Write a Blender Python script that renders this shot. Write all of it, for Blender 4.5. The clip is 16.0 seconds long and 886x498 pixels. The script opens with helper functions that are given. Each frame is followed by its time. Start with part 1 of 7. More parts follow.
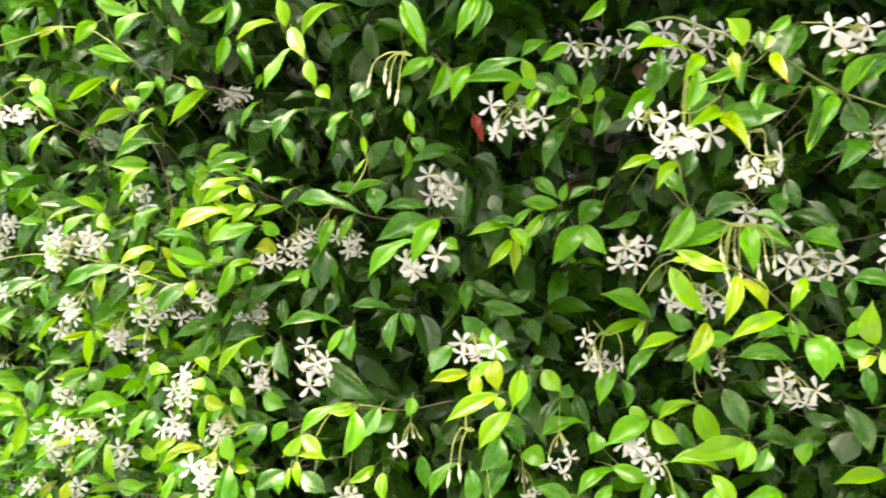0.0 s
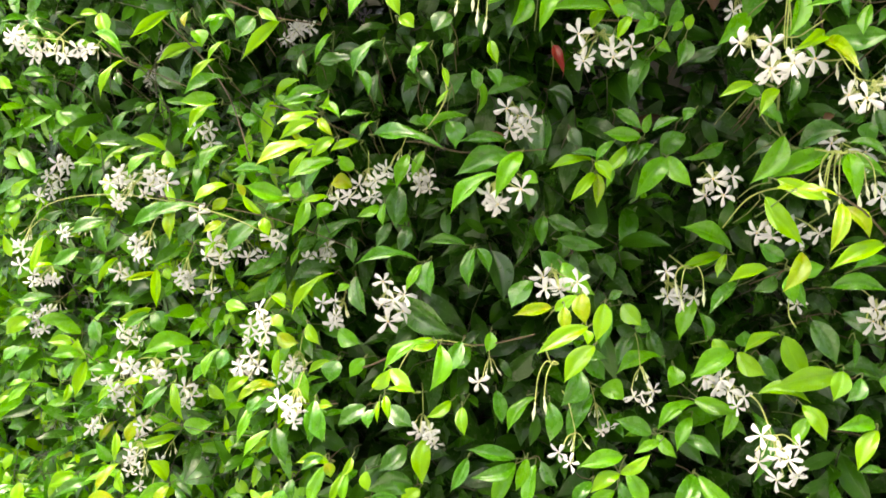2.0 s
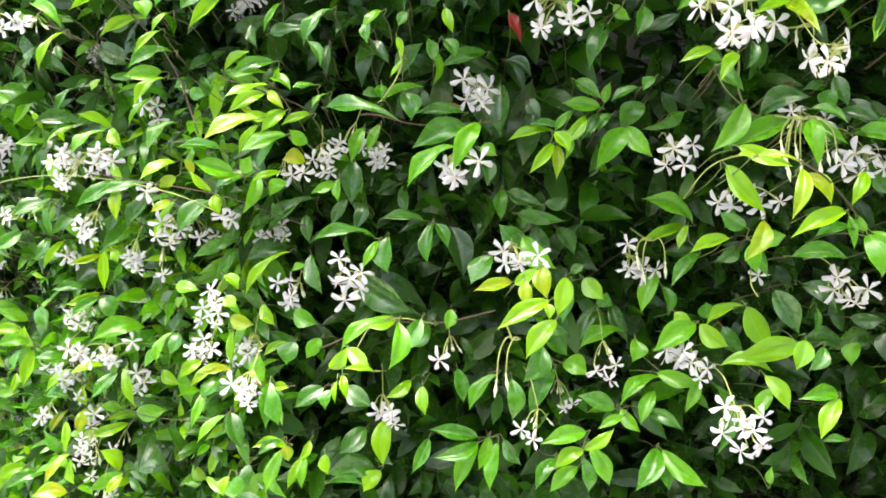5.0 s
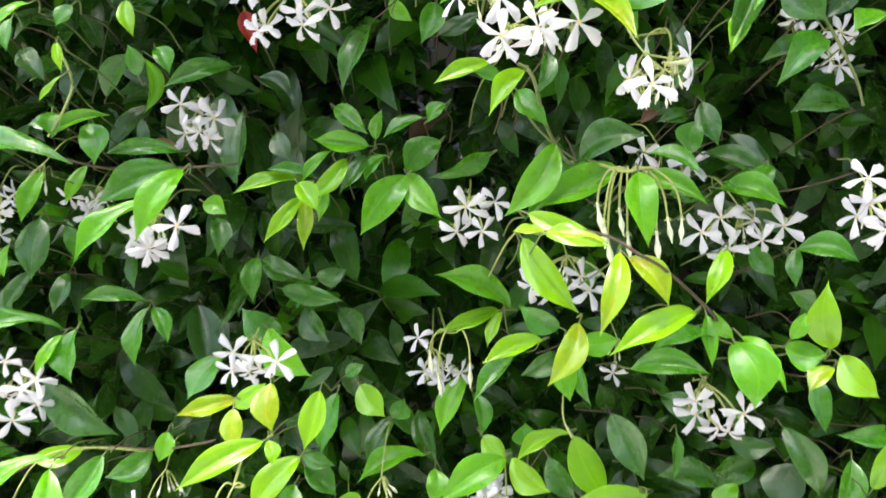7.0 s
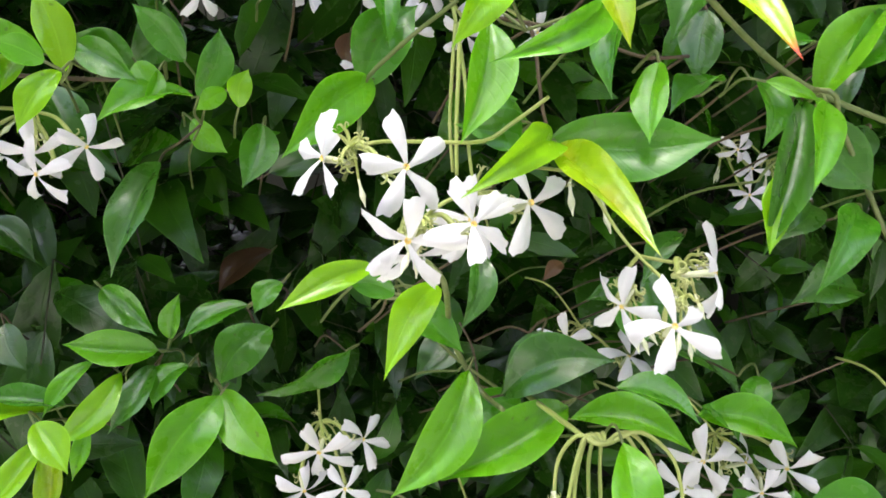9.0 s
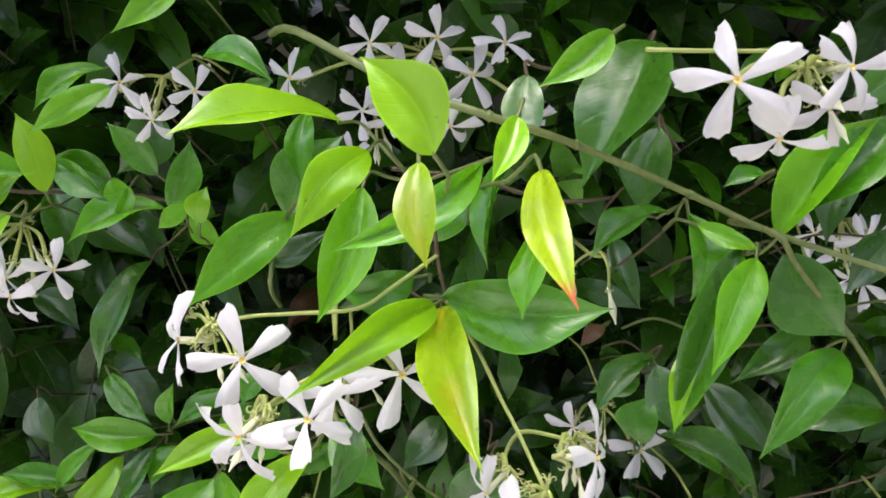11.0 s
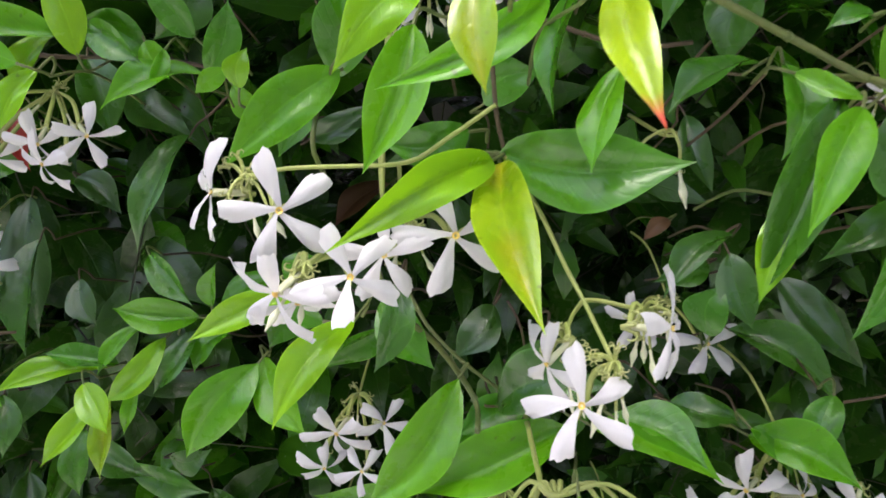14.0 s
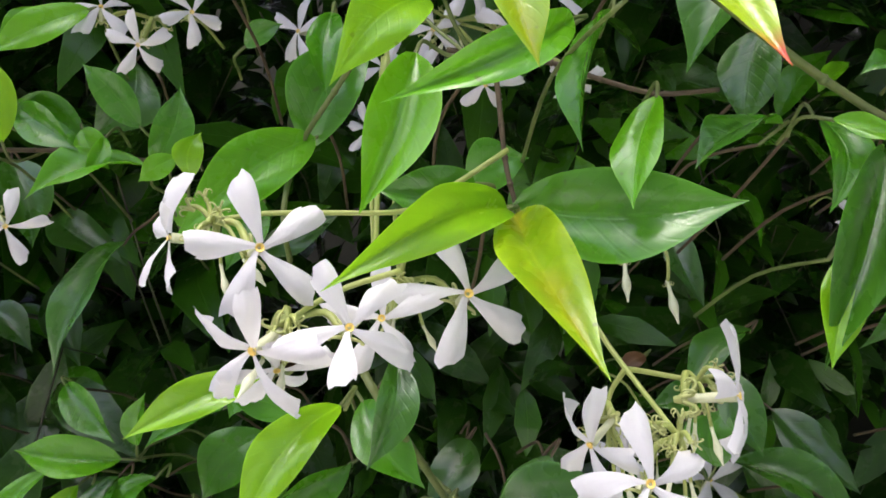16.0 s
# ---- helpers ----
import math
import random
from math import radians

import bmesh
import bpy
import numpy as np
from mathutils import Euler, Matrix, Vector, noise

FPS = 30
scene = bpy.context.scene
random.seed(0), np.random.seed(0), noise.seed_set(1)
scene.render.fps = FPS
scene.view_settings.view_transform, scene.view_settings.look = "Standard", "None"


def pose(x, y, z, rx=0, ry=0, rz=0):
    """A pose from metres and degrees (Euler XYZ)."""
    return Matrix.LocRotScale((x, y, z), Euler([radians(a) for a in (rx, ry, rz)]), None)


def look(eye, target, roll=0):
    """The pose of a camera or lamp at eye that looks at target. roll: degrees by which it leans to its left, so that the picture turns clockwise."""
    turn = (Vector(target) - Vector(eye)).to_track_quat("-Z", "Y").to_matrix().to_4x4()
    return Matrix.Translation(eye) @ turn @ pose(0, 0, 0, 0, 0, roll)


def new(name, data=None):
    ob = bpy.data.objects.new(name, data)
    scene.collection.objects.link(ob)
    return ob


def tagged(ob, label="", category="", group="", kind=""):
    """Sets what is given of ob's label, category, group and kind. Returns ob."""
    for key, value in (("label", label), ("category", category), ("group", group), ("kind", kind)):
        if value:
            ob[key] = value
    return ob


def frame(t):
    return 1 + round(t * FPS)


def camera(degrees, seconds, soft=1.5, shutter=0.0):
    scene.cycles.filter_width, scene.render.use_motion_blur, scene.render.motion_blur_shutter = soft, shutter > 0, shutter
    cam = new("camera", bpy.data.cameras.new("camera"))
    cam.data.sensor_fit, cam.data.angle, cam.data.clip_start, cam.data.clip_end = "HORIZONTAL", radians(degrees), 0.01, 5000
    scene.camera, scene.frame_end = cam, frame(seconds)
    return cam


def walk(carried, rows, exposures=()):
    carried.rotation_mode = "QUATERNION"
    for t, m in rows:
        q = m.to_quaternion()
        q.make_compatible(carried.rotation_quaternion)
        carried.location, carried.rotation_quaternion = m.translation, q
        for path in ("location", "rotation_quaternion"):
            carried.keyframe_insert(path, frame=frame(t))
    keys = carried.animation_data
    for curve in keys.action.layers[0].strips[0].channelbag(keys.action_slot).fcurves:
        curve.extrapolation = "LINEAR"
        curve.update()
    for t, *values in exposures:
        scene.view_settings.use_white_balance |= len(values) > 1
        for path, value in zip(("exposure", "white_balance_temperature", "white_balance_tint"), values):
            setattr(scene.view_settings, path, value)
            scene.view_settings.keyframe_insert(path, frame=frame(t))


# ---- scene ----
cam = camera(53.0, 16.0, 1.65, 0.5)
PATH = [
    (0, (0.114, 0.111, 1.451), (0.008, 2.104, 1.577), 1.7),
    (0.5, (0.099, 0.112, 1.45), (-0.075, 2.101, 1.567), 2.1),
    (1, (0.083, 0.114, 1.448), (-0.086, 2.104, 1.542), 2.1),
    (1.5, (0.067, 0.115, 1.443), (-0.073, 2.109, 1.512), 2.0),
    (2, (0.054, 0.116, 1.437), (-0.055, 2.113, 1.452), 1.3),
    (2.5, (0.049, 0.117, 1.436), (-0.046, 2.115, 1.428), 0.9),
    (3, (0.052, 0.114, 1.434), (-0.032, 2.112, 1.424), 0.9),
    (3.2, (0.051, 0.114, 1.435), (-0.027, 2.112, 1.418), 0.7),
    (5.3, (0.06, 0.145, 1.429), (0.057, 2.145, 1.413), 0.3),
    (5.5, (0.071, 0.166, 1.429), (0.086, 2.166, 1.42), 0.2),
    (6, (0.117, 0.244, 1.449), (0.185, 2.243, 1.446), 0.2),
    (6.5, (0.168, 0.302, 1.466), (0.245, 2.301, 1.46), 0.3),
    (7, (0.191, 0.336, 1.473), (0.246, 2.335, 1.49), 0.3),
    (7.5, (0.197, 0.376, 1.487), (0.243, 2.374, 1.559), 0.7),
    (8, (0.195, 0.433, 1.516), (0.38, 2.419, 1.656), 0.3),
    (8.5, (0.188, 0.474, 1.53), (0.545, 2.436, 1.685), -0.6),
    (9, (0.185, 0.492, 1.542), (0.669, 2.429, 1.674), -1.1),
    (9.5, (0.196, 0.498, 1.55), (0.632, 2.447, 1.661), -1.1),
    (10, (0.22, 0.495, 1.57), (0.467, 2.477, 1.669), -0.6),
    (10.2, (0.231, 0.495, 1.576), (0.41, 2.485, 1.665), -0.8),
    (12.3, (0.271, 0.469, 1.601), (0.212, 2.461, 1.436), 0.9),
    (12.5, (0.27, 0.472, 1.6), (0.207, 2.463, 1.418), 0.8),
    (13, (0.268, 0.479, 1.592), (0.189, 2.47, 1.413), 0.7),
    (13.5, (0.265, 0.491, 1.584), (0.176, 2.482, 1.418), 0.8),
    (14, (0.259, 0.506, 1.577), (0.17, 2.498, 1.418), 0.5),
    (14.5, (0.253, 0.517, 1.569), (0.175, 2.515, 1.58), 0.3),
    (15, (0.249, 0.523, 1.563), (0.229, 2.518, 1.704), -0.0),
    (15.5, (0.246, 0.53, 1.556), (0.291, 2.519, 1.767), -0.1),
    (16, (0.242, 0.537, 1.551), (0.342, 2.512, 1.849), -0.1),
]
walk(cam, [(t, look(eye, target, roll)) for t, eye, target, roll in PATH],
     [(0, 1.79, 7800, 0.5), (1, 1.81, 8050, 0), (1.5, 1.72, 8300, -1), (2, 1.61, 7750, 1), (3, 1.64, 6700, 6), (5.5, 1.67, 6500, 7),
      (6, 1.57, 6400, 6.5), (6.5, 1.51, 6300, 6), (7, 1.67, 6300, 6.5), (8, 1.60, 6300, 7), (8.5, 1.74, 6350, 7), (9, 1.53, 6400, 6.5),
      (9.5, 1.40, 6400, 6.5), (10.2, 1.32, 6450, 9.5), (12.5, 1.12, 6300, 12), (16, 1.09, 6300, 12)])

# ---- light ----
world = bpy.data.worlds.new("overcast_sky")
scene.world = world
world.use_nodes = True
wn = world.node_tree
SUN_UP, SUN_ROUND = radians(75), radians(205)
sky = wn.nodes.new("ShaderNodeTexSky")
sky.sky_type, sky.sun_disc = "NISHITA", False
sky.sun_elevation, sky.sun_rotation = SUN_UP, SUN_ROUND
sky.air_density, sky.dust_density, sky.ozone_density = 0.7, 6.0, 0.6
wn.nodes["Background"].inputs["Strength"].default_value = 0.3
wn.links.new(sky.outputs["Color"], wn.nodes["Background"].inputs["Color"])

sun = new("sun", bpy.data.lights.new("sun", "SUN"))
sun.data.energy, sun.data.angle, sun.data.color = 3.2, radians(35), (1.0, 0.95, 0.86)
to_sun = Vector((math.sin(SUN_ROUND) * math.cos(SUN_UP), math.cos(SUN_ROUND) * math.cos(SUN_UP), math.sin(SUN_UP)))
sun.matrix_world = look(to_sun * 5, (0, 0, 0))


# ---- materials ----
def shader(name):
    m = bpy.data.materials.new(name)
    m.use_nodes = True
    nt = m.node_tree
    return m, nt, nt.nodes["Principled BSDF"], nt.nodes["Material Output"]


def maths(nt, op, a, b=None):
    n = nt.nodes.new("ShaderNodeMath")
    n.operation = op
    for slot, v in ((0, a), (1, b)):
        if v is None:
            continue
        if isinstance(v, (int, float)):
            n.inputs[slot].default_value = v
        else:
            nt.links.new(v, n.inputs[slot])
    return n.outputs[0]


def blend(nt, fac, a, b, mode="MIX"):
    n = nt.nodes.new("ShaderNodeMix")
    n.data_type, n.blend_type = "RGBA", mode
    for slot, v in ((0, fac), (6, a), (7, b)):
        if isinstance(v, (int, float)):
            n.inputs[slot].default_value = v
        elif isinstance(v, tuple):
            n.inputs[slot].default_value = (*v, 1)
        else:
            nt.links.new(v, n.inputs[slot])
    return n.outputs[2]


def ramp(nt, fac, lo, hi):
    n = nt.nodes.new("ShaderNodeMapRange")
    n.inputs["From Min"].default_value, n.inputs["From Max"].default_value = lo, hi
    nt.links.new(fac, n.inputs["Value"])
    return n.outputs[0]


def noise_at(nt, vector, scale, detail=3.0):
    n = nt.nodes.new("ShaderNodeTexNoise")
    n.inputs["Scale"].default_value, n.inputs["Detail"].default_value = scale, detail
    nt.links.new(vector, n.inputs["Vector"])
    return n.outputs["Fac"]


def leaf_material(name, colour, second, gloss, thin, tip=None, per_island=False, shine=0.38, blush=None, coat=0.28):
    """A leathery leaf: midrib, side veins and a pale margin by its own map, mottling, gloss and light shining through."""
    m, nt, bsdf, out = shader(name)
    uv = nt.nodes.new("ShaderNodeUVMap")
    uv.uv_map = "leaf"
    sep = nt.nodes.new("ShaderNodeSeparateXYZ")
    nt.links.new(uv.outputs[0], sep.inputs[0])
    across = maths(nt, "ABSOLUTE", maths(nt, "SUBTRACT", sep.outputs[0], 0.5))
    along = sep.outputs[1]
    if per_island:
        rand = nt.nodes.new("ShaderNodeNewGeometry").outputs["Random Per Island"]
    else:
        rand = nt.nodes.new("ShaderNodeObjectInfo").outputs["Random"]
    place = nt.nodes.new("ShaderNodeTexCoord").outputs["Object"]
    geo = nt.nodes.new("ShaderNodeNewGeometry").outputs["Position"]
    base = blend(nt, rand, colour, second)
    mottled = ramp(nt, noise_at(nt, geo, 90.0), 0.35, 0.7)
    base = blend(nt, maths(nt, "MULTIPLY", mottled, 0.35), base, tuple(min(1, c * 1.35 + 0.002) for c in second))
    # side veins, bending forward from the midrib
    wave = maths(nt, "SINE", maths(nt, "MULTIPLY", maths(nt, "SUBTRACT", along, maths(nt, "MULTIPLY", across, 0.45)), 62.0))
    vein = ramp(nt, wave, 0.72, 1.0)
    rib = maths(nt, "SUBTRACT", 1.0, ramp(nt, across, 0.012, 0.035))
    edge = ramp(nt, across, 0.455, 0.5)
    pale = tuple(min(1, c * 1.5 + 0.006) for c in second)
    base = blend(nt, maths(nt, "MULTIPLY", vein, 0.05), base, pale)
    base = blend(nt, maths(nt, "MULTIPLY", rib, 0.32), base, pale)
    base = blend(nt, maths(nt, "MULTIPLY", edge, 0.45), base, tuple(min(1, c * 1.9 + 0.03) for c in second))
    if blush:
        spot = ramp(nt, maths(nt, "SUBTRACT", noise_at(nt, geo, 48.0, 2.0), maths(nt, "MULTIPLY", across, 0.35)), 0.42, 0.62)
        base = blend(nt, maths(nt, "MULTIPLY", spot, 0.5), base, blush)
    if tip:
        base = blend(nt, ramp(nt, maths(nt, "ADD", along, maths(nt, "MULTIPLY", noise_at(nt, geo, 60.0), 0.2)), 0.91, 1.0), base, tip)
    speck = ramp(nt, noise_at(nt, geo, 420.0, 1.0), 0.74, 0.8)
    base = blend(nt, maths(nt, "MULTIPLY", speck, 0.5), base, (0.05, 0.035, 0.015))
    nt.links.new(base, bsdf.inputs["Base Color"])
    rough = nt.nodes.new("ShaderNodeMapRange")
    rough.inputs["To Min"].default_value, rough.inputs["To Max"].default_value = gloss - 0.1, gloss + 0.1
    nt.links.new(noise_at(nt, geo, 160.0), rough.inputs["Value"])
    nt.links.new(rough.outputs[0], bsdf.inputs["Roughness"])
    bsdf.inputs["Specular IOR Level"].default_value = shine
    bsdf.inputs["Coat Weight"].default_value, bsdf.inputs["Coat Roughness"].default_value = coat, 0.2
    bump = nt.nodes.new("ShaderNodeBump")
    bump.inputs["Strength"].default_value, bump.inputs["Distance"].default_value = 0.3, 0.0005
    height = maths(nt, "ADD", maths(nt, "MULTIPLY", maths(nt, "ADD", vein, maths(nt, "MULTIPLY", rib, 5.0)), -0.2), noise_at(nt, geo, 240.0))
    # broad dents of the blade, which break up the gloss
    height = maths(nt, "ADD", height, maths(nt, "MULTIPLY", noise_at(nt, geo, 75.0), 7.0))
    nt.links.new(height, bump.inputs["Height"])
    nt.links.new(bump.outputs[0], bsdf.inputs["Normal"])
    glow = nt.nodes.new("ShaderNodeBsdfTranslucent")
    through_colour = blend(nt, 0.5, base, (min(1, second[0] * 1.9 + 0.01), min(1, second[1] * 1.8 + 0.02), second[2]))
    nt.links.new(through_colour, glow.inputs["Color"])
    mix = nt.nodes.new("ShaderNodeMixShader")
    mix.inputs[0].default_value = thin
    nt.links.new(bsdf.outputs[0], mix.inputs[1])
    nt.links.new(glow.outputs[0], mix.inputs[2])
    nt.links.new(mix.outputs[0], out.inputs["Surface"])
    return m


# leaf ages, with shade on deep-lying leaves mixed into old, shaded and withered
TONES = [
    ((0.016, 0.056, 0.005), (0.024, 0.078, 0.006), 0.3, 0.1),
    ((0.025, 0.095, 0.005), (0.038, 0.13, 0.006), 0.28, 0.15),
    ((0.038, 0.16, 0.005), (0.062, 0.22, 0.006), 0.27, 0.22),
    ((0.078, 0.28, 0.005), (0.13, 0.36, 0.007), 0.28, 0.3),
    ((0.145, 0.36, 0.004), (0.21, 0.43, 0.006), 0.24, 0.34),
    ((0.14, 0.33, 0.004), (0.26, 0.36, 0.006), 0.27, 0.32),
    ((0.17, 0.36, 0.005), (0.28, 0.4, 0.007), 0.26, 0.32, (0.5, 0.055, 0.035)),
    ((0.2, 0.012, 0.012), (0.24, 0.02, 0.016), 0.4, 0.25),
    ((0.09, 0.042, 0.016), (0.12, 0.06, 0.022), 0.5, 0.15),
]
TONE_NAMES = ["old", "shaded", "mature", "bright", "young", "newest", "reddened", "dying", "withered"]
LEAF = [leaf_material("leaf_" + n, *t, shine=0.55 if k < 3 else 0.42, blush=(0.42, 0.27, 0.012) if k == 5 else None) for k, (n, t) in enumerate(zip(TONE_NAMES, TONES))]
# old and shaded greens dimmed further, painting in the shade within the hedge
INNER_DIMMED = [((0.014, 0.048, 0.004), (0.021, 0.068, 0.005), 0.26, 0.1), ((0.022, 0.084, 0.004), (0.033, 0.115, 0.005), 0.24, 0.14)]
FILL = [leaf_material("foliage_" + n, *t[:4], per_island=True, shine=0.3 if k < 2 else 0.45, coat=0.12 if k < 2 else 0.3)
        for k, (n, t) in enumerate(zip(TONE_NAMES[:5], INNER_DIMMED + TONES[2:]))]


def plain_material(name, colour, second, rough, scale=300.0, glow=0.0, bumpy=0.3):
    m, nt, bsdf, out = shader(name)
    geo = nt.nodes.new("ShaderNodeNewGeometry").outputs["Position"]
    f = ramp(nt, noise_at(nt, geo, scale, 5.0), 0.3, 0.7)
    base = blend(nt, f, colour, second)
    big = ramp(nt, noise_at(nt, geo, scale * 0.12), 0.35, 0.75)
    base = blend(nt, maths(nt, "MULTIPLY", big, 0.4), base, tuple(c * 0.7 for c in colour))
    nt.links.new(base, bsdf.inputs["Base Color"])
    bsdf.inputs["Roughness"].default_value = rough
    bump = nt.nodes.new("ShaderNodeBump")
    bump.inputs["Strength"].default_value, bump.inputs["Distance"].default_value = bumpy, 0.001
    nt.links.new(noise_at(nt, geo, scale * 2.0, 4.0), bump.inputs["Height"])
    nt.links.new(bump.outputs[0], bsdf.inputs["Normal"])
    if glow:
        thin = nt.nodes.new("ShaderNodeBsdfTranslucent")
        nt.links.new(base, thin.inputs["Color"])
        mix = nt.nodes.new("ShaderNodeMixShader")
        mix.inputs[0].default_value = glow
        nt.links.new(bsdf.outputs[0], mix.inputs[1])
        nt.links.new(thin.outputs[0], mix.inputs[2])
        nt.links.new(mix.outputs[0], out.inputs["Surface"])
    return m


STEM = [
    plain_material("green_stem", (0.09, 0.13, 0.03), (0.14, 0.16, 0.05), 0.5),
    plain_material("brown_stem", (0.05, 0.034, 0.017), (0.085, 0.058, 0.027), 0.7),
    plain_material("lime_stem", (0.28, 0.34, 0.08), (0.35, 0.38, 0.12), 0.45),
    plain_material("dark_twig", (0.03, 0.036, 0.012), (0.05, 0.05, 0.02), 0.7),
]
PETAL = plain_material("petal_white", (0.66, 0.645, 0.675), (0.72, 0.705, 0.735), 0.5, 260.0, 0.32, 0.2)
SEPAL = plain_material("sepal_pale_green", (0.42, 0.46, 0.16), (0.52, 0.54, 0.24), 0.5, 500.0, 0.2)
THROAT = plain_material("throat_yellow", (0.78, 0.55, 0.12), (0.82, 0.64, 0.2), 0.5, 800.0)
TUBE = plain_material("tube_cream", (0.6, 0.63, 0.4), (0.7, 0.7, 0.5), 0.5, 500.0, 0.2)
BUD = plain_material("bud_cream", (0.66, 0.7, 0.45), (0.76, 0.76, 0.6), 0.5, 500.0, 0.2)
SOIL = plain_material("paving_grey", (0.34, 0.335, 0.31), (0.42, 0.41, 0.385), 0.9, 40.0)
RENDERED = plain_material("render_grey", (0.3, 0.295, 0.275), (0.38, 0.37, 0.35), 0.9, 14.0)
# near-black so that gaps between the leaves read as deep shade
WALL = plain_material("wall_gap_shade", (0.016, 0.019, 0.013), (0.026, 0.028, 0.02), 0.9, 30.0)


# ---- helpers of this scene ----
def part(name, bm, material, parent, label=""):
    me = bpy.data.meshes.new(name)
    bm.to_mesh(me)
    bm.free()
    me.materials.append(material)
    for p in me.polygons:
        p.use_smooth = True
    ob = new(name, me)
    ob.parent = parent
    if label:
        tagged(ob, label)
    return ob


def tube(bm, points, r0, r1, sides=6):
    """A tapered tube along the points, with round ends."""
    pts = [Vector(p) for p in points]
    fine = []
    for i in range(len(pts) - 1):
        p0, p1, p2, p3 = pts[max(i - 1, 0)], pts[i], pts[i + 1], pts[min(i + 2, len(pts) - 1)]
        for k in range(4):
            s = k / 4
            fine.append(0.5 * ((2 * p1) + (p2 - p0) * s + (2 * p0 - 5 * p1 + 4 * p2 - p3) * s * s + (3 * p1 - p0 - 3 * p2 + p3) * s ** 3))
    fine.append(pts[-1])
    rings, n = [], len(fine)
    for i, p in enumerate(fine):
        d = (fine[min(i + 1, n - 1)] - fine[max(i - 1, 0)]).normalized()
        u = d.orthogonal().normalized() if i == 0 else (u - d * u.dot(d)).normalized()
        v = d.cross(u)
        r = r0 + (r1 - r0) * i / (n - 1)
        rings.append([bm.verts.new(p + (u * math.cos(a) + v * math.sin(a)) * r) for a in [2 * math.pi * k / sides for k in range(sides)]])
    for a, b in zip(rings, rings[1:]):
        for k in range(sides):
            bm.faces.new((a[k], a[(k + 1) % sides], b[(k + 1) % sides], b[k]))
    bm.faces.new(rings[0][::-1])
    bm.faces.new(rings[-1])


def leaf_half_width(s):
    """Half the width of a leaf of width 1, at s from base to tip: a long ellipse drawn out to a point."""
    return 0.5 * math.sin(math.pi * s ** 0.92) ** (0.72 + 0.7 * s * s) if 0 < s < 1 else 0.0


def leaf_mesh(name, bulge, fold, wave, twist, tail, steps=16):
    """A leaf along +y from its base to its tip, 1 long and 1 wide, its upper face to +z: folded at the midrib, each half arched, the margin turned down, the tip bent back."""
    bm = bmesh.new()
    uv = bm.loops.layers.uv.new("leaf")
    rows = []
    for i in range(steps + 1):
        s = i / steps
        hw = max(leaf_half_width(s), 0.012 if s < 0.97 else 0.003)
        z0 = bulge * 4 * s * (1 - s) - 0.5 * bulge * max(0.0, s - 0.75) ** 2
        side = tail * math.sin(math.pi * s) * 2.0
        row = []
        for u in (-1, -0.72, -0.4, 0, 0.4, 0.72, 1):
            x, e = u * hw, abs(u)
            z = fold * e * hw + 0.05 * (1 - (2 * e - 1) ** 2) * hw - 0.04 * e ** 4 * hw + wave * math.sin(s * 8 + (2 if u > 0 else 0)) * e * e * hw
            a = twist * (s - 0.3)
            row.append((bm.verts.new((x * math.cos(a) + side, s, z0 + z * 0.6 + x * math.sin(a) * 0.4)), (u * 0.5 + 0.5, s)))
        rows.append(row)
    for a, b in zip(rows, rows[1:]):
        for k in range(6):
            f = bm.faces.new((a[k][0], a[k + 1][0], b[k + 1][0], b[k][0]))
            f.smooth = True
            for loop, w in zip(f.loops, (a[k][1], a[k + 1][1], b[k + 1][1], b[k][1])):
                loop[uv].uv = w
    me = bpy.data.meshes.new(name)
    bm.to_mesh(me)
    bm.free()
    return me


SHAPES = [(0.07, 0.3, 0.08, 0.2, 0.08), (0.12, 0.45, 0.1, -0.3, -0.1), (0.14, 0.3, 0.14, 0.3, 0.12), (0.05, 0.6, 0.08, -0.2, -0.05),
          (0.1, 0.4, 0.16, 0.35, 0.1), (0.16, 0.35, 0.1, -0.35, -0.13), (0.04, 0.22, 0.12, 0.1, 0.05)]
LEAF_MESH = {}
for tone in range(9):
    for k, shape in enumerate(SHAPES):
        me = leaf_mesh("leaf", *shape)
        me.materials.append(LEAF[tone])
        LEAF_MESH[tone, k] = me


def mm(*v):
    return Vector(v) * 0.001


def leaf_pose(base, tip, width, roll):
    """Base and tip in metres; roll: degrees by which the upper face turns from facing outward and up."""
    a = tip - base
    length = a.length
    a = a / length
    ref = Vector((0, -1, 0.5))
    ref = (ref - a * ref.dot(a)).normalized()
    side = a.cross(ref)
    n = ref * math.cos(radians(roll)) + side * math.sin(radians(roll))
    x = a.cross(n)
    return Matrix(((x.x * width, a.x * length, n.x * length, base.x), (x.y * width, a.y * length, n.y * length, base.y),
                   (x.z * width, a.z * length, n.z * length, base.z), (0, 0, 0, 1)))


TONE_WORDS = ["old shade-dark green", "deep green glossy", "glossy mid-green", "bright green", "lime-green young", "yellow-green newest", "lime-green red-tipped", "red dying", "brown withered"]
dice = random.Random(11)
SPOTS = []


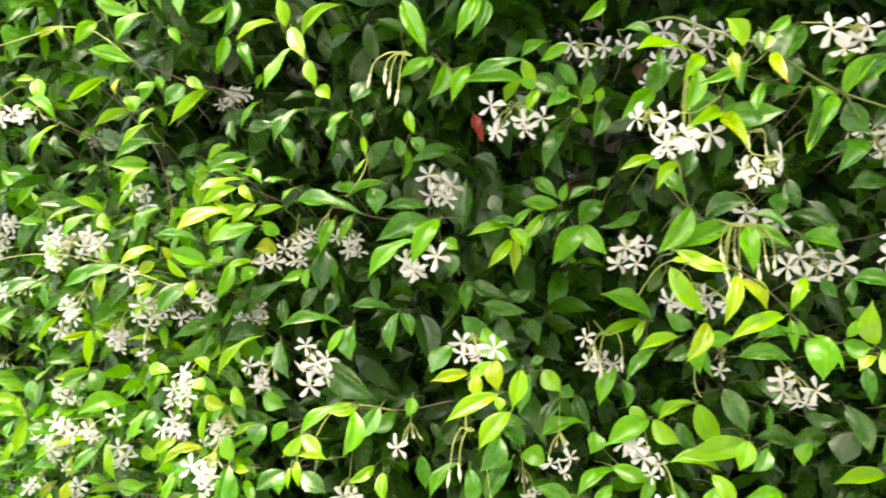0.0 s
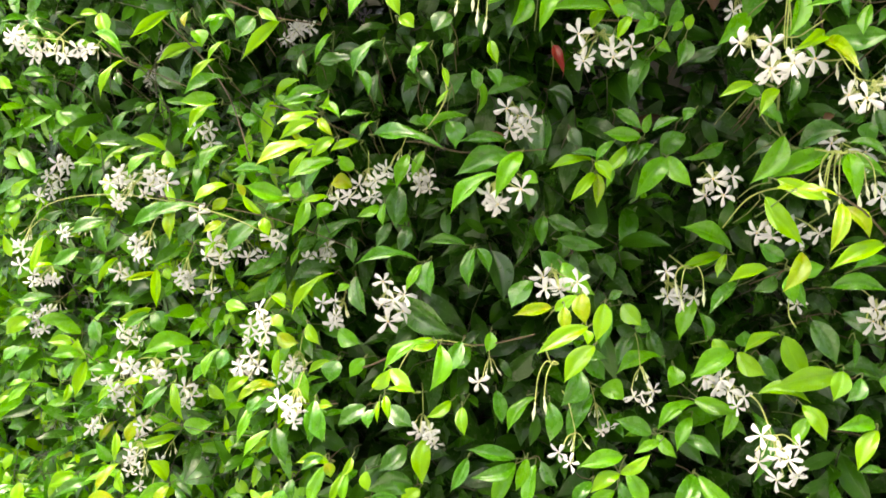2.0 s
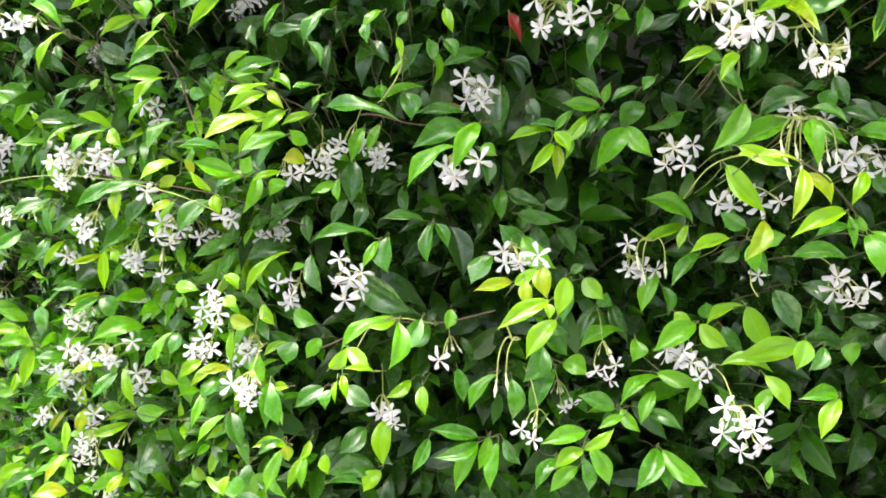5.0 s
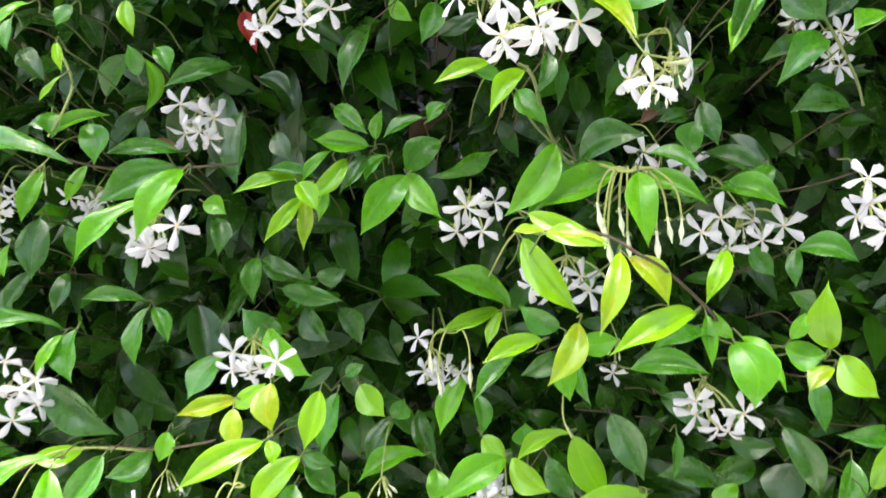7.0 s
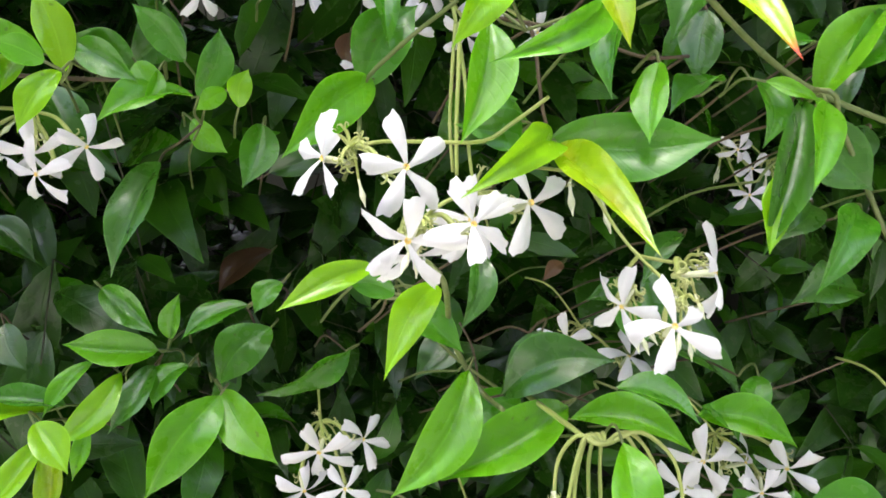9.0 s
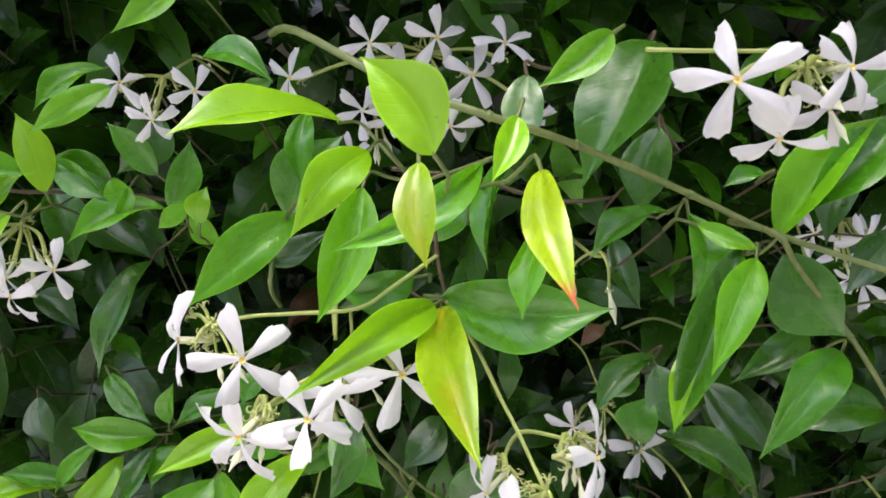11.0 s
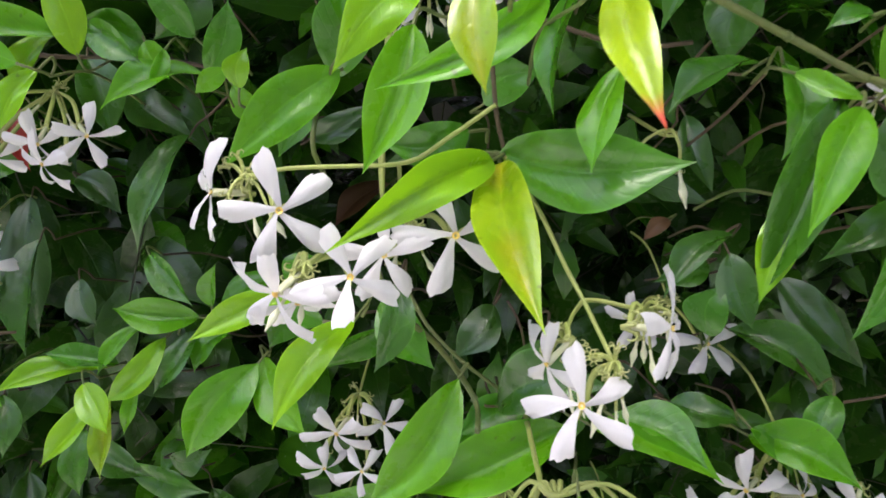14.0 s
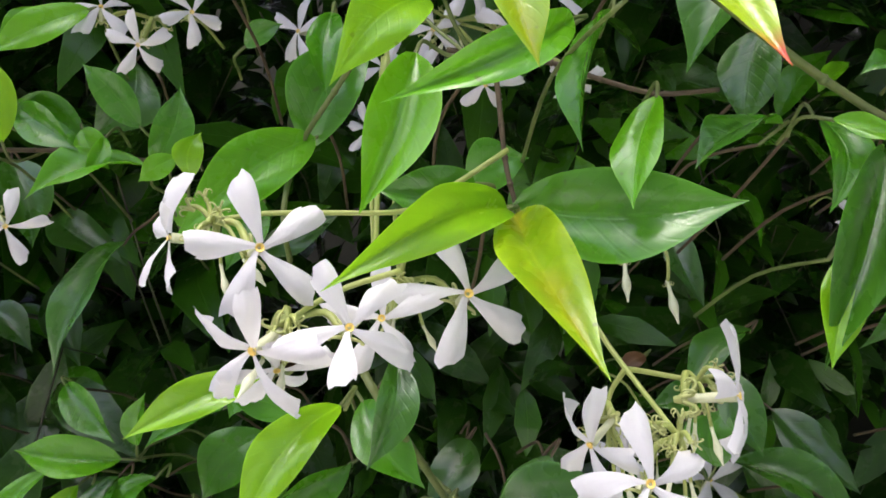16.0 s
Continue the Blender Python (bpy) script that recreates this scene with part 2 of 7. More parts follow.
def shoot(rows):
    """A leafy side shoot: a thin twig out of the hedge with its leaves."""
    bases = [mm(*r[:3]) for r in rows]
    mid = sum(bases, Vector()) / len(bases)
    root = mid + Vector((dice.uniform(-0.006, 0.006), 0.045, dice.uniform(-0.01, 0.004)))
    tones = [r[8] for r in rows]
    main = max(set(tones), key=tones.count)
    thing = tagged(new("jasmine_shoot"), "jasmine shoot with %d %s leaves on a thin twig" % (len(rows), TONE_WORDS[main]) if len(rows) > 1
                   else "single %s jasmine leaf on a thin twig" % TONE_WORDS[main], "plant shoot", "shoots of the jasmine hedge")
    bm = bmesh.new()
    knot = mid + Vector((0, 0.012, -0.001))
    tube(bm, [root + Vector((0, 0.04, -0.006)), root, knot], 0.0005, 0.0004, 5)
    part("twig", bm, STEM[1 if main < 3 else 0], thing)
    for b, r in zip(bases, rows):
        t = mm(*r[3:6])
        back = b - (t - b).normalized() * 0.004 + Vector((0, 0.003, 0))
        bm = bmesh.new()
        start = knot if (knot - back).length < 0.022 else back + Vector((0, 0.012, -0.002))
        tube(bm, [start, start.lerp(back, 0.6) + Vector((0, 0.002, 0)), back, b + (t - b) * 0.03], 0.00045, 0.0004, 5)
        part("petiole", bm, STEM[1 if r[8] < 2 else 0], thing)
    for r in rows:
        ob = new("leaf", LEAF_MESH[r[8], r[9] if len(r) > 9 else dice.randrange(len(SHAPES))])
        ob.parent = thing
        SPOTS.append(((mm(*r[:3]) + mm(*r[3:6])) / 2, 0.024))
        ob.matrix_basis = leaf_pose(mm(*r[:3]), mm(*r[3:6]), r[6] * 0.001, r[7])
    return thing


def stem(points, radius, kind, whole=False):
    """A long climbing stem."""
    bm = bmesh.new()
    pts = [mm(*p) for p in points]
    ends = [pts[0] + (pts[0] - pts[1]) * 0.5 + Vector((0, 0.025, 0))] if kind != 2 and not whole else []
    tube(bm, ends + pts, radius * 0.00074, radius * 0.0006, 8)
    for p in pts[1:-1]:
        bmesh.ops.create_icosphere(bm, subdivisions=1, radius=radius * 0.00095, matrix=Matrix.Translation(p))
    me = bpy.data.meshes.new("climbing_stem")
    bm.to_mesh(me)
    bm.free()
    me.materials.append(STEM[kind])
    for p in me.polygons:
        p.use_smooth = True
    words = ["thin green climbing stem with swollen leaf joints", "thin brown woody climbing stem with leaf joints", "thin lime-green young shoot stem"]
    return tagged(new("climbing_stem", me), words[kind], "plant stem", "stems of the jasmine hedge")


def petal_bmesh(bm, turn=0.0, curl=0.0, reach=1.0, twist=0.5, roll=0.5):
    """One petal of a flower of radius 1, facing +z: a strap that widens from the throat, twisted like a propeller blade, cut off aslant with a ragged, wavy end."""
    verts = []
    for i in range(13):
        s = i / 12
        hw = 0.042 + 0.138 * math.sin(min(s / 0.86, 1) * math.pi / 2) ** 1.35 - 0.022 * (max(0, s - 0.86) / 0.14) ** 2
        a = twist * (0.55 - 1.5 * s)
        row = []
        for u in (-1, -0.7, -0.35, 0, 0.35, 0.7, 1):
            w = u * hw * (1.0 + 0.16 * max(0, u) * math.sin(s * 3.0) - 0.1 * max(0, -u) * s)
            bend = -roll * (0.4 + s) * max(0, -u) ** 2 * hw - 0.3 * roll * u * u * hw * s
            wave = math.sin(u * 8 + curl * 25 + reach * 40)
            ruffle = 0.075 * wave * max(0, s - 0.6) ** 1.2
            ragged = (0.028 * math.sin(u * 13 + curl * 31) + 0.02 * wave) * s ** 9
            y = w * math.cos(a) - bend * math.sin(a) + 0.15 * s * s - 0.02
            z = w * math.sin(a) + bend * math.cos(a) + 0.1 * math.sin(s * 2.6) + curl * s * s - 0.35 * max(0, s - 0.7) ** 1.5 + ruffle + 0.009 * math.sin(11 * s + 6 * u + curl * 30)
            x = 0.065 + 0.92 * s * reach - 0.12 * u * s ** 4 - 0.035 * u * u * s ** 7 + ragged
            row.append(bm.verts.new((x * math.cos(turn) - y * math.sin(turn), x * math.sin(turn) + y * math.cos(turn), z)))
        verts.append(row)
    for a, b in zip(verts, verts[1:]):
        for k in range(6):
            bm.faces.new((a[k], b[k], b[k + 1], a[k + 1])).smooth = True


def mesh_of(name, bm, *materials):
    me = bpy.data.meshes.new(name)
    bm.to_mesh(me)
    bm.free()
    for m in materials:
        me.materials.append(m)
    for p in me.polygons:
        p.use_smooth = True
    return me


PETAL_MESH = []
for curl, reach, twist, roll in ((0.02, 1.0, 0.5, 0.5), (-0.16, 0.96, 0.75, 0.8), (0.14, 1.02, 0.35, 0.6), (-0.3, 0.93, 0.9, 0.4), (0.0, 1.05, 0.6, 1.0), (0.24, 0.95, 0.7, 0.7),
                                 (-0.1, 1.0, 0.2, 1.1)):
    b = bmesh.new()
    petal_bmesh(b, 0, curl, reach, twist, roll)
    PETAL_MESH.append(mesh_of("petal", b, PETAL))
b = bmesh.new()
tube(b, [(0, 0, -0.03), (0, 0, -0.25), (0, 0, -0.5), (0, 0, -0.75)], 0.085, 0.06, 8)
TUBE_MESH = mesh_of("flower", b, TUBE)
b = bmesh.new()
rings = [[b.verts.new((r * math.cos(0.628 * k), r * math.sin(0.628 * k), z)) for k in range(10)] for r, z in ((0.066, 0.03), (0.052, 0.02), (0.034, -0.01), (0.016, -0.05))]
for lo, hi in zip(rings, rings[1:]):
    for k in range(10):
        b.faces.new((lo[k], lo[(k + 1) % 10], hi[(k + 1) % 10], hi[k]))
b.faces.new(rings[-1])
THROAT_MESH = mesh_of("throat", b, THROAT)
b = bmesh.new()
for k in range(5):
    a = 2 * math.pi * k / 5
    c, s = math.cos(a), math.sin(a)
    tube(b, [(0.05 * c, 0.05 * s, -0.78), (0.13 * c, 0.13 * s, -0.62), (0.24 * c, 0.24 * s, -0.58), (0.29 * c, 0.29 * s, -0.68), (0.24 * c, 0.24 * s, -0.74)], 0.036, 0.01, 5)
tube(b, [(0, 0, -0.9), (0, 0, -0.8), (0, 0, -0.7)], 0.05, 0.09, 6)
CALYX_MESH = mesh_of("calyx", b, SEPAL)
WHOLE = []
for v in range(6):
    b = bmesh.new()
    for k in range(5):
        petal_bmesh(b, 2 * math.pi * k / 5 + 0.1 * math.sin(k * 2 + v), (0.1, -0.25, 0.3, -0.4, 0.0, -0.1, 0.2)[(k * 2 + v * 3) % 7], 1.0 - 0.05 * ((k + v) % 3), 0.4 + 0.25 * ((k + 2 * v) % 4), 0.4 + 0.2 * ((k + v) % 4))
    n = len(b.faces)
    tube(b, [(0, 0, 0.03), (0, 0, -0.25), (0, 0, -0.75)], 0.1, 0.06, 6)
    b.faces.ensure_lookup_table()
    for f in b.faces[n:]:
        f.material_index = 1
    WHOLE.append(mesh_of("flower", b, PETAL, TUBE))
b = bmesh.new()
tube(b, [(0, 0, -0.5), (0, 0, -0.2), (0, 0, 0.1), (0, 0, 0.3), (0, 0, 0.5)], 0.05, 0.02, 7)
for v in b.verts:
    s = v.co.z
    k = 1.0 + 2.2 * math.exp(-((s - 0.12) / 0.22) ** 2)
    v.co.x, v.co.y = v.co.x * k, v.co.y * k
BUD_MESH = mesh_of("bud", b, BUD)


def facing(at, n, size, turn=0.0):
    """The pose of a thing of radius 1 whose +z looks along n."""
    x = Vector((1, 0, 0))
    x = (x - n * x.dot(n)).normalized()
    m = Matrix((x, n.cross(x), n)).transposed().to_4x4()
    return Matrix.Translation(at) @ m @ pose(0, 0, 0, 0, 0, turn) @ Matrix.Diagonal((size, size, size, 1))


def cluster(rows, near, joint=None, way_in=()):
    """A loose head of star-shaped flowers with buds, on branching stalks out of the hedge."""
    heads = [(mm(*r[:3]), Vector(r[3:6]).normalized(), r[6] * (0.00048 if joint else 0.00046 if near else 0.00046), r[7]) for r in rows]
    mid = sum((h[0] for h in heads), Vector()) / len(heads)
    if not near:  # smaller, closer heads that nod every way
        heads = [(mid.lerp(at, 0.85) + Vector((0, dice.uniform(-0.006, 0.006), 0)),
                  (n + Vector((dice.uniform(-1.0, 1.0), 0, dice.uniform(-1.1, 0.5)))).normalized(), r * dice.uniform(0.82, 1.0), turn) for at, n, r, turn in heads]
    if near and not joint:
        heads = [(at + Vector((0, dice.uniform(-0.003, 0.004), 0)),
                  (n + Vector((dice.uniform(-0.45, 0.45), 0, dice.uniform(-0.6, 0.35)))).normalized(), r, turn) for at, n, r, turn in heads]
    out = sum((h[1] for h in heads), Vector()).normalized()
    knot = mid - out * 0.02 + Vector((0, 0.006, 0.008))
    root = knot + Vector((dice.uniform(-0.01, 0.01), 0.05, dice.uniform(0.005, 0.025)))
    path = [root, root.lerp(knot, 0.5) + Vector((0, 0, 0.006)), knot]
    if joint:
        knot = mm(*joint)
        path = [mm(*p) for p in way_in] + [knot]
    words = "white star-shaped jasmine flowers" if len(rows) > 1 else "white star-shaped jasmine flower"
    thing = tagged(new("flower_cluster"), "cluster of %d %s with pale buds" % (len(rows), words), "flower cluster", "flower clusters of the hedge")
    bm = bmesh.new()
    tube(bm, path, 0.0005, 0.00042, 8)
    part("stalk", bm, STEM[2], thing, "pale green flower stalk")
    ends = []
    for at, n, r, turn in heads:
        end = at - n * r * 0.74
        bm = bmesh.new()
        tube(bm, [knot, knot.lerp(end, 0.6) + Vector((0, 0.002, 0.003)), end], 0.00048, 0.00075 if near else 0.00045, 6)
        part("pedicel", bm, STEM[2], thing)
    for k in range(dice.randint(2, 3) if near else 4):
        h = dice.choice(heads)
        way = Vector((dice.uniform(-0.5, 0.5), dice.uniform(-0.5, 0.4), dice.uniform(-1.0, -0.3))).normalized()
        end = knot + way * dice.uniform(0.006, 0.011)
        bm = bmesh.new()
        tube(bm, [knot, knot.lerp(end, 0.5) + Vector((0, 0, 0.002)), end], 0.0004, 0.0003, 5)
        part("pedicel", bm, STEM[2], thing)
        ends.append((end, way))
    for end, way in ends:
        ob = new("bud", BUD_MESH)
        ob.parent = thing
        size = dice.uniform(0.0055, 0.0085)
        ob.matrix_basis = facing(end + way * size * 0.45, way, size)
    SPOTS.extend((h[0], 0.02 if near else 0.01) for h in heads)
    for k in range((6 if joint else 4) if near else 0):  # curled calyces whose flowers have dropped
        way = (out * 0.5 + Vector((dice.uniform(-0.9, 0.9), dice.uniform(-0.5, 0.5), dice.uniform(-0.9, 0.6)))).normalized()
        end = knot + way * dice.uniform(0.002, 0.006)
        bm = bmesh.new()
        tube(bm, [knot, knot.lerp(end, 0.5) + Vector((0, 0, 0.001)), end], 0.0005, 0.0004, 5)
        part("pedicel", bm, STEM[2], thing)
        ob = new("calyx", CALYX_MESH)
        ob.parent = thing
        ob.matrix_basis = facing(end + way * 0.0042, way, dice.uniform(0.0045, 0.0065), dice.uniform(0, 70))
    for at, n, r, turn in heads:
        if not near:
            ob = new("flower", WHOLE[dice.randrange(6)])
            ob.parent = thing
            ob.matrix_basis = facing(at, n, r, turn)
            continue
        ob = new("flower", TUBE_MESH)
        ob.parent = thing
        ob.matrix_basis = facing(at, n, r, turn)
        for k in range(5):
            p = new("petal", PETAL_MESH[dice.randrange(7)])
            p.parent = ob
            p.matrix_basis = pose(0, 0, 0.01, 0, 0, 72 * k + dice.uniform(-7, 7)) @ pose(0, 0, 0, dice.uniform(-22, 16), dice.uniform(-16, 18), 0)
        for me in (THROAT_MESH, CALYX_MESH):
            p = new(me.name, me)
            p.parent = ob
    return thing


def bud_spray(root, ends):
    """Slender unopened buds hanging on arching stalks."""
    thing = tagged(new("bud_spray"), "spray of %d slender cream buds on arching lime stalks" % len(ends), "flower buds", "bud sprays of the hedge")
    start = mm(*root)
    bm = bmesh.new()
    tube(bm, [start + Vector((-0.006, 0.05, 0.01)), start + Vector((-0.004, 0.015, 0.003)), start - Vector((0.0025, 0, 0)), start + Vector((0.0025, 0, 0))], 0.0008, 0.0006, 6)
    part("stalk", bm, STEM[2], thing)
    first = start
    for k, e in enumerate(ends):
        end = mm(*e)
        start = first + Vector(((k / max(1, len(ends) - 1) - 0.5) * 0.005, 0.0, 0.0))
        size = dice.uniform(0.011, 0.014)
        way = (Vector((0, -0.15, -1)) + Vector((dice.uniform(-0.2, 0.2), 0, 0))).normalized()
        bm = bmesh.new()
        over, drop = end - start, start.z - end.z
        bow = Vector((over.x, over.y + dice.uniform(-0.004, 0.002), 0))
        tube(bm, [start, start + bow * 0.4 + Vector((0, 0, 0.0015)), start + bow * 0.85 - Vector((0, 0, drop * 0.35)), end], 0.0006, 0.0005, 6)
        part("pedicel", bm, STEM[2], thing)
        ob = new("bud", BUD_MESH)
        ob.parent = thing
        ob.matrix_basis = facing(end + way * size * 0.45, way, size)
        cup = new("calyx", CALYX_MESH)
        cup.parent = thing
        cup.matrix_basis = facing(end + way * 0.0045, way, 0.006)
    return thing


# ---- the hedge ----
C0, CX, CZ, CXX, CXZ, CZZ = 0.840, -0.388, -0.234, 0.408, 0.093, -0.800


def hedge_face(x, z):
    """How far back (y) the leafy face of the hedge lies."""
    u, w = np.clip(x, -0.75, 0.45), np.clip(z, 1.1, 1.65) - 1.4
    y = C0 + CX * u + CZ * w + CXX * u * u + CXZ * u * w + CZZ * w * w
    return y - 0.5 * np.minimum(x + 0.75, 0) - 0.5 * np.maximum(x - 0.45, 0)


# dark gaps between the sprigs: middle (x, z), half width, half height
HOLLOWS = [(0.178, 1.565, 0.04, 0.03), (0.384, 1.575, 0.03, 0.03), (0.11, 1.598, 0.045, 0.025), (0.174, 1.461, 0.035, 0.025), (0.22, 1.468, 0.03, 0.022), (0.3, 1.558, 0.05, 0.035),
           (0.213, 1.39, 0.03, 0.03), (-0.023, 1.583, 0.065, 0.025), (-0.059, 1.357, 0.03, 0.03), (-0.324, 1.596, 0.06, 0.035), (-0.058, 1.262, 0.03, 0.03), (0.153, 1.559, 0.032, 0.026), (0.163, 1.563, 0.032, 0.026), (0.311, 1.565, 0.032, 0.026)]


def foliage(name, sprigs, xs, zs, depth, sizes, tones, seed, label, gap=None, hollow=0.0, slim=0.0, nodes=4, fine=True, droop=0.35, gaps=False):
    """A mass of sprigs that nobody could count, as one mesh: each a thin twig with pairs of leaves, the newest at its tip."""
    rng = np.random.default_rng(seed)
    x, z = rng.uniform(*xs, sprigs), rng.uniform(*zs, sprigs)
    if gap:
        away = (x < gap[0]) | (x > gap[1]) | (z < gap[2]) | (z > gap[3])
        x, z = x[away], z[away]
    if hollow:
        stay = rng.random(len(x)) > 0.5 * np.clip((x - 0.1) / 0.1, 0, 1)
        x, z = x[stay], z[stay]
    if gaps:
        full = np.ones(len(x), dtype=bool)
        for cx, cz, rx, rz in HOLLOWS:
            full &= ((x - cx) / rx) ** 2 + ((z - cz) / rz) ** 2 > rng.uniform(0.6, 1.3, len(x))
        x, z = x[full], z[full]
    n = len(x)
    y = hedge_face(x, z) + depth[0] + (depth[1] - depth[0]) * rng.random(n) ** 0.8
    y += hollow * np.clip((x - 0.12) / 0.12, 0, 1)  # the leaves stand thinner here
    axis = np.stack([rng.normal(0, 0.5, n), rng.normal(-0.6, 0.25, n), rng.normal(-0.05, 0.55, n)], 1)
    axis /= np.linalg.norm(axis, axis=1)[:, None]
    u = np.cross(axis, rng.normal(0, 1, (n, 3)))
    u /= np.linalg.norm(u, axis=1)[:, None]
    v = np.cross(axis, u)
    tip = np.stack([x, y, z], 1)
    step = rng.uniform(0.24, 0.38, n)[:, None] * sizes[1]
    kind = rng.choice(len(tones), n, p=np.array(tones) / sum(tones))
    bases, ways, ups, lengths, picks = [], [], [], [], []
    for node in range(nodes):
        for half in (0, 1):
            phi = (node * math.pi / 2 + half * math.pi + rng.normal(0, 0.35, n))[:, None]
            radial = u * np.cos(phi) + v * np.sin(phi)
            way = axis * rng.normal(0.75 - 0.2 * node, 0.2, n)[:, None] + radial + np.array((0, -0.1, -droop)) + rng.normal(0, 0.15, (n, 3))
            way /= np.linalg.norm(way, axis=1)[:, None]
            up = axis * 0.7 + np.array((0, -0.45, 0.6)) + rng.normal(0, 0.2, (n, 3))
            up -= way * (up * way).sum(1)[:, None]
            up /= np.linalg.norm(up, axis=1)[:, None]
            bases.append(tip - axis * step * node + radial * 0.002)
            ways.append(way)
            ups.append(up)
            lengths.append(rng.uniform(*sizes, n) * (0.62, 0.9, 1.0, 1.0, 0.95)[node])
            picks.append(np.clip(kind + ((rng.random(n) < 0.45) if node == 0 else 0) - ((rng.random(n) < 0.4) if node > 1 else 0), 0, 4))
    base, way, up = np.concatenate(bases), np.concatenate(ways), np.concatenate(ups)
    length, pick = np.concatenate(lengths)[:, None], np.concatenate(picks)
    keep = rng.random(len(base)) > 0.12
    base, way, up, length, pick = base[keep], way[keep], up[keep], length[keep], pick[keep]
    count = len(base)
    for spot, reach in SPOTS:  # keep behind the shoots and flowers
        mid = base + way * length * 0.5
        close = (np.abs(mid[:, 0] - spot.x) < reach) & (np.abs(mid[:, 2] - spot.z) < reach) & (mid[:, 1] < spot.y + 0.026)
        base[close, 1] += spot.y + 0.026 - mid[close, 1] + 0.07 * rng.random(int(close.sum()))
    side = np.cross(way, up)
    width = length * (rng.uniform(0.32, 0.44, count) - slim)[:, None]
    bulge = rng.uniform(0.02, 0.17, count)[:, None]
    fold = rng.uniform(0.1, 0.42, count)[:, None]
    steps = (0.0, 0.1, 0.26, 0.48, 0.7, 0.87, 1.0) if fine else (0.0, 0.18, 0.5, 0.82, 1.0)
    cols = (-1, -0.5, 0, 0.5, 1) if fine else (-1, 0, 1)
    verts, uvs = [], []
    for s in steps:
        hw = max(leaf_half_width(s), 0.01)
        for c in cols:
            e = abs(c)
            verts.append(base + way * length * s + side * width * (c * hw)
                         + up * (length * bulge * 4 * s * (1 - s) + width * hw * (fold * e + 0.05 * (1 - (2 * e - 1) ** 2) - 0.04 * e ** 4)))
            uvs.append((c * 0.5 + 0.5, s))
    co = np.stack(verts, 1).reshape(-1, 3)
    w, quads = len(cols), []
    for i in range(len(steps) - 1):
        for k in range(w - 1):
            a = i * w + k
            quads.append((a, a + 1, a + 1 + w, a + w))
    quads = np.array(quads)
    faces = (quads[None] + (np.arange(count) * len(verts))[:, None, None]).reshape(-1, 4)
    flat = np.array(uvs)[np.tile(quads.ravel(), count)]
    mats = np.repeat(pick, len(quads))
    # the twigs, three-sided
    ends = [tip, tip - axis * step * (nodes - 1), tip - axis * step * nodes + np.array((0, 0.03, -0.015))]
    ring = [p + (u * math.cos(a) + v * math.sin(a)) * r for p, r in zip(ends, (0.0004, 0.0005, 0.0006)) for a in (0.0, 2.1, 4.2)]
    twigs = np.stack(ring, 1).reshape(-1, 3)
    turns = np.array([(3 * i + k, 3 * i + (k + 1) % 3, 3 * i + 3 + (k + 1) % 3, 3 * i + 3 + k) for i in range(2) for k in range(3)])
    wood = (turns[None] + (np.arange(n) * 9)[:, None, None]).reshape(-1, 4) + len(co)
    co, faces = np.concatenate([co, twigs]), np.concatenate([faces, wood])
    flat, mats = np.concatenate([flat, np.zeros((wood.size, 2))]), np.concatenate([mats, np.full(len(wood), len(FILL))])
    me = bpy.data.meshes.new(name)
    me.vertices.add(len(co))
    me.vertices.foreach_set("co", co.ravel())
    me.loops.add(faces.size)
    me.loops.foreach_set("vertex_index", faces.ravel().astype(np.int32))
    me.polygons.add(len(faces))
    me.polygons.foreach_set("loop_start", np.arange(0, faces.size, 4, dtype=np.int32))
    me.polygons.foreach_set("use_smooth", np.ones(len(faces), dtype=bool))
    me.polygons.foreach_set("material_index", mats.astype(np.int32))
    layer = me.uv_layers.new(name="leaf")
    layer.data.foreach_set("uv", flat.ravel().astype(np.float32))
    for m in (*FILL, STEM[3]):
        me.materials.append(m)
    me.update(calc_edges=True)
    me.validate()
    return tagged(new(name, me), label, "foliage", kind="stuff")


def slab(name, corners, thick, material, label, category):
    bm = bmesh.new()
    top = [bm.verts.new(c) for c in corners]
    low = [bm.verts.new(Vector(c) + Vector(thick)) for c in corners]
    bm.faces.new(top)
    bm.faces.new(low[::-1])
    for k in range(4):
        bm.faces.new((top[k], low[k], low[(k + 1) % 4], top[(k + 1) % 4]))
    bmesh.ops.recalc_face_normals(bm, faces=bm.faces)
    me = bpy.data.meshes.new(name)
    bm.to_mesh(me)
    bm.free()
    me.materials.append(material)
    return tagged(new(name, me), label, category, kind="structure")


slab("ground", [(-600, -600, 0), (600, -600, 0), (600, 600, 0), (-600, 600, 0)], (0, 0, -0.3), SOIL, "plain grey paved ground in front of the hedge", "ground")
# wall added behind the leaves, its near-black colour standing in for depth of shade
slab("wall_north", [(-2.3, 2.52, 0), (-2.3, 2.52, 2.1), (1.4, 0.67, 2.1), (1.4, 0.67, 0)], (0.07, 0.14, 0), WALL, "added wall behind the jasmine hedge, near-black to mimic deep shade", "wall")
# unseen wall, added to cut low sky light and bounce some back
slab("sky_block_wall", [(6, -2.6, 0), (6, -2.6, 3.4), (-7, -2.6, 3.4), (-7, -2.6, 0)], (0, -0.2, 0), RENDERED, "plain pale wall added out of view to cut low skylight", "wall")


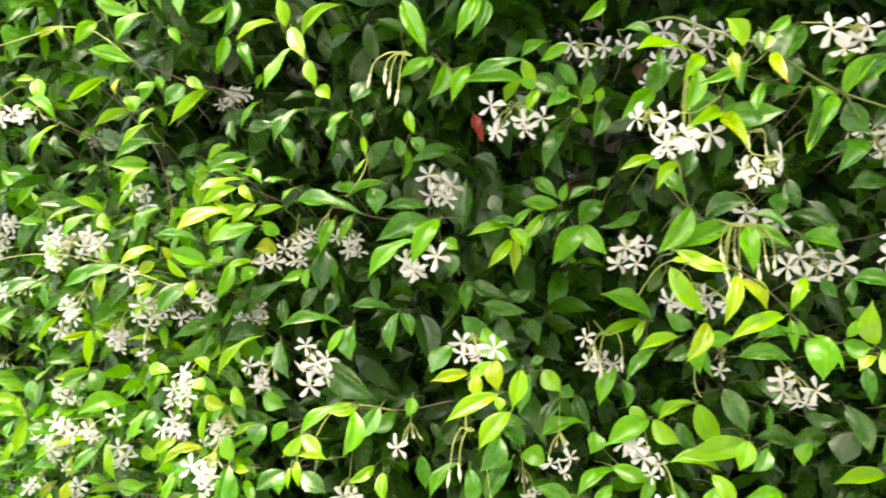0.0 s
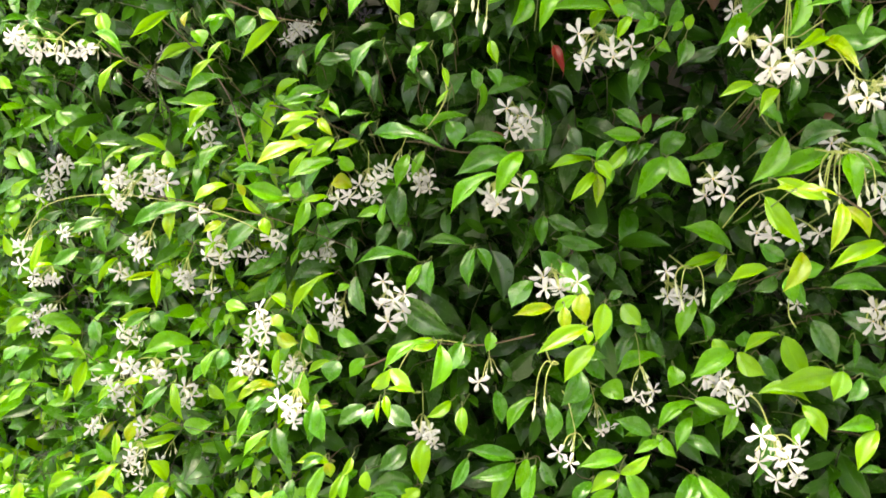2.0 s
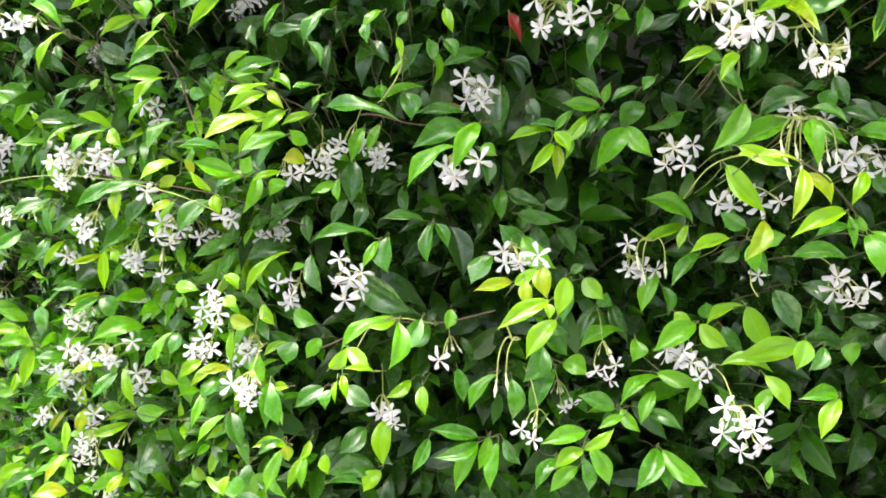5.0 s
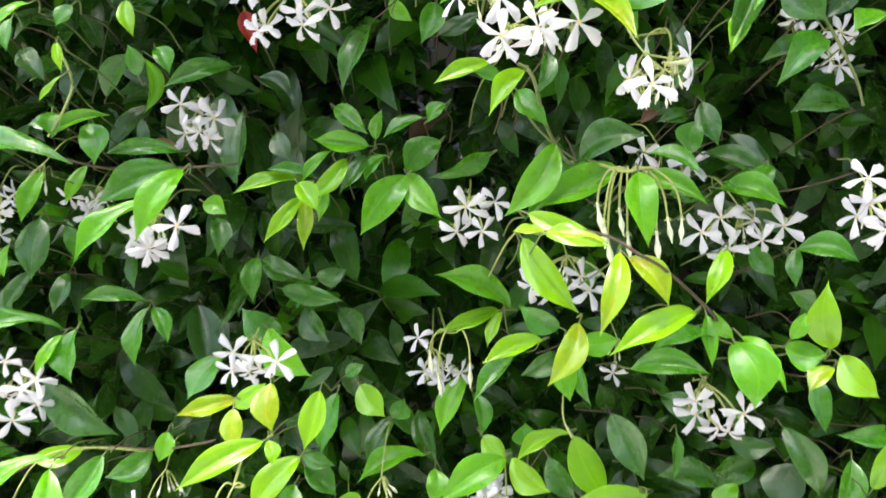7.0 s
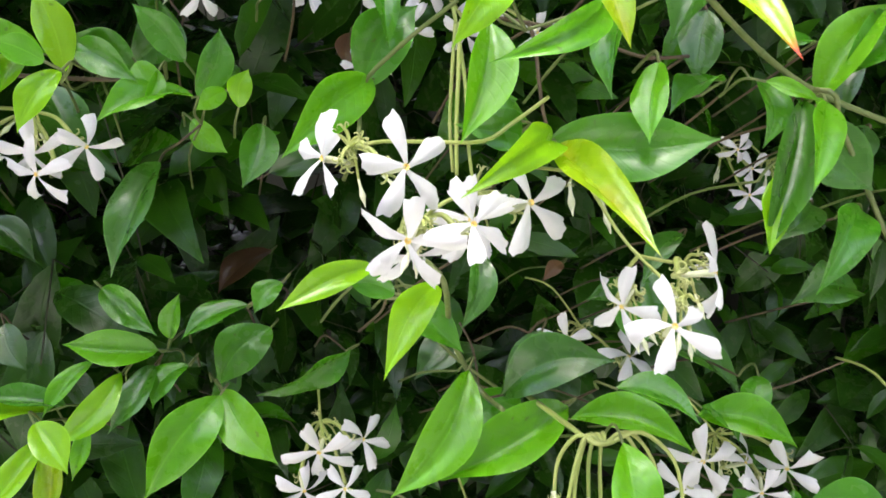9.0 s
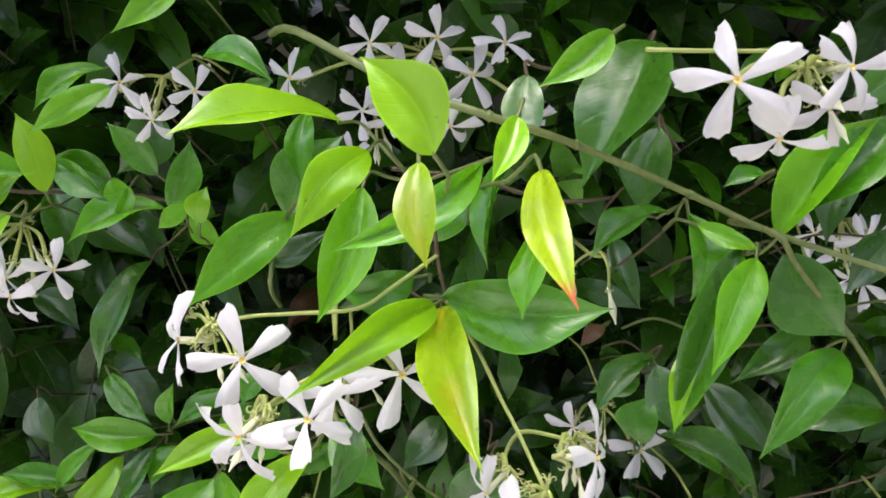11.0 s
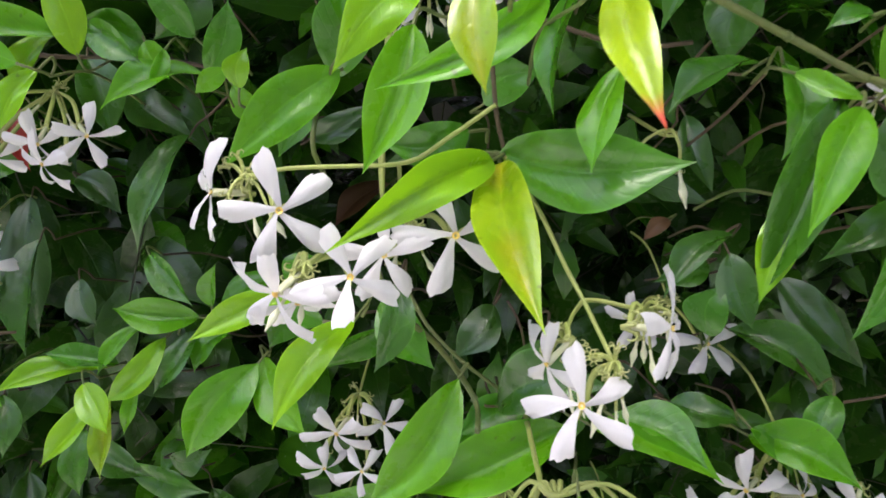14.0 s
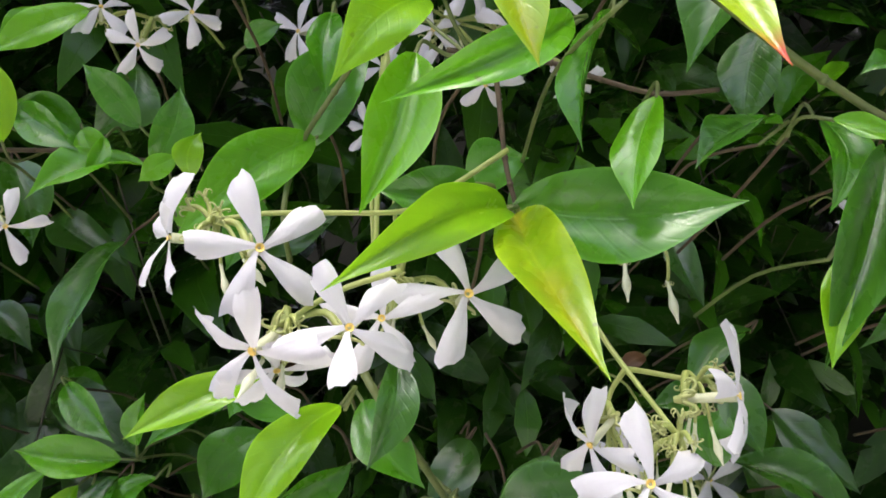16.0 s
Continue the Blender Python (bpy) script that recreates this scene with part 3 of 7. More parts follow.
# ---- long stems ----
stem([(229.7, 685.7, 1642.4), (252.9, 667.5, 1627.0), (271.3, 658.4, 1619.0), (290.1, 670.6, 1614.9), (319.5, 689.6, 1605.9), (340.5, 695.0, 1597.2), (372.1, 694.1, 1586.6)], 1.3, 0)
stem([(339.6, 689.9, 1596.6), (346.5, 695.1, 1588.9), (364.5, 706.8, 1571.5), (379.3, 714.6, 1552.1), (383.6, 715.8, 1539.3)], 1.1, 0)
stem([(238.2, 750.0, 1546.7), (241.2, 750.0, 1540.8), (245.0, 750.0, 1534.9), (253.9, 750.0, 1526.1), (265.7, 750.0, 1517.4)], 0.8, 0, True)
stem([(218.9, 713.6, 1585.4), (221.0, 721.0, 1600.4), (229.1, 707.9, 1608.3), (238.1, 686.0, 1612.9)], 0.9, 0)
stem([(238.4, 705.6, 1548.3), (247.7, 734.5, 1533.3), (257.3, 740.3, 1518.2), (258.3, 722.3, 1514.4)], 1.2, 0)
stem([(-1.4, 805.6, 1524.9), (29.1, 810.7, 1518.3), (68.0, 809.5, 1519.4), (94.9, 808.8, 1521.6)], 1.0, 1)
stem([(15.4, 775.5, 1571.5), (17.4, 780.2, 1564.2), (17.2, 784.6, 1556.6), (11.0, 788.5, 1544.5), (1.6, 794.4, 1533.2)], 0.9, 2)
stem([(-34.5, 817.3, 1351.0), (-7.1, 830.5, 1364.0), (12.9, 843.5, 1365.0), (48.8, 828.4, 1366.3), (88.0, 791.4, 1378.9)], 1.1, 1)
stem([(316.9, 710.3, 1448.2), (289.4, 685.6, 1467.7), (275.3, 674.5, 1474.3), (264.9, 676.9, 1480.8), (247.2, 675.8, 1485.0)], 1.0, 1)
stem([(258.3, 722.4, 1394.3), (255.3, 727.2, 1402.0), (256.0, 730.0, 1414.1), (259.9, 732.4, 1428.9)], 0.6, 2)
stem([(249.7, 690.8, 1485.6), (240.5, 725.9, 1486.7), (234.2, 761.8, 1481.1), (227.4, 795.1, 1462.7)], 0.8, 2)
stem([(250.7, 695.0, 1612.4), (258.6, 695.0, 1611.5), (270.4, 695.0, 1610.2), (279.6, 695.0, 1607.1), (290.2, 695.0, 1604.5), (302.0, 695.0, 1605.5)], 0.8, 1, True)
stem([(258.6, 695.0, 1611.5), (260.0, 695.0, 1606.6), (260.8, 695.0, 1598.2), (261.4, 695.0, 1591.8), (262.3, 695.0, 1586.9), (263.8, 695.0, 1581.2)], 0.75, 1, True)
stem([(374.6, 790.0, 1506.9), (394.6, 790.0, 1510.9), (418.3, 790.0, 1518.3)], 0.7, 1, True)
stem([(267.5, 800.0, 1536.6), (272.3, 800.0, 1526.8), (277.0, 800.0, 1505.4), (291.8, 800.0, 1497.2)], 0.6, 1, True)
stem([(-485.3, 1107.6, 1431.4), (-443.3, 1063.8, 1473.8), (-389.3, 1017.0, 1487.5), (-314.9, 968.2, 1489.8), (-230.9, 891.2, 1479.6), (-164.4, 838.3, 1465.6), (-133.9, 848.4, 1452.3)], 0.8, 2)
stem([(-233.3, 864.4, 1634.8), (-207.6, 876.4, 1611.2), (-171.5, 857.1, 1568.8), (-136.4, 801.6, 1509.7)], 0.9, 1)
stem([(-388.2, 1071.7, 1319.9), (-314.6, 1045.9, 1295.5), (-237.1, 1032.6, 1289.7)], 0.9, 1)
stem([(-159.4, 897.1, 1325.2), (-111.6, 865.0, 1310.4), (-68.5, 837.7, 1314.1)], 0.9, 1)
stem([(-266.5, 856.8, 1600.6), (-231.2, 873.9, 1586.0), (-200.9, 865.2, 1573.9)], 0.8, 1)
stem([(-113.4, 815.0, 1551.7), (-76.3, 810.2, 1538.7), (-55.4, 820.6, 1530.6)], 0.8, 1)
stem([(-321.6, 850.8, 1663.4), (-285.2, 847.5, 1673.9), (-247.3, 821.4, 1673.1), (-201.7, 786.4, 1658.0), (-166.4, 775.7, 1632.8)], 0.8, 2)
stem([(-169.5, 783.1, 1634.8), (-148.5, 794.2, 1629.1), (-123.6, 802.8, 1621.7), (-82.9, 805.9, 1616.2)], 0.9, 1)
stem([(41.6, 830.4, 1365.1), (15.2, 811.9, 1370.8), (-3.7, 798.1, 1367.3), (-18.4, 796.7, 1342.0)], 0.7, 2)
stem([(-314.4, 1046.3, 1274.4), (-243.5, 982.1, 1261.4), (-149.5, 901.5, 1271.8)], 0.7, 1)
stem([(-208.2, 869.3, 1478.5), (-131.7, 858.1, 1465.5), (-65.9, 869.3, 1441.8)], 0.7, 1)
stem([(120.6, 772.0, 1613.6), (129.9, 772.0, 1612.5), (145.2, 772.0, 1612.4), (159.6, 772.0, 1612.1), (176.2, 772.0, 1609.6)], 1.0, 1, True)
stem([(239.6, 690.0, 1609.0), (239.1, 690.0, 1598.1), (238.3, 690.0, 1584.7), (238.1, 690.0, 1572.7)], 0.75, 2, True)
stem([(239.1, 692.0, 1609.6), (238.0, 692.0, 1597.3), (237.2, 692.0, 1585.1), (237.7, 692.0, 1573.7)], 0.65, 2, True)


# ---- leafy shoots ----
shoot([
    (141.5, 761.0, 1611.3, 133.0, 759.0, 1635.6, 11.2, 9, 4),
    (136.1, 762.9, 1617.1, 86.5, 757.1, 1615.1, 16.2, 6, 3),
    (143.2, 764.5, 1620.7, 161.7, 758.0, 1608.8, 9.9, 37, 2),
    (134.0, 768.8, 1619.6, 121.6, 761.2, 1600.3, 9.1, 3, 4),
    (160.7, 762.2, 1615.7, 168.8, 760.2, 1604.6, 9.4, 21, 3),
    (161.0, 766.5, 1612.7, 140.4, 763.5, 1622.2, 11.4, -29, 2),
    (167.2, 761.0, 1613.2, 162.7, 759.0, 1602.5, 5.0, -33, 3),
])
shoot([
    (165.8, 786.5, 1642.9, 155.3, 783.5, 1619.1, 16.6, -34, 1),
    (152.8, 778.6, 1653.3, 132.9, 771.4, 1638.0, 9.6, 0, 3),
    (174.6, 765.5, 1617.2, 159.5, 762.7, 1633.3, 9.6, -33, 2),
    (199.8, 770.8, 1641.8, 210.1, 769.2, 1647.8, 6.7, 47, 2),
])
shoot([
    (178.2, 765.8, 1606.7, 184.6, 764.2, 1628.0, 10.5, 27, 2),
    (177.2, 764.7, 1606.5, 150.2, 755.3, 1595.5, 11.2, 11, 3),
    (186.5, 755.8, 1606.8, 177.9, 754.2, 1600.0, 6.3, -40, 3),
    (190.0, 755.9, 1601.7, 192.9, 754.1, 1612.9, 7.6, 24, 4),
    (165.8, 786.0, 1590.2, 152.8, 774.0, 1552.7, 15.7, 25, 1),
    (175.3, 801.0, 1607.4, 187.2, 799.0, 1595.7, 8.9, 30, 3),
])
shoot([
    (130.1, 792.7, 1615.0, 140.1, 787.3, 1588.3, 15.0, -11, 1),
])
shoot([
    (224.0, 721.8, 1602.9, 199.1, 708.2, 1578.8, 13.1, -32, 3, 0),
    (221.8, 726.1, 1601.7, 236.8, 721.9, 1623.8, 15.9, 18, 2),
    (227.6, 718.3, 1629.4, 227.0, 713.7, 1609.1, 7.4, -9, 2),
])
shoot([
    (246.6, 676.8, 1614.3, 231.4, 667.2, 1595.6, 10.5, -30, 4, 2),
    (244.9, 682.9, 1607.0, 235.6, 677.1, 1577.6, 11.6, -15, 3, 3),
    (239.7, 692.4, 1622.8, 203.4, 675.5, 1617.5, 15.5, 23, 4),
    (271.1, 677.9, 1611.9, 239.2, 666.1, 1592.7, 7.9, -33, 3, 5),
    (257.8, 648.4, 1609.1, 259.3, 641.6, 1589.6, 7.6, 6, 5),
    (279.6, 683.8, 1615.5, 272.2, 678.1, 1588.5, 10.6, 64, 2),
    (255.9, 694.4, 1586.8, 237.6, 688.2, 1584.2, 10.2, -33, 2),
])
shoot([
    (200.9, 802.0, 1589.7, 225.0, 798.0, 1601.1, 10.1, 16, 0),
    (199.0, 803.5, 1606.9, 191.7, 796.5, 1583.3, 13.1, -12, 2),
])
shoot([
    (247.8, 694.1, 1584.2, 238.6, 690.0, 1580.0, 4.2, -21, 1),
    (262.4, 692.9, 1582.4, 299.4, 677.1, 1580.5, 16.4, 33, 2, 0),
    (260.8, 687.6, 1580.8, 231.2, 661.0, 1563.6, 9.2, -30, 4, 2),
    (262.4, 689.5, 1580.2, 269.6, 652.0, 1551.2, 11.6, 10, 5, 0),
])
shoot([
    (258.8, 751.1, 1597.3, 274.1, 748.9, 1605.8, 13.0, 30, 2),
])
shoot([
    (279.3, 642.0, 1607.0, 282.8, 623.5, 1583.5, 7.6, 20, 6, 0),
    (274.2, 631.7, 1614.8, 269.6, 627.1, 1603.5, 5.1, -10, 4),
    (260.5, 635.1, 1608.9, 248.5, 631.2, 1624.4, 12.1, -18, 4),
    (285.8, 680.4, 1599.3, 279.2, 674.0, 1578.2, 8.9, 34, 3),
])
shoot([
    (318.2, 712.0, 1624.4, 312.3, 709.1, 1601.9, 12.6, 8, 1),
    (314.0, 702.6, 1644.3, 294.6, 691.2, 1607.2, 22.1, 26, 1),
    (338.3, 694.1, 1611.0, 327.4, 691.3, 1607.4, 4.5, 2, 2),
    (321.6, 691.5, 1598.9, 335.3, 687.7, 1592.9, 5.0, 13, 3),
])
shoot([
    (330.1, 687.8, 1593.4, 312.5, 682.2, 1552.8, 11.4, 10, 1, 3),
    (331.4, 680.6, 1591.2, 317.8, 669.4, 1566.8, 10.2, -14, 3),
    (343.9, 700.9, 1595.7, 367.6, 697.3, 1624.9, 13.6, -22, 3),
    (346.5, 703.9, 1592.1, 360.7, 701.0, 1572.1, 17.9, 29, 1),
])
shoot([
    (224.5, 696.9, 1545.5, 212.5, 695.7, 1548.3, 6.3, -30, 2),
])
shoot([
    (163.8, 797.9, 1525.2, 150.1, 792.1, 1504.3, 9.6, 5, 1),
])
shoot([
    (137.2, 796.1, 1513.5, 112.0, 793.9, 1517.2, 8.7, 13, 2),
    (143.3, 796.9, 1508.0, 139.5, 793.1, 1490.1, 6.0, 5, 3),
])
shoot([
    (331.8, 790.0, 1527.4, 335.8, 789.0, 1544.2, 14.3, -8, 2),
])
shoot([
    (334.3, 866.7, 1560.9, 322.9, 863.3, 1552.6, 6.9, -11, 8),
])
shoot([
    (296.9, 666.0, 1637.2, 281.3, 662.2, 1625.3, 7.3, -25, 3),
    (279.8, 669.4, 1629.3, 278.7, 662.7, 1611.8, 8.6, 1, 1),
])
shoot([
    (201.5, 714.1, 1642.7, 221.1, 706.2, 1634.5, 8.3, 2, 2),
])
shoot([
    (358.4, 692.1, 1627.4, 371.1, 689.3, 1638.3, 9.1, 13, 1),
    (373.2, 702.1, 1624.2, 348.0, 697.8, 1601.5, 12.9, 0, 2),
])
shoot([
    (264.9, 754.6, 1509.0, 239.6, 745.4, 1489.5, 12.1, 25, 2),
])
shoot([
    (353.1, 764.5, 1479.1, 362.2, 758.0, 1464.2, 10.2, 32, 2),
])
shoot([
    (210.5, 965.0, 1574.0, 183.0, 958.0, 1551.0, 17.0, 20, 8),
])
shoot([
    (245.0, 902.6, 1672.8, 241.9, 897.4, 1653.9, 10.6, 2, 8),
])
shoot([
    (142.9, 724.6, 1604.4, 130.7, 722.0, 1608.6, 7.4, -37, 3),
    (145.7, 729.4, 1603.6, 136.2, 727.0, 1586.8, 7.8, -18, 4),
])
shoot([
    (75.5, 785.4, 1636.7, 63.7, 774.6, 1606.4, 13.2, -36, 3),
])
shoot([
    (228.6, 802.7, 1528.1, 195.8, 797.3, 1513.8, 12.9, -68, 2),
])
shoot([
    (35.0, 837.9, 1584.4, 39.2, 830.1, 1550.8, 11.9, -60, 3),
    (48.2, 819.4, 1585.0, 57.1, 815.2, 1569.9, 10.9, 4, 2),
])
shoot([
    (50.4, 813.3, 1533.8, 63.1, 810.7, 1532.0, 7.1, 32, 8),
])
shoot([
    (114.2, 817.6, 1539.5, 122.7, 812.0, 1523.7, 11.4, 8, 0),
])
shoot([
    (78.6, 828.7, 1493.9, 82.3, 820.0, 1472.2, 11.5, -9, 1),
])
shoot([
    (74.8, 777.7, 1515.4, 55.8, 764.5, 1478.8, 14.2, -15, 3),
])
shoot([
    (236.2, 721.2, 1481.1, 259.5, 712.7, 1449.1, 13.5, 22, 4),
])
shoot([
    (236.4, 817.8, 1443.2, 228.0, 811.6, 1424.5, 7.6, 23, 4),
    (244.6, 815.9, 1421.0, 220.3, 803.0, 1396.6, 13.3, 29, 2),
])
shoot([
    (255.5, 740.3, 1440.9, 236.6, 738.6, 1451.2, 11.4, -25, 2),
    (264.1, 744.8, 1432.7, 283.9, 742.2, 1435.6, 11.7, 20, 3),
    (257.6, 729.4, 1430.5, 258.1, 724.7, 1409.4, 11.2, 10, 3),
    (264.4, 739.3, 1428.1, 268.7, 731.9, 1406.2, 8.6, 57, 2),
    (260.7, 719.3, 1444.5, 245.7, 711.6, 1418.0, 12.3, -1, 5),
    (258.2, 765.7, 1426.5, 239.7, 759.8, 1416.3, 10.5, -13, 1),
])
shoot([
    (319.2, 716.9, 1438.1, 288.5, 707.7, 1433.6, 11.2, 25, 2),
    (327.3, 719.0, 1438.4, 318.3, 716.7, 1450.7, 6.1, -31, 3),
    (330.4, 724.0, 1436.2, 335.8, 714.9, 1407.9, 20.7, 23, 3),
])
shoot([
    (373.9, 742.5, 1450.2, 361.1, 740.3, 1457.3, 9.5, -35, 1),
    (354.4, 721.3, 1437.7, 359.8, 719.4, 1449.7, 7.3, -10, 3),
])
shoot([
    (374.6, 762.6, 1477.8, 371.9, 756.4, 1458.8, 8.0, 21, 2),
])
shoot([
    (415.5, 755.6, 1391.5, 386.0, 746.5, 1390.7, 10.4, -13, 2),
])
shoot([
    (268.5, 776.5, 1384.1, 284.3, 770.7, 1352.6, 16.8, 16, 4),
    (268.2, 782.8, 1384.0, 239.8, 778.4, 1370.3, 10.1, 28, 4),
])
shoot([
    (321.3, 809.2, 1399.3, 341.4, 795.7, 1380.8, 14.4, 23, 1),
])
shoot([
    (249.7, 806.4, 1372.7, 248.0, 805.1, 1385.5, 13.3, -10, 2),
    (260.3, 806.6, 1366.7, 274.4, 800.5, 1345.9, 13.0, 14, 1),
    (243.2, 813.5, 1328.0, 232.0, 805.0, 1301.0, 9.5, 8, 3),
])
shoot([
    (360.3, 815.8, 1373.7, 382.4, 805.2, 1372.9, 11.7, 18, 1),
])
shoot([
    (381.3, 795.0, 1385.3, 398.5, 790.2, 1349.9, 15.5, 27, 1),
])
shoot([
    (54.2, 891.8, 1442.2, 65.1, 876.4, 1398.8, 21.4, -9, 0),
])
shoot([
    (84.7, 877.5, 1468.7, 73.2, 861.8, 1429.0, 16.0, -62, 1),
    (96.6, 858.9, 1472.2, 95.4, 853.7, 1446.0, 11.8, -12, 2),
    (100.2, 857.0, 1470.6, 129.7, 844.7, 1457.9, 12.9, 10, 1),
])
shoot([
    (131.2, 859.4, 1460.8, 149.6, 856.3, 1465.9, 11.3, 27, 1),
    (142.8, 878.8, 1441.5, 157.0, 873.6, 1419.0, 13.4, 8, 1),
])
shoot([
    (114.5, 840.5, 1429.2, 92.1, 835.8, 1443.8, 17.4, -15, 2),
])
shoot([
    (121.2, 754.7, 1386.5, 123.4, 750.0, 1375.7, 7.5, -7, 4),
])
shoot([
    (150.1, 842.6, 1405.1, 160.7, 840.5, 1411.8, 7.6, 20, 2),
])
shoot([
    (176.2, 864.7, 1377.1, 182.9, 863.7, 1389.0, 12.6, 10, 2),
    (177.5, 879.5, 1376.1, 161.2, 866.6, 1346.5, 12.5, 12, 1),
    (191.3, 891.5, 1377.5, 203.5, 878.5, 1345.4, 12.9, 6, 1),
])
shoot([
    (201.0, 839.7, 1352.9, 197.8, 833.5, 1335.5, 14.3, -1, 3),
    (219.2, 830.4, 1324.7, 186.1, 818.1, 1303.9, 12.6, 27, 3),
])
shoot([
    (127.5, 829.0, 1364.9, 147.0, 820.1, 1359.2, 9.2, 11, 2),
    (128.7, 832.4, 1356.3, 146.3, 828.9, 1340.6, 14.0, 5, 2),
    (135.0, 816.0, 1331.7, 115.1, 808.3, 1297.4, 13.8, -3, 2),
])
shoot([
    (38.2, 854.0, 1361.1, 14.2, 844.5, 1347.2, 14.5, -21, 2),
])
shoot([
    (98.5, 806.0, 1602.0, 106.5, 800.0, 1578.0, 9.0, -11, 7),
])
shoot([
    (-21.4, 738.8, 1625.1, -13.7, 735.4, 1604.4, 9.6, 3, 4),
    (-31.3, 726.4, 1630.4, -47.2, 718.0, 1597.5, 10.2, 16, 3),
])
shoot([
    (33.4, 826.4, 1316.5, 36.2, 816.5, 1295.1, 10.2, 1, 4),
])
shoot([
    (93.2, 851.8, 1322.1, 70.2, 842.6, 1293.9, 12.0, 25, 3),
    (102.6, 821.8, 1323.4, 102.8, 817.3, 1292.2, 13.6, 4, 2),
    (60.7, 860.4, 1325.6, 65.8, 855.3, 1298.3, 11.8, 4, 2),
])
shoot([
    (183.2, 825.6, 1300.1, 153.9, 823.1, 1311.0, 13.5, -19, 2),
    (188.1, 828.1, 1299.7, 202.0, 819.0, 1283.3, 10.0, 18, 3),
    (187.1, 811.5, 1297.3, 166.5, 804.0, 1288.7, 7.9, -9, 3),
    (208.5, 830.2, 1297.6, 234.2, 817.3, 1285.4, 10.4, 20, 2),
    (214.0, 826.1, 1314.2, 200.8, 814.0, 1289.7, 11.3, 5, 3),
])
shoot([
    (254.7, 815.6, 1323.6, 252.3, 790.3, 1272.9, 17.0, -30, 2),
])
shoot([
    (274.3, 753.4, 1337.7, 287.8, 743.8, 1314.9, 11.6, 25, 4),
])
shoot([
    (282.1, 763.9, 1326.8, 268.5, 754.6, 1308.2, 10.7, 8, 3),
])
shoot([
    (316.6, 735.7, 1328.8, 285.9, 724.5, 1326.3, 11.2, -13, 3),
    (316.2, 730.3, 1326.0, 299.6, 720.5, 1300.3, 12.3, 12, 4),
    (325.9, 742.5, 1295.5, 307.6, 739.8, 1294.8, 5.8, 1, 2),
])
shoot([
    (77.2, 837.9, 1274.4, 37.4, 833.1, 1281.3, 13.4, 10, 2),
    (77.2, 835.3, 1270.4, 41.1, 821.5, 1261.5, 12.1, -12, 2),
    (77.4, 841.0, 1269.1, 59.5, 826.3, 1233.7, 13.3, 6, 3),
    (86.9, 848.0, 1272.4, 77.7, 840.2, 1247.3, 10.8, -2, 3),
    (93.6, 843.2, 1269.0, 86.6, 829.4, 1233.6, 11.7, 25, 3),
    (97.4, 832.9, 1273.8, 111.0, 829.1, 1254.7, 10.2, 11, 1),
])
shoot([
    (154.8, 783.9, 1290.7, 120.1, 771.5, 1284.3, 13.2, -12, 3),
    (152.7, 782.6, 1278.3, 130.7, 778.5, 1264.1, 11.4, -6, 4),
    (152.9, 783.9, 1278.0, 175.2, 781.9, 1293.8, 9.2, 7, 4),
    (159.4, 793.1, 1277.3, 172.7, 787.1, 1250.3, 13.2, 14, 3),
    (154.8, 795.5, 1268.9, 158.0, 791.8, 1244.3, 10.8, 10, 2),
    (150.6, 795.3, 1262.4, 129.2, 790.9, 1243.7, 11.6, -4, 3),
])
shoot([
    (135.2, 808.4, 1265.1, 119.2, 796.9, 1243.8, 10.9, -1, 2),
])
shoot([
    (216.0, 822.4, 1270.5, 195.6, 806.2, 1241.2, 16.8, 5, 2),
    (218.3, 817.0, 1270.5, 249.7, 804.3, 1245.6, 13.9, 19, 3),
    (218.0, 821.0, 1264.2, 222.0, 809.1, 1241.2, 11.1, 15, 2),
])
shoot([
    (38.4, 838.1, 1273.4, 25.3, 829.3, 1247.7, 10.6, -7, 2),
])
shoot([
    (286.5, 775.0, 1256.3, 286.2, 772.6, 1270.0, 6.0, -21, 3),
])
shoot([
    (-259.8, 846.1, 1679.8, -275.3, 837.0, 1666.9, 6.1, -16, 5),
    (-249.2, 823.2, 1675.1, -244.2, 818.6, 1660.8, 4.9, -16, 4),
])
shoot([
    (-198.2, 778.0, 1663.5, -209.9, 767.2, 1641.2, 11.4, -44, 3),
    (-198.6, 776.7, 1681.0, -164.7, 770.3, 1668.1, 11.5, 43, 3),
])
shoot([
    (-153.2, 741.5, 1623.4, -185.3, 739.2, 1630.7, 10.8, -36, 3),
])
shoot([
    (-48.3, 742.2, 1653.8, -74.1, 732.8, 1635.8, 10.0, 15, 4),
    (-34.8, 721.6, 1644.0, -41.4, 720.4, 1665.1, 9.5, -1, 4),
])
shoot([
    (-21.2, 716.3, 1635.6, 6.3, 713.6, 1658.1, 11.2, -5, 4),
    (-27.7, 708.8, 1640.0, -14.7, 698.6, 1614.7, 10.9, 7, 4),
])
shoot([
    (-100.7, 797.4, 1659.5, -105.2, 789.8, 1630.0, 10.2, -25, 3),
    (-97.8, 784.5, 1679.5, -118.2, 780.2, 1665.2, 8.5, -46, 3),
    (-82.9, 776.3, 1648.9, -69.5, 768.7, 1621.8, 9.7, -18, 2),
    (-94.3, 779.2, 1685.4, -93.4, 767.0, 1650.3, 10.3, -38, 2),
])
shoot([
    (-146.0, 794.8, 1665.0, -135.3, 792.5, 1650.7, 7.7, 9, 3),
    (-155.9, 772.7, 1669.0, -175.4, 764.1, 1642.5, 11.2, 4, 3),
])
shoot([
    (45.8, 738.7, 1670.5, 65.3, 729.9, 1628.8, 14.6, -8, 3),
])
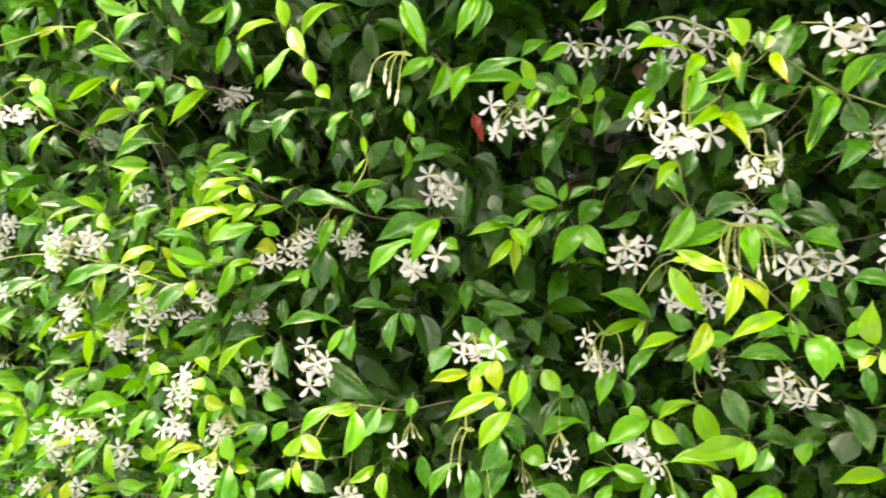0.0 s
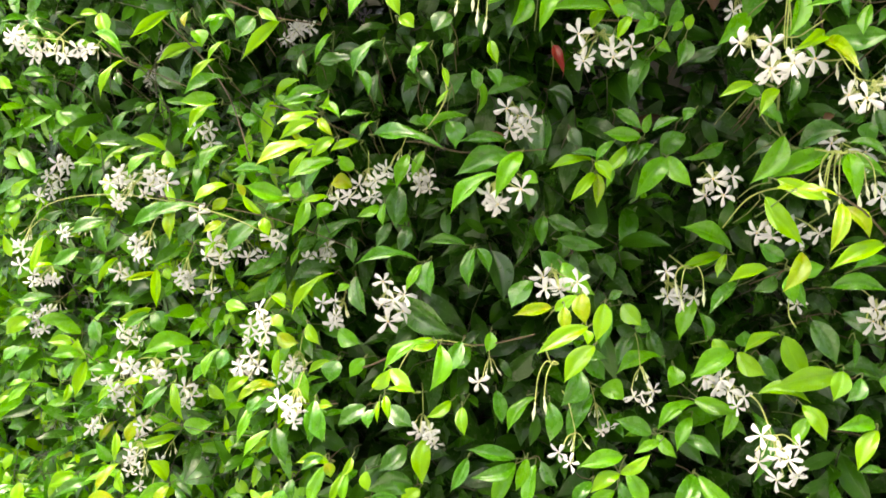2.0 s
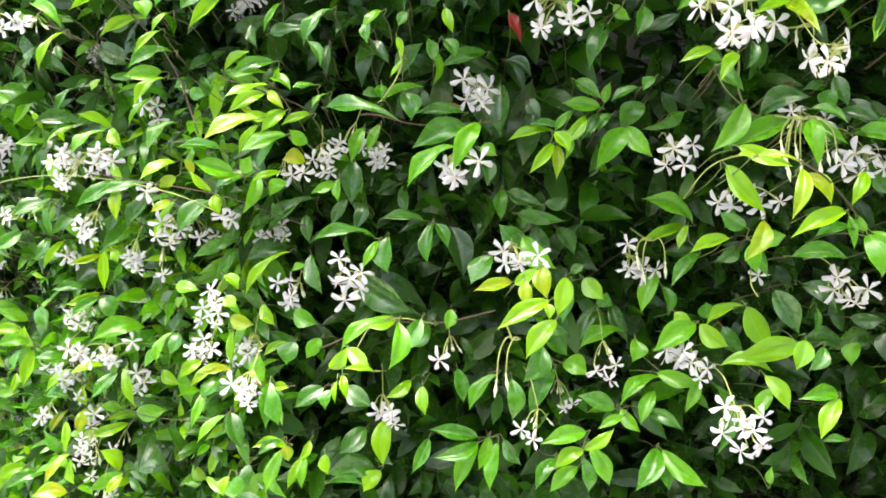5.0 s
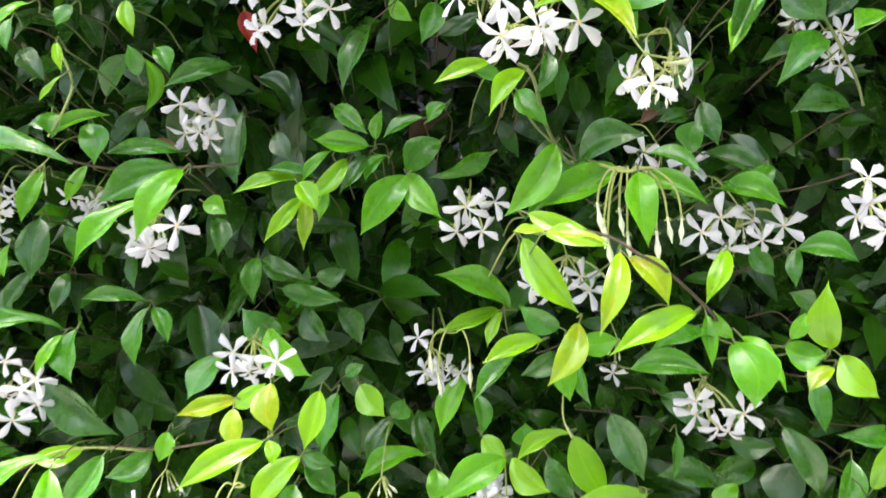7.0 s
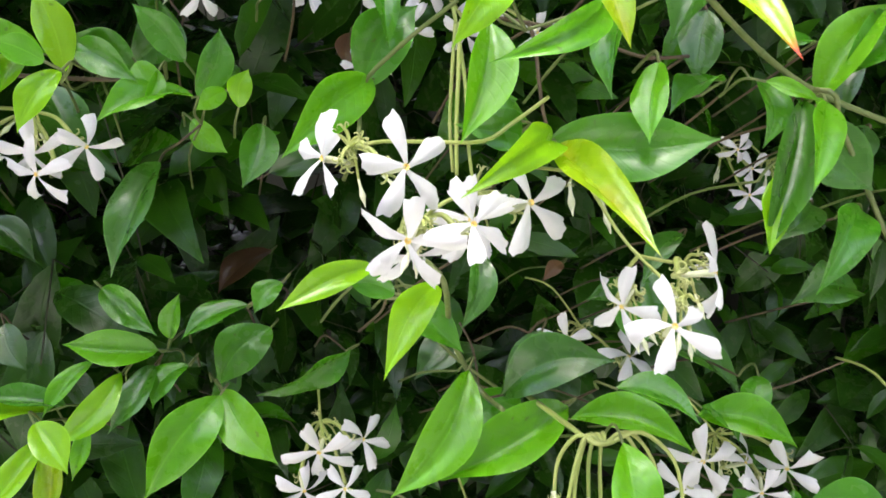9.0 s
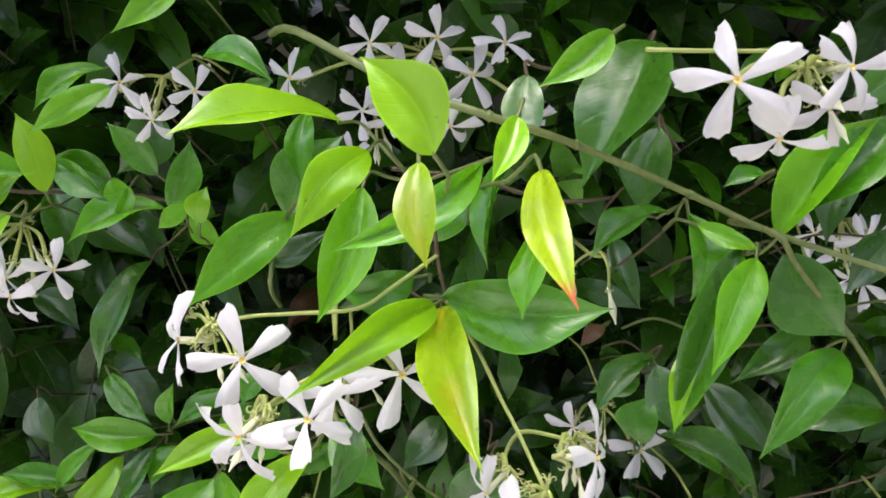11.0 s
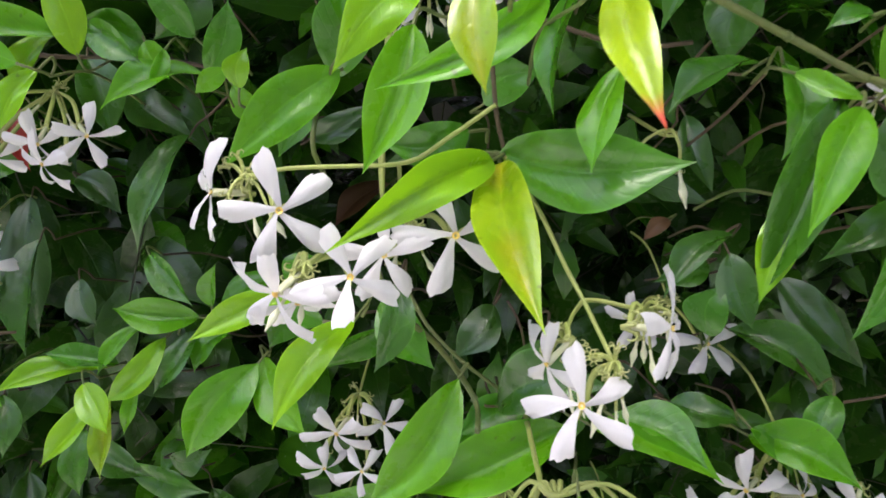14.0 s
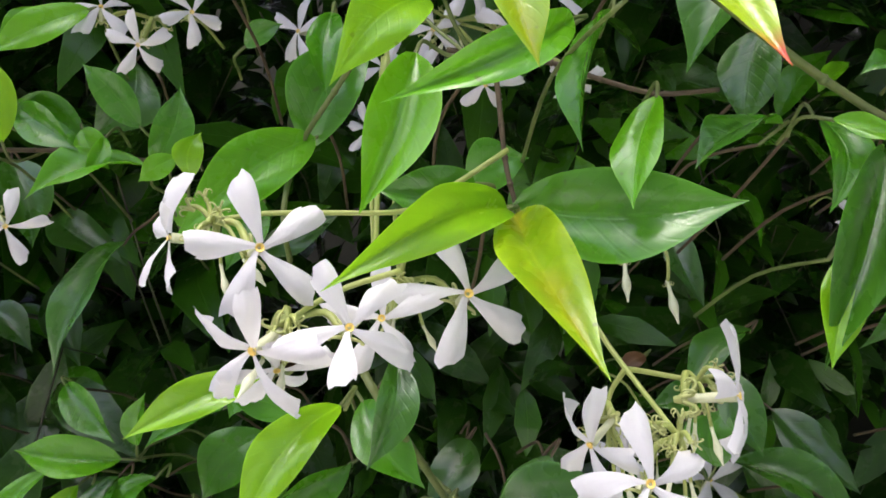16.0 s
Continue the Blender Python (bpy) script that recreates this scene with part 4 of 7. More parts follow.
shoot([
    (66.8, 728.1, 1624.2, 46.4, 724.8, 1608.9, 8.5, -37, 3),
    (69.0, 735.3, 1628.4, 67.6, 730.8, 1616.9, 5.3, -10, 3),
    (95.4, 739.6, 1622.5, 83.6, 731.6, 1593.0, 10.7, -18, 3),
    (99.7, 735.4, 1616.6, 135.4, 732.1, 1626.4, 11.3, 5, 2),
])
shoot([
    (100.2, 732.6, 1673.2, 85.4, 723.9, 1637.5, 12.6, -2, 3),
    (106.3, 735.2, 1670.0, 97.2, 725.4, 1638.1, 10.5, -14, 2),
])
shoot([
    (166.3, 747.3, 1641.6, 145.8, 739.9, 1626.7, 8.7, -34, 3),
])
shoot([
    (190.9, 737.7, 1671.9, 172.4, 730.0, 1652.7, 8.6, -28, 3),
])
shoot([
    (-281.4, 845.3, 1634.3, -294.9, 840.3, 1631.4, 7.0, -14, 4),
    (-277.6, 842.3, 1633.4, -269.0, 836.5, 1610.9, 12.9, 2, 4),
])
shoot([
    (-279.4, 836.1, 1615.5, -251.3, 828.7, 1594.4, 9.8, -7, 3),
])
shoot([
    (-269.2, 840.3, 1611.8, -254.1, 835.4, 1595.9, 5.0, 5, 3),
])
shoot([
    (-247.1, 821.2, 1590.0, -261.2, 810.0, 1556.0, 6.2, 7, 4),
])
shoot([
    (-226.8, 859.6, 1639.3, -254.5, 847.2, 1613.6, 10.1, -24, 4),
    (-223.8, 864.7, 1642.1, -245.3, 855.2, 1622.8, 7.1, -27, 3),
])
shoot([
    (-191.1, 812.8, 1627.8, -193.2, 808.7, 1613.3, 5.7, 18, 5),
])
shoot([
    (-206.4, 890.6, 1618.4, -242.3, 876.5, 1598.8, 9.5, -13, 4),
])
shoot([
    (-198.3, 841.3, 1619.4, -188.7, 837.2, 1604.5, 13.8, -14, 3),
])
shoot([
    (-160.7, 817.7, 1624.8, -180.2, 810.4, 1616.1, 8.6, 27, 3),
    (-163.6, 819.7, 1627.6, -172.8, 813.2, 1607.9, 10.5, -1, 3),
    (-161.0, 810.8, 1629.6, -154.0, 807.6, 1617.6, 6.6, -8, 3),
])
shoot([
    (-168.3, 831.6, 1607.8, -179.9, 825.1, 1590.2, 7.8, 18, 4),
])
shoot([
    (-178.8, 840.5, 1596.0, -196.0, 831.9, 1575.5, 6.9, -1, 4),
])
shoot([
    (-170.8, 846.0, 1580.8, -202.1, 833.9, 1564.3, 13.8, 7, 2),
])
shoot([
    (-178.6, 845.9, 1564.3, -206.5, 835.8, 1559.1, 12.9, -19, 3),
    (-180.4, 858.0, 1561.7, -201.6, 847.3, 1536.2, 10.1, 7, 4),
])
shoot([
    (-203.5, 900.4, 1551.2, -222.0, 890.1, 1524.5, 7.5, 20, 3),
])
shoot([
    (-297.7, 1008.6, 1625.3, -315.1, 1000.2, 1606.3, 12.2, 1, 3),
    (-286.2, 991.1, 1617.7, -248.3, 981.9, 1596.4, 20.3, 13, 1),
])
shoot([
    (-273.4, 958.9, 1578.4, -279.9, 954.8, 1566.8, 8.1, 9, 4),
    (-288.4, 990.9, 1578.1, -308.4, 983.6, 1573.9, 9.6, -3, 2),
])
shoot([
    (-280.9, 1009.9, 1569.8, -284.4, 1000.8, 1599.8, 8.5, -24, 3),
])
shoot([
    (-248.9, 924.4, 1528.3, -276.6, 913.7, 1539.6, 11.0, 14, 4),
    (-249.3, 911.3, 1524.2, -275.3, 899.3, 1499.7, 13.0, 21, 3),
    (-240.1, 900.5, 1525.6, -228.9, 895.8, 1509.0, 11.8, 11, 4),
])
shoot([
    (-288.1, 962.6, 1535.1, -332.6, 946.4, 1535.4, 16.1, 5, 1),
])
shoot([
    (-365.1, 1011.1, 1572.1, -391.7, 1001.2, 1574.4, 14.7, -11, 2),
    (-363.6, 1010.3, 1572.0, -375.7, 999.5, 1538.7, 9.8, -26, 3),
])
shoot([
    (-396.1, 1006.5, 1576.9, -373.5, 1000.5, 1560.1, 12.2, 20, 3),
    (-480.3, 1165.1, 1598.6, -494.4, 1158.9, 1587.4, 13.0, -1, 2),
])
shoot([
    (-347.7, 1018.7, 1525.6, -379.1, 1007.1, 1522.3, 12.3, 12, 3),
])
shoot([
    (-184.4, 902.7, 1531.4, -206.2, 892.1, 1507.4, 14.9, 23, 3),
])
shoot([
    (-506.4, 1161.0, 1621.5, -481.3, 1153.3, 1596.8, 14.4, -5, 4),
])
shoot([
    (-442.1, 1024.6, 1538.2, -419.4, 1016.7, 1511.1, 16.2, 16, 3),
])
shoot([
    (-518.7, 1128.7, 1549.7, -497.1, 1124.1, 1541.5, 15.3, -3, 4),
    (-466.1, 1035.3, 1527.2, -445.0, 1030.6, 1518.0, 13.9, 24, 3),
])
shoot([
    (-378.9, 869.1, 1584.2, -364.2, 865.4, 1573.8, 10.4, 21, 4),
])
shoot([
    (-335.5, 867.6, 1586.6, -354.2, 860.5, 1585.0, 9.3, -22, 2),
])
shoot([
    (-361.2, 881.5, 1636.5, -340.6, 876.5, 1622.9, 7.4, -20, 1),
])
shoot([
    (-274.0, 869.0, 1589.7, -268.5, 865.7, 1576.9, 7.2, -15, 1),
])
shoot([
    (-281.6, 852.8, 1586.3, -286.2, 847.4, 1568.6, 10.1, 26, 1),
])
shoot([
    (-305.1, 975.7, 1572.7, -318.1, 967.2, 1549.2, 8.2, 7, 2),
])
shoot([
    (-117.1, 807.3, 1618.5, -142.6, 794.3, 1585.9, 11.2, -11, 4),
    (-154.9, 964.2, 1659.0, -143.2, 957.7, 1634.6, 10.3, 0, 2),
])
shoot([
    (-139.7, 815.8, 1624.3, -152.3, 808.6, 1604.6, 16.1, -6, 2),
    (-131.2, 800.4, 1626.8, -115.4, 796.2, 1615.6, 9.3, 4, 4),
])
shoot([
    (-97.2, 895.1, 1654.8, -99.7, 890.9, 1639.8, 6.3, 4, 4),
])
shoot([
    (-48.6, 1041.9, 1685.7, -92.2, 1026.1, 1665.0, 18.6, 22, 3),
    (-14.7, 739.4, 1604.8, -3.5, 736.2, 1596.1, 10.9, 10, 4),
    (-44.2, 950.7, 1655.8, -56.4, 943.7, 1635.4, 9.0, 24, 3),
])
shoot([
    (-32.6, 780.5, 1598.2, -51.9, 769.8, 1568.4, 11.6, 19, 2),
])
shoot([
    (22.1, 770.5, 1593.9, 16.2, 766.8, 1582.6, 7.9, -18, 2),
])
shoot([
    (17.5, 771.9, 1617.1, 7.6, 766.3, 1601.1, 17.6, 9, 1),
])
shoot([
    (-136.5, 910.9, 1614.4, -101.7, 903.0, 1622.8, 15.0, 20, 1),
    (-133.7, 933.2, 1616.8, -128.4, 929.3, 1601.9, 7.8, 26, 1),
    (-103.4, 832.8, 1599.2, -97.5, 827.7, 1579.9, 7.8, 22, 1),
])
shoot([
    (-87.5, 825.3, 1590.8, -56.9, 818.5, 1593.0, 12.4, 3, 1),
])
shoot([
    (-77.5, 816.0, 1611.2, -88.7, 808.0, 1586.1, 6.6, 11, 3),
])
shoot([
    (-53.3, 801.4, 1579.2, -43.4, 795.8, 1558.5, 8.3, -16, 2),
])
shoot([
    (-3.1, 776.5, 1574.2, 10.1, 771.2, 1556.5, 11.5, -12, 0),
])
shoot([
    (-38.6, 807.3, 1578.3, -38.7, 800.5, 1552.9, 8.4, 4, 0),
])
shoot([
    (-78.0, 793.5, 1562.2, -108.1, 782.6, 1550.6, 10.0, -24, 2),
    (-81.3, 788.4, 1552.6, -105.3, 780.0, 1546.7, 7.3, 19, 3),
    (-79.2, 782.8, 1543.1, -109.6, 771.7, 1531.9, 12.6, 27, 4),
    (-80.9, 776.8, 1535.8, -105.3, 767.2, 1520.4, 9.8, -23, 4),
    (-77.3, 790.9, 1546.6, -72.6, 787.7, 1557.7, 4.6, 16, 4),
    (-78.7, 780.8, 1538.6, -66.6, 776.4, 1524.5, 8.1, -5, 5),
    (-81.8, 791.4, 1548.8, -63.5, 786.8, 1539.6, 10.0, -19, 3),
])
shoot([
    (-84.6, 775.5, 1516.6, -100.4, 768.9, 1528.2, 4.5, -11, 5),
    (-82.2, 763.5, 1516.0, -118.2, 749.9, 1498.8, 15.7, 15, 5),
    (-84.4, 774.5, 1512.3, -97.2, 766.6, 1490.4, 8.0, 20, 4),
    (-78.2, 775.1, 1518.7, -92.1, 770.1, 1522.1, 8.0, -25, 4),
])
shoot([
    (-52.3, 806.4, 1525.2, -73.8, 798.5, 1515.2, 9.3, 6, 4),
])
shoot([
    (-66.5, 780.4, 1523.8, -82.7, 772.9, 1507.0, 9.9, -25, 4),
])
shoot([
    (-68.3, 792.4, 1508.0, -100.3, 780.5, 1493.7, 16.4, 12, 3),
])
shoot([
    (-57.4, 821.9, 1504.6, -70.3, 816.4, 1515.1, 11.4, -9, 3),
])
shoot([
    (-47.5, 795.0, 1545.4, -63.9, 789.3, 1542.2, 8.2, 21, 2),
])
shoot([
    (-38.2, 798.1, 1539.4, -49.1, 793.1, 1527.8, 5.5, 26, 3),
])
shoot([
    (-176.8, 928.7, 1571.3, -193.4, 922.6, 1564.9, 18.8, 0, 2),
    (-153.7, 837.5, 1547.7, -139.7, 834.4, 1544.1, 10.8, 27, 2),
])
shoot([
    (-161.2, 928.2, 1594.8, -179.9, 920.4, 1580.2, 12.1, -10, 2),
])
shoot([
    (0.2, 810.1, 1539.4, -13.6, 805.5, 1540.8, 10.3, 5, 1),
    (2.3, 797.2, 1546.1, 4.9, 793.6, 1532.6, 11.0, -26, 2),
])
shoot([
    (-116.5, 793.9, 1496.8, -146.5, 783.4, 1497.7, 11.0, 25, 2),
])
shoot([
    (-161.7, 827.9, 1490.3, -186.9, 817.7, 1474.7, 15.4, 22, 4),
    (-160.9, 825.7, 1478.8, -172.2, 820.7, 1469.2, 10.6, -6, 5),
])
shoot([
    (-221.8, 873.0, 1476.1, -221.5, 863.9, 1444.2, 10.3, -2, 5),
    (-227.5, 881.7, 1476.6, -258.1, 868.9, 1455.9, 15.6, 1, 2),
])
shoot([
    (-202.7, 875.1, 1476.5, -238.7, 861.7, 1465.6, 11.3, 8, 2),
])
shoot([
    (-194.0, 887.2, 1467.4, -218.3, 874.4, 1437.1, 13.6, 5, 1),
    (-178.1, 868.2, 1461.9, -193.1, 862.0, 1451.8, 9.2, 3, 5),
    (-175.9, 873.8, 1462.1, -190.6, 862.8, 1430.3, 8.2, 6, 4),
])
shoot([
    (-237.2, 893.8, 1494.7, -225.1, 889.0, 1478.5, 8.5, 24, 4),
])
shoot([
    (-294.9, 898.0, 1461.4, -320.7, 887.6, 1448.2, 13.9, 0, 1),
])
shoot([
    (-417.6, 1075.6, 1475.9, -437.9, 1065.8, 1456.7, 11.8, -3, 1),
    (-401.8, 1062.8, 1463.2, -416.9, 1055.6, 1449.4, 11.7, 12, 2),
])
shoot([
    (-344.4, 954.8, 1435.7, -367.0, 944.8, 1419.2, 13.8, -14, 2),
])
shoot([
    (-380.0, 953.2, 1446.1, -383.5, 941.9, 1408.2, 8.0, -11, 4),
])
shoot([
    (-367.7, 951.8, 1419.1, -389.8, 943.3, 1413.4, 9.2, 26, 4),
])
shoot([
    (-360.9, 1049.3, 1430.1, -372.5, 1041.4, 1408.9, 12.8, 1, 2),
    (-336.3, 1027.6, 1427.5, -353.2, 1016.5, 1398.1, 10.0, 2, 4),
])
shoot([
    (-266.2, 946.3, 1415.4, -292.1, 936.5, 1407.2, 6.8, -27, 5),
    (-255.2, 924.2, 1418.6, -250.8, 914.0, 1382.8, 9.9, -4, 4),
    (-239.6, 903.5, 1419.2, -234.3, 900.7, 1409.2, 8.6, 4, 4),
    (-298.7, 1032.3, 1404.4, -321.4, 1022.0, 1385.6, 18.7, -13, 0),
])
shoot([
    (-454.8, 1222.4, 1392.8, -479.6, 1209.3, 1364.4, 12.1, -26, 3),
])
shoot([
    (-318.7, 1053.2, 1382.3, -355.8, 1039.5, 1376.3, 12.8, 6, 2),
    (-284.3, 987.9, 1377.7, -313.8, 976.5, 1366.7, 10.7, -24, 4),
    (-290.8, 1012.5, 1373.2, -279.1, 1005.8, 1349.7, 19.6, 7, 2),
    (-283.2, 980.7, 1372.6, -305.8, 971.3, 1358.9, 11.8, -1, 2),
])
shoot([
    (-409.0, 1227.0, 1375.5, -446.8, 1213.0, 1382.6, 15.2, 7, 1),
])
shoot([
    (-295.6, 1056.9, 1391.6, -256.1, 1042.2, 1345.1, 17.9, 10, 1),
])
shoot([
    (-409.0, 950.7, 1426.6, -413.9, 944.1, 1448.1, 9.2, -8, 4),
])
shoot([
    (-369.9, 956.9, 1388.9, -400.0, 945.5, 1383.5, 10.4, 11, 2),
])
shoot([
    (-479.7, 1123.8, 1362.7, -501.5, 1114.9, 1353.1, 9.7, 13, 3),
    (-479.8, 1124.4, 1352.8, -503.7, 1113.3, 1333.7, 18.0, -26, 4),
])
shoot([
    (-427.7, 1127.7, 1347.0, -467.2, 1112.9, 1353.9, 15.2, -24, 3),
    (-416.2, 1117.7, 1338.3, -444.2, 1107.0, 1348.3, 15.1, 9, 3),
    (-418.5, 1108.9, 1329.3, -447.4, 1098.1, 1328.5, 13.6, -4, 4),
])
shoot([
    (-342.7, 983.9, 1362.8, -331.0, 977.7, 1341.2, 17.8, 25, 2),
])
shoot([
    (-228.9, 886.8, 1452.0, -236.5, 880.8, 1434.4, 9.5, -2, 1),
])
shoot([
    (-452.7, 1028.7, 1491.0, -428.3, 1022.3, 1508.6, 13.8, 5, 4),
    (-458.9, 1057.1, 1486.7, -473.7, 1050.2, 1474.0, 14.2, -10, 3),
    (-459.2, 1058.1, 1474.5, -461.7, 1051.6, 1452.9, 10.4, -7, 4),
])
shoot([
    (-108.0, 796.1, 1479.7, -136.2, 785.9, 1487.3, 13.8, -10, 3),
    (-102.4, 800.6, 1477.9, -126.7, 792.0, 1474.0, 5.6, -7, 4),
    (-108.4, 807.7, 1478.3, -123.4, 801.7, 1468.9, 11.2, 15, 2),
    (-96.2, 824.3, 1481.7, -105.0, 814.3, 1449.6, 10.5, -26, 3),
    (-100.7, 792.7, 1479.6, -93.5, 789.1, 1492.3, 11.0, 3, 3),
])
shoot([
    (-145.9, 821.3, 1480.9, -151.8, 817.4, 1491.9, 6.7, 5, 5),
])
shoot([
    (-131.2, 818.4, 1467.4, -145.5, 811.6, 1482.5, 6.7, -11, 4),
    (-132.2, 837.2, 1466.0, -127.5, 832.5, 1448.8, 9.8, -6, 4),
    (-149.6, 881.0, 1462.8, -173.1, 869.1, 1435.4, 17.6, -3, 2),
])
shoot([
    (-77.2, 820.4, 1481.7, -98.2, 812.8, 1474.3, 8.6, 13, 4),
    (-74.1, 829.0, 1475.5, -86.6, 823.3, 1463.7, 11.6, -10, 3),
])
shoot([
    (-58.9, 824.4, 1491.3, -76.1, 818.5, 1491.5, 13.4, -15, 5),
])
shoot([
    (-66.8, 923.1, 1467.1, -104.8, 907.0, 1436.6, 15.2, 17, 2),
])
shoot([
    (-37.5, 829.6, 1476.0, -54.7, 823.1, 1466.4, 8.7, -14, 3),
    (-32.9, 828.7, 1478.3, -32.9, 823.6, 1459.9, 7.7, 21, 3),
])
shoot([
    (-121.5, 913.1, 1441.4, -99.0, 907.9, 1449.3, 19.4, -17, 1),
    (-120.4, 920.3, 1441.5, -127.6, 914.3, 1423.4, 5.4, -3, 3),
])
shoot([
    (-121.0, 897.9, 1461.3, -131.0, 888.3, 1431.1, 11.6, 11, 1),
])
shoot([
    (-136.4, 922.4, 1431.0, -171.6, 908.9, 1414.1, 12.0, -22, 2),
    (-138.9, 922.9, 1423.1, -151.7, 913.1, 1394.9, 9.8, -9, 2),
])
shoot([
    (-89.7, 924.4, 1423.9, -125.7, 911.2, 1410.8, 17.4, -9, 1),
    (-77.9, 861.8, 1420.1, -110.8, 845.3, 1382.5, 8.0, 18, 4),
])
shoot([
    (-61.3, 858.0, 1408.6, -74.8, 853.2, 1403.8, 8.0, 19, 3),
    (-55.8, 835.7, 1418.7, -44.9, 826.7, 1387.3, 12.6, 18, 1),
])
shoot([
    (-23.4, 845.9, 1493.4, -24.2, 836.0, 1458.2, 17.6, -18, 1),
])
shoot([
    (-29.1, 846.7, 1463.1, -40.5, 839.3, 1441.9, 9.8, -9, 1),
])
shoot([
    (-18.4, 873.6, 1461.9, -24.5, 866.2, 1437.7, 13.2, 8, 1),
])
shoot([
    (-122.5, 824.4, 1401.9, -110.0, 820.5, 1391.0, 9.6, -17, 4),
])
shoot([
    (-118.4, 817.6, 1386.5, -110.8, 814.8, 1377.8, 11.4, -12, 4),
])
shoot([
    (-128.8, 872.7, 1365.6, -108.1, 867.9, 1359.3, 13.3, 17, 5),
    (-126.5, 873.9, 1353.4, -125.6, 865.7, 1325.4, 8.2, 17, 4),
])
shoot([
    (-99.5, 859.9, 1376.9, -87.7, 854.6, 1360.0, 10.1, 7, 4),
])
shoot([
    (-73.2, 861.2, 1372.5, -53.1, 855.8, 1361.6, 15.1, 17, 3),
])
shoot([
    (-159.3, 824.5, 1394.4, -139.6, 820.2, 1390.4, 11.6, -8, 3),
])
shoot([
    (-186.3, 917.4, 1368.3, -179.4, 914.5, 1378.9, 8.7, -20, 4),
])
shoot([
    (12.8, 815.4, 1369.1, -13.1, 806.7, 1366.3, 11.3, -11, 4),
])
shoot([
    (-73.3, 916.5, 1452.4, -69.3, 909.4, 1427.0, 11.9, 16, 1),
])
shoot([
    (-389.8, 1068.4, 1320.3, -421.7, 1056.5, 1317.3, 14.3, -12, 3),
    (-389.1, 1071.0, 1315.0, -394.4, 1064.1, 1338.5, 15.7, -8, 4),
    (-388.6, 1072.8, 1311.7, -394.9, 1060.6, 1273.2, 14.4, -5, 4),
    (-395.7, 1061.0, 1313.0, -401.5, 1054.1, 1292.4, 11.7, 23, 2),
])
shoot([
    (-235.9, 972.7, 1346.4, -279.9, 956.3, 1335.1, 19.8, -4, 3),
])
shoot([
    (-420.7, 1074.2, 1292.2, -423.6, 1069.2, 1309.5, 9.2, -19, 4),
    (-410.4, 1079.4, 1285.4, -414.5, 1072.7, 1264.5, 7.9, -27, 4),
])
shoot([
    (-330.2, 1024.4, 1307.0, -361.1, 1013.1, 1310.8, 16.1, 24, 2),
    (-336.8, 1047.9, 1294.7, -359.2, 1036.7, 1271.9, 10.2, 21, 4),
])
shoot([
    (-265.6, 948.6, 1313.1, -292.9, 938.2, 1304.9, 11.4, 27, 4),
])
shoot([
    (-248.4, 939.3, 1307.9, -268.4, 928.9, 1285.8, 12.3, -3, 2),
    (-254.4, 978.9, 1309.2, -241.4, 967.5, 1269.8, 12.9, 25, 4),
])
shoot([
    (-322.7, 1047.0, 1280.1, -317.9, 1040.4, 1257.3, 11.5, 23, 5),
])
shoot([
    (-308.4, 1016.4, 1260.2, -313.8, 1008.8, 1237.2, 12.3, -15, 5),
])
shoot([
    (-247.6, 985.7, 1263.5, -215.4, 978.9, 1267.2, 16.6, 13, 3),
    (-275.2, 1022.9, 1258.6, -296.1, 1015.4, 1262.4, 11.1, -24, 3),
    (-264.1, 1025.5, 1255.5, -290.1, 1015.7, 1248.0, 7.4, 4, 4),
    (-268.1, 1020.3, 1244.7, -304.1, 1006.7, 1235.0, 11.1, -11, 4),
])
shoot([
    (-188.6, 908.8, 1348.5, -199.7, 899.3, 1321.5, 9.7, 18, 3),
    (-181.7, 902.5, 1349.3, -187.1, 896.2, 1329.7, 12.8, 9, 2),
])
shoot([
    (-459.9, 1255.3, 1225.4, -480.6, 1244.0, 1201.2, 15.6, 1, 5),
    (-363.2, 1045.8, 1267.3, -339.6, 1041.0, 1265.6, 12.7, -11, 2),
])
shoot([
    (-367.5, 1107.8, 1240.5, -382.5, 1098.0, 1216.4, 9.5, -8, 5),
    (-314.4, 981.9, 1254.1, -313.5, 973.9, 1227.9, 8.3, -15, 4),
])
shoot([
    (-259.7, 1097.4, 1219.7, -290.5, 1085.2, 1205.9, 16.0, 17, 3),
])
shoot([
    (-485.3, 1254.5, 1184.2, -512.4, 1241.3, 1160.7, 17.2, -25, 2),
    (-477.3, 1253.7, 1177.2, -497.9, 1242.4, 1153.5, 14.0, 22, 5),
])
shoot([
    (-317.0, 982.1, 1225.9, -332.0, 974.0, 1246.9, 10.7, 10, 2),
    (-311.7, 983.3, 1223.0, -330.1, 971.4, 1194.7, 13.0, 23, 5),
    (-308.1, 981.6, 1217.8, -302.1, 974.7, 1194.6, 9.5, 22, 4),
])
shoot([
    (-268.8, 999.5, 1203.2, -286.1, 990.9, 1224.7, 15.7, 22, 4),
    (-264.0, 994.4, 1201.8, -292.6, 982.6, 1187.1, 13.2, -27, 3),
    (-262.9, 991.3, 1199.8, -277.1, 983.8, 1184.4, 11.9, 13, 5),
])
shoot([
    (-255.5, 1002.7, 1208.5, -216.9, 994.4, 1203.1, 27.8, 4, 1),
])
shoot([
    (-407.6, 1090.1, 1182.7, -431.4, 1080.0, 1170.1, 16.0, -18, 4),
])
shoot([
    (-381.6, 1082.8, 1178.9, -418.8, 1067.6, 1163.1, 13.2, -11, 2),
])
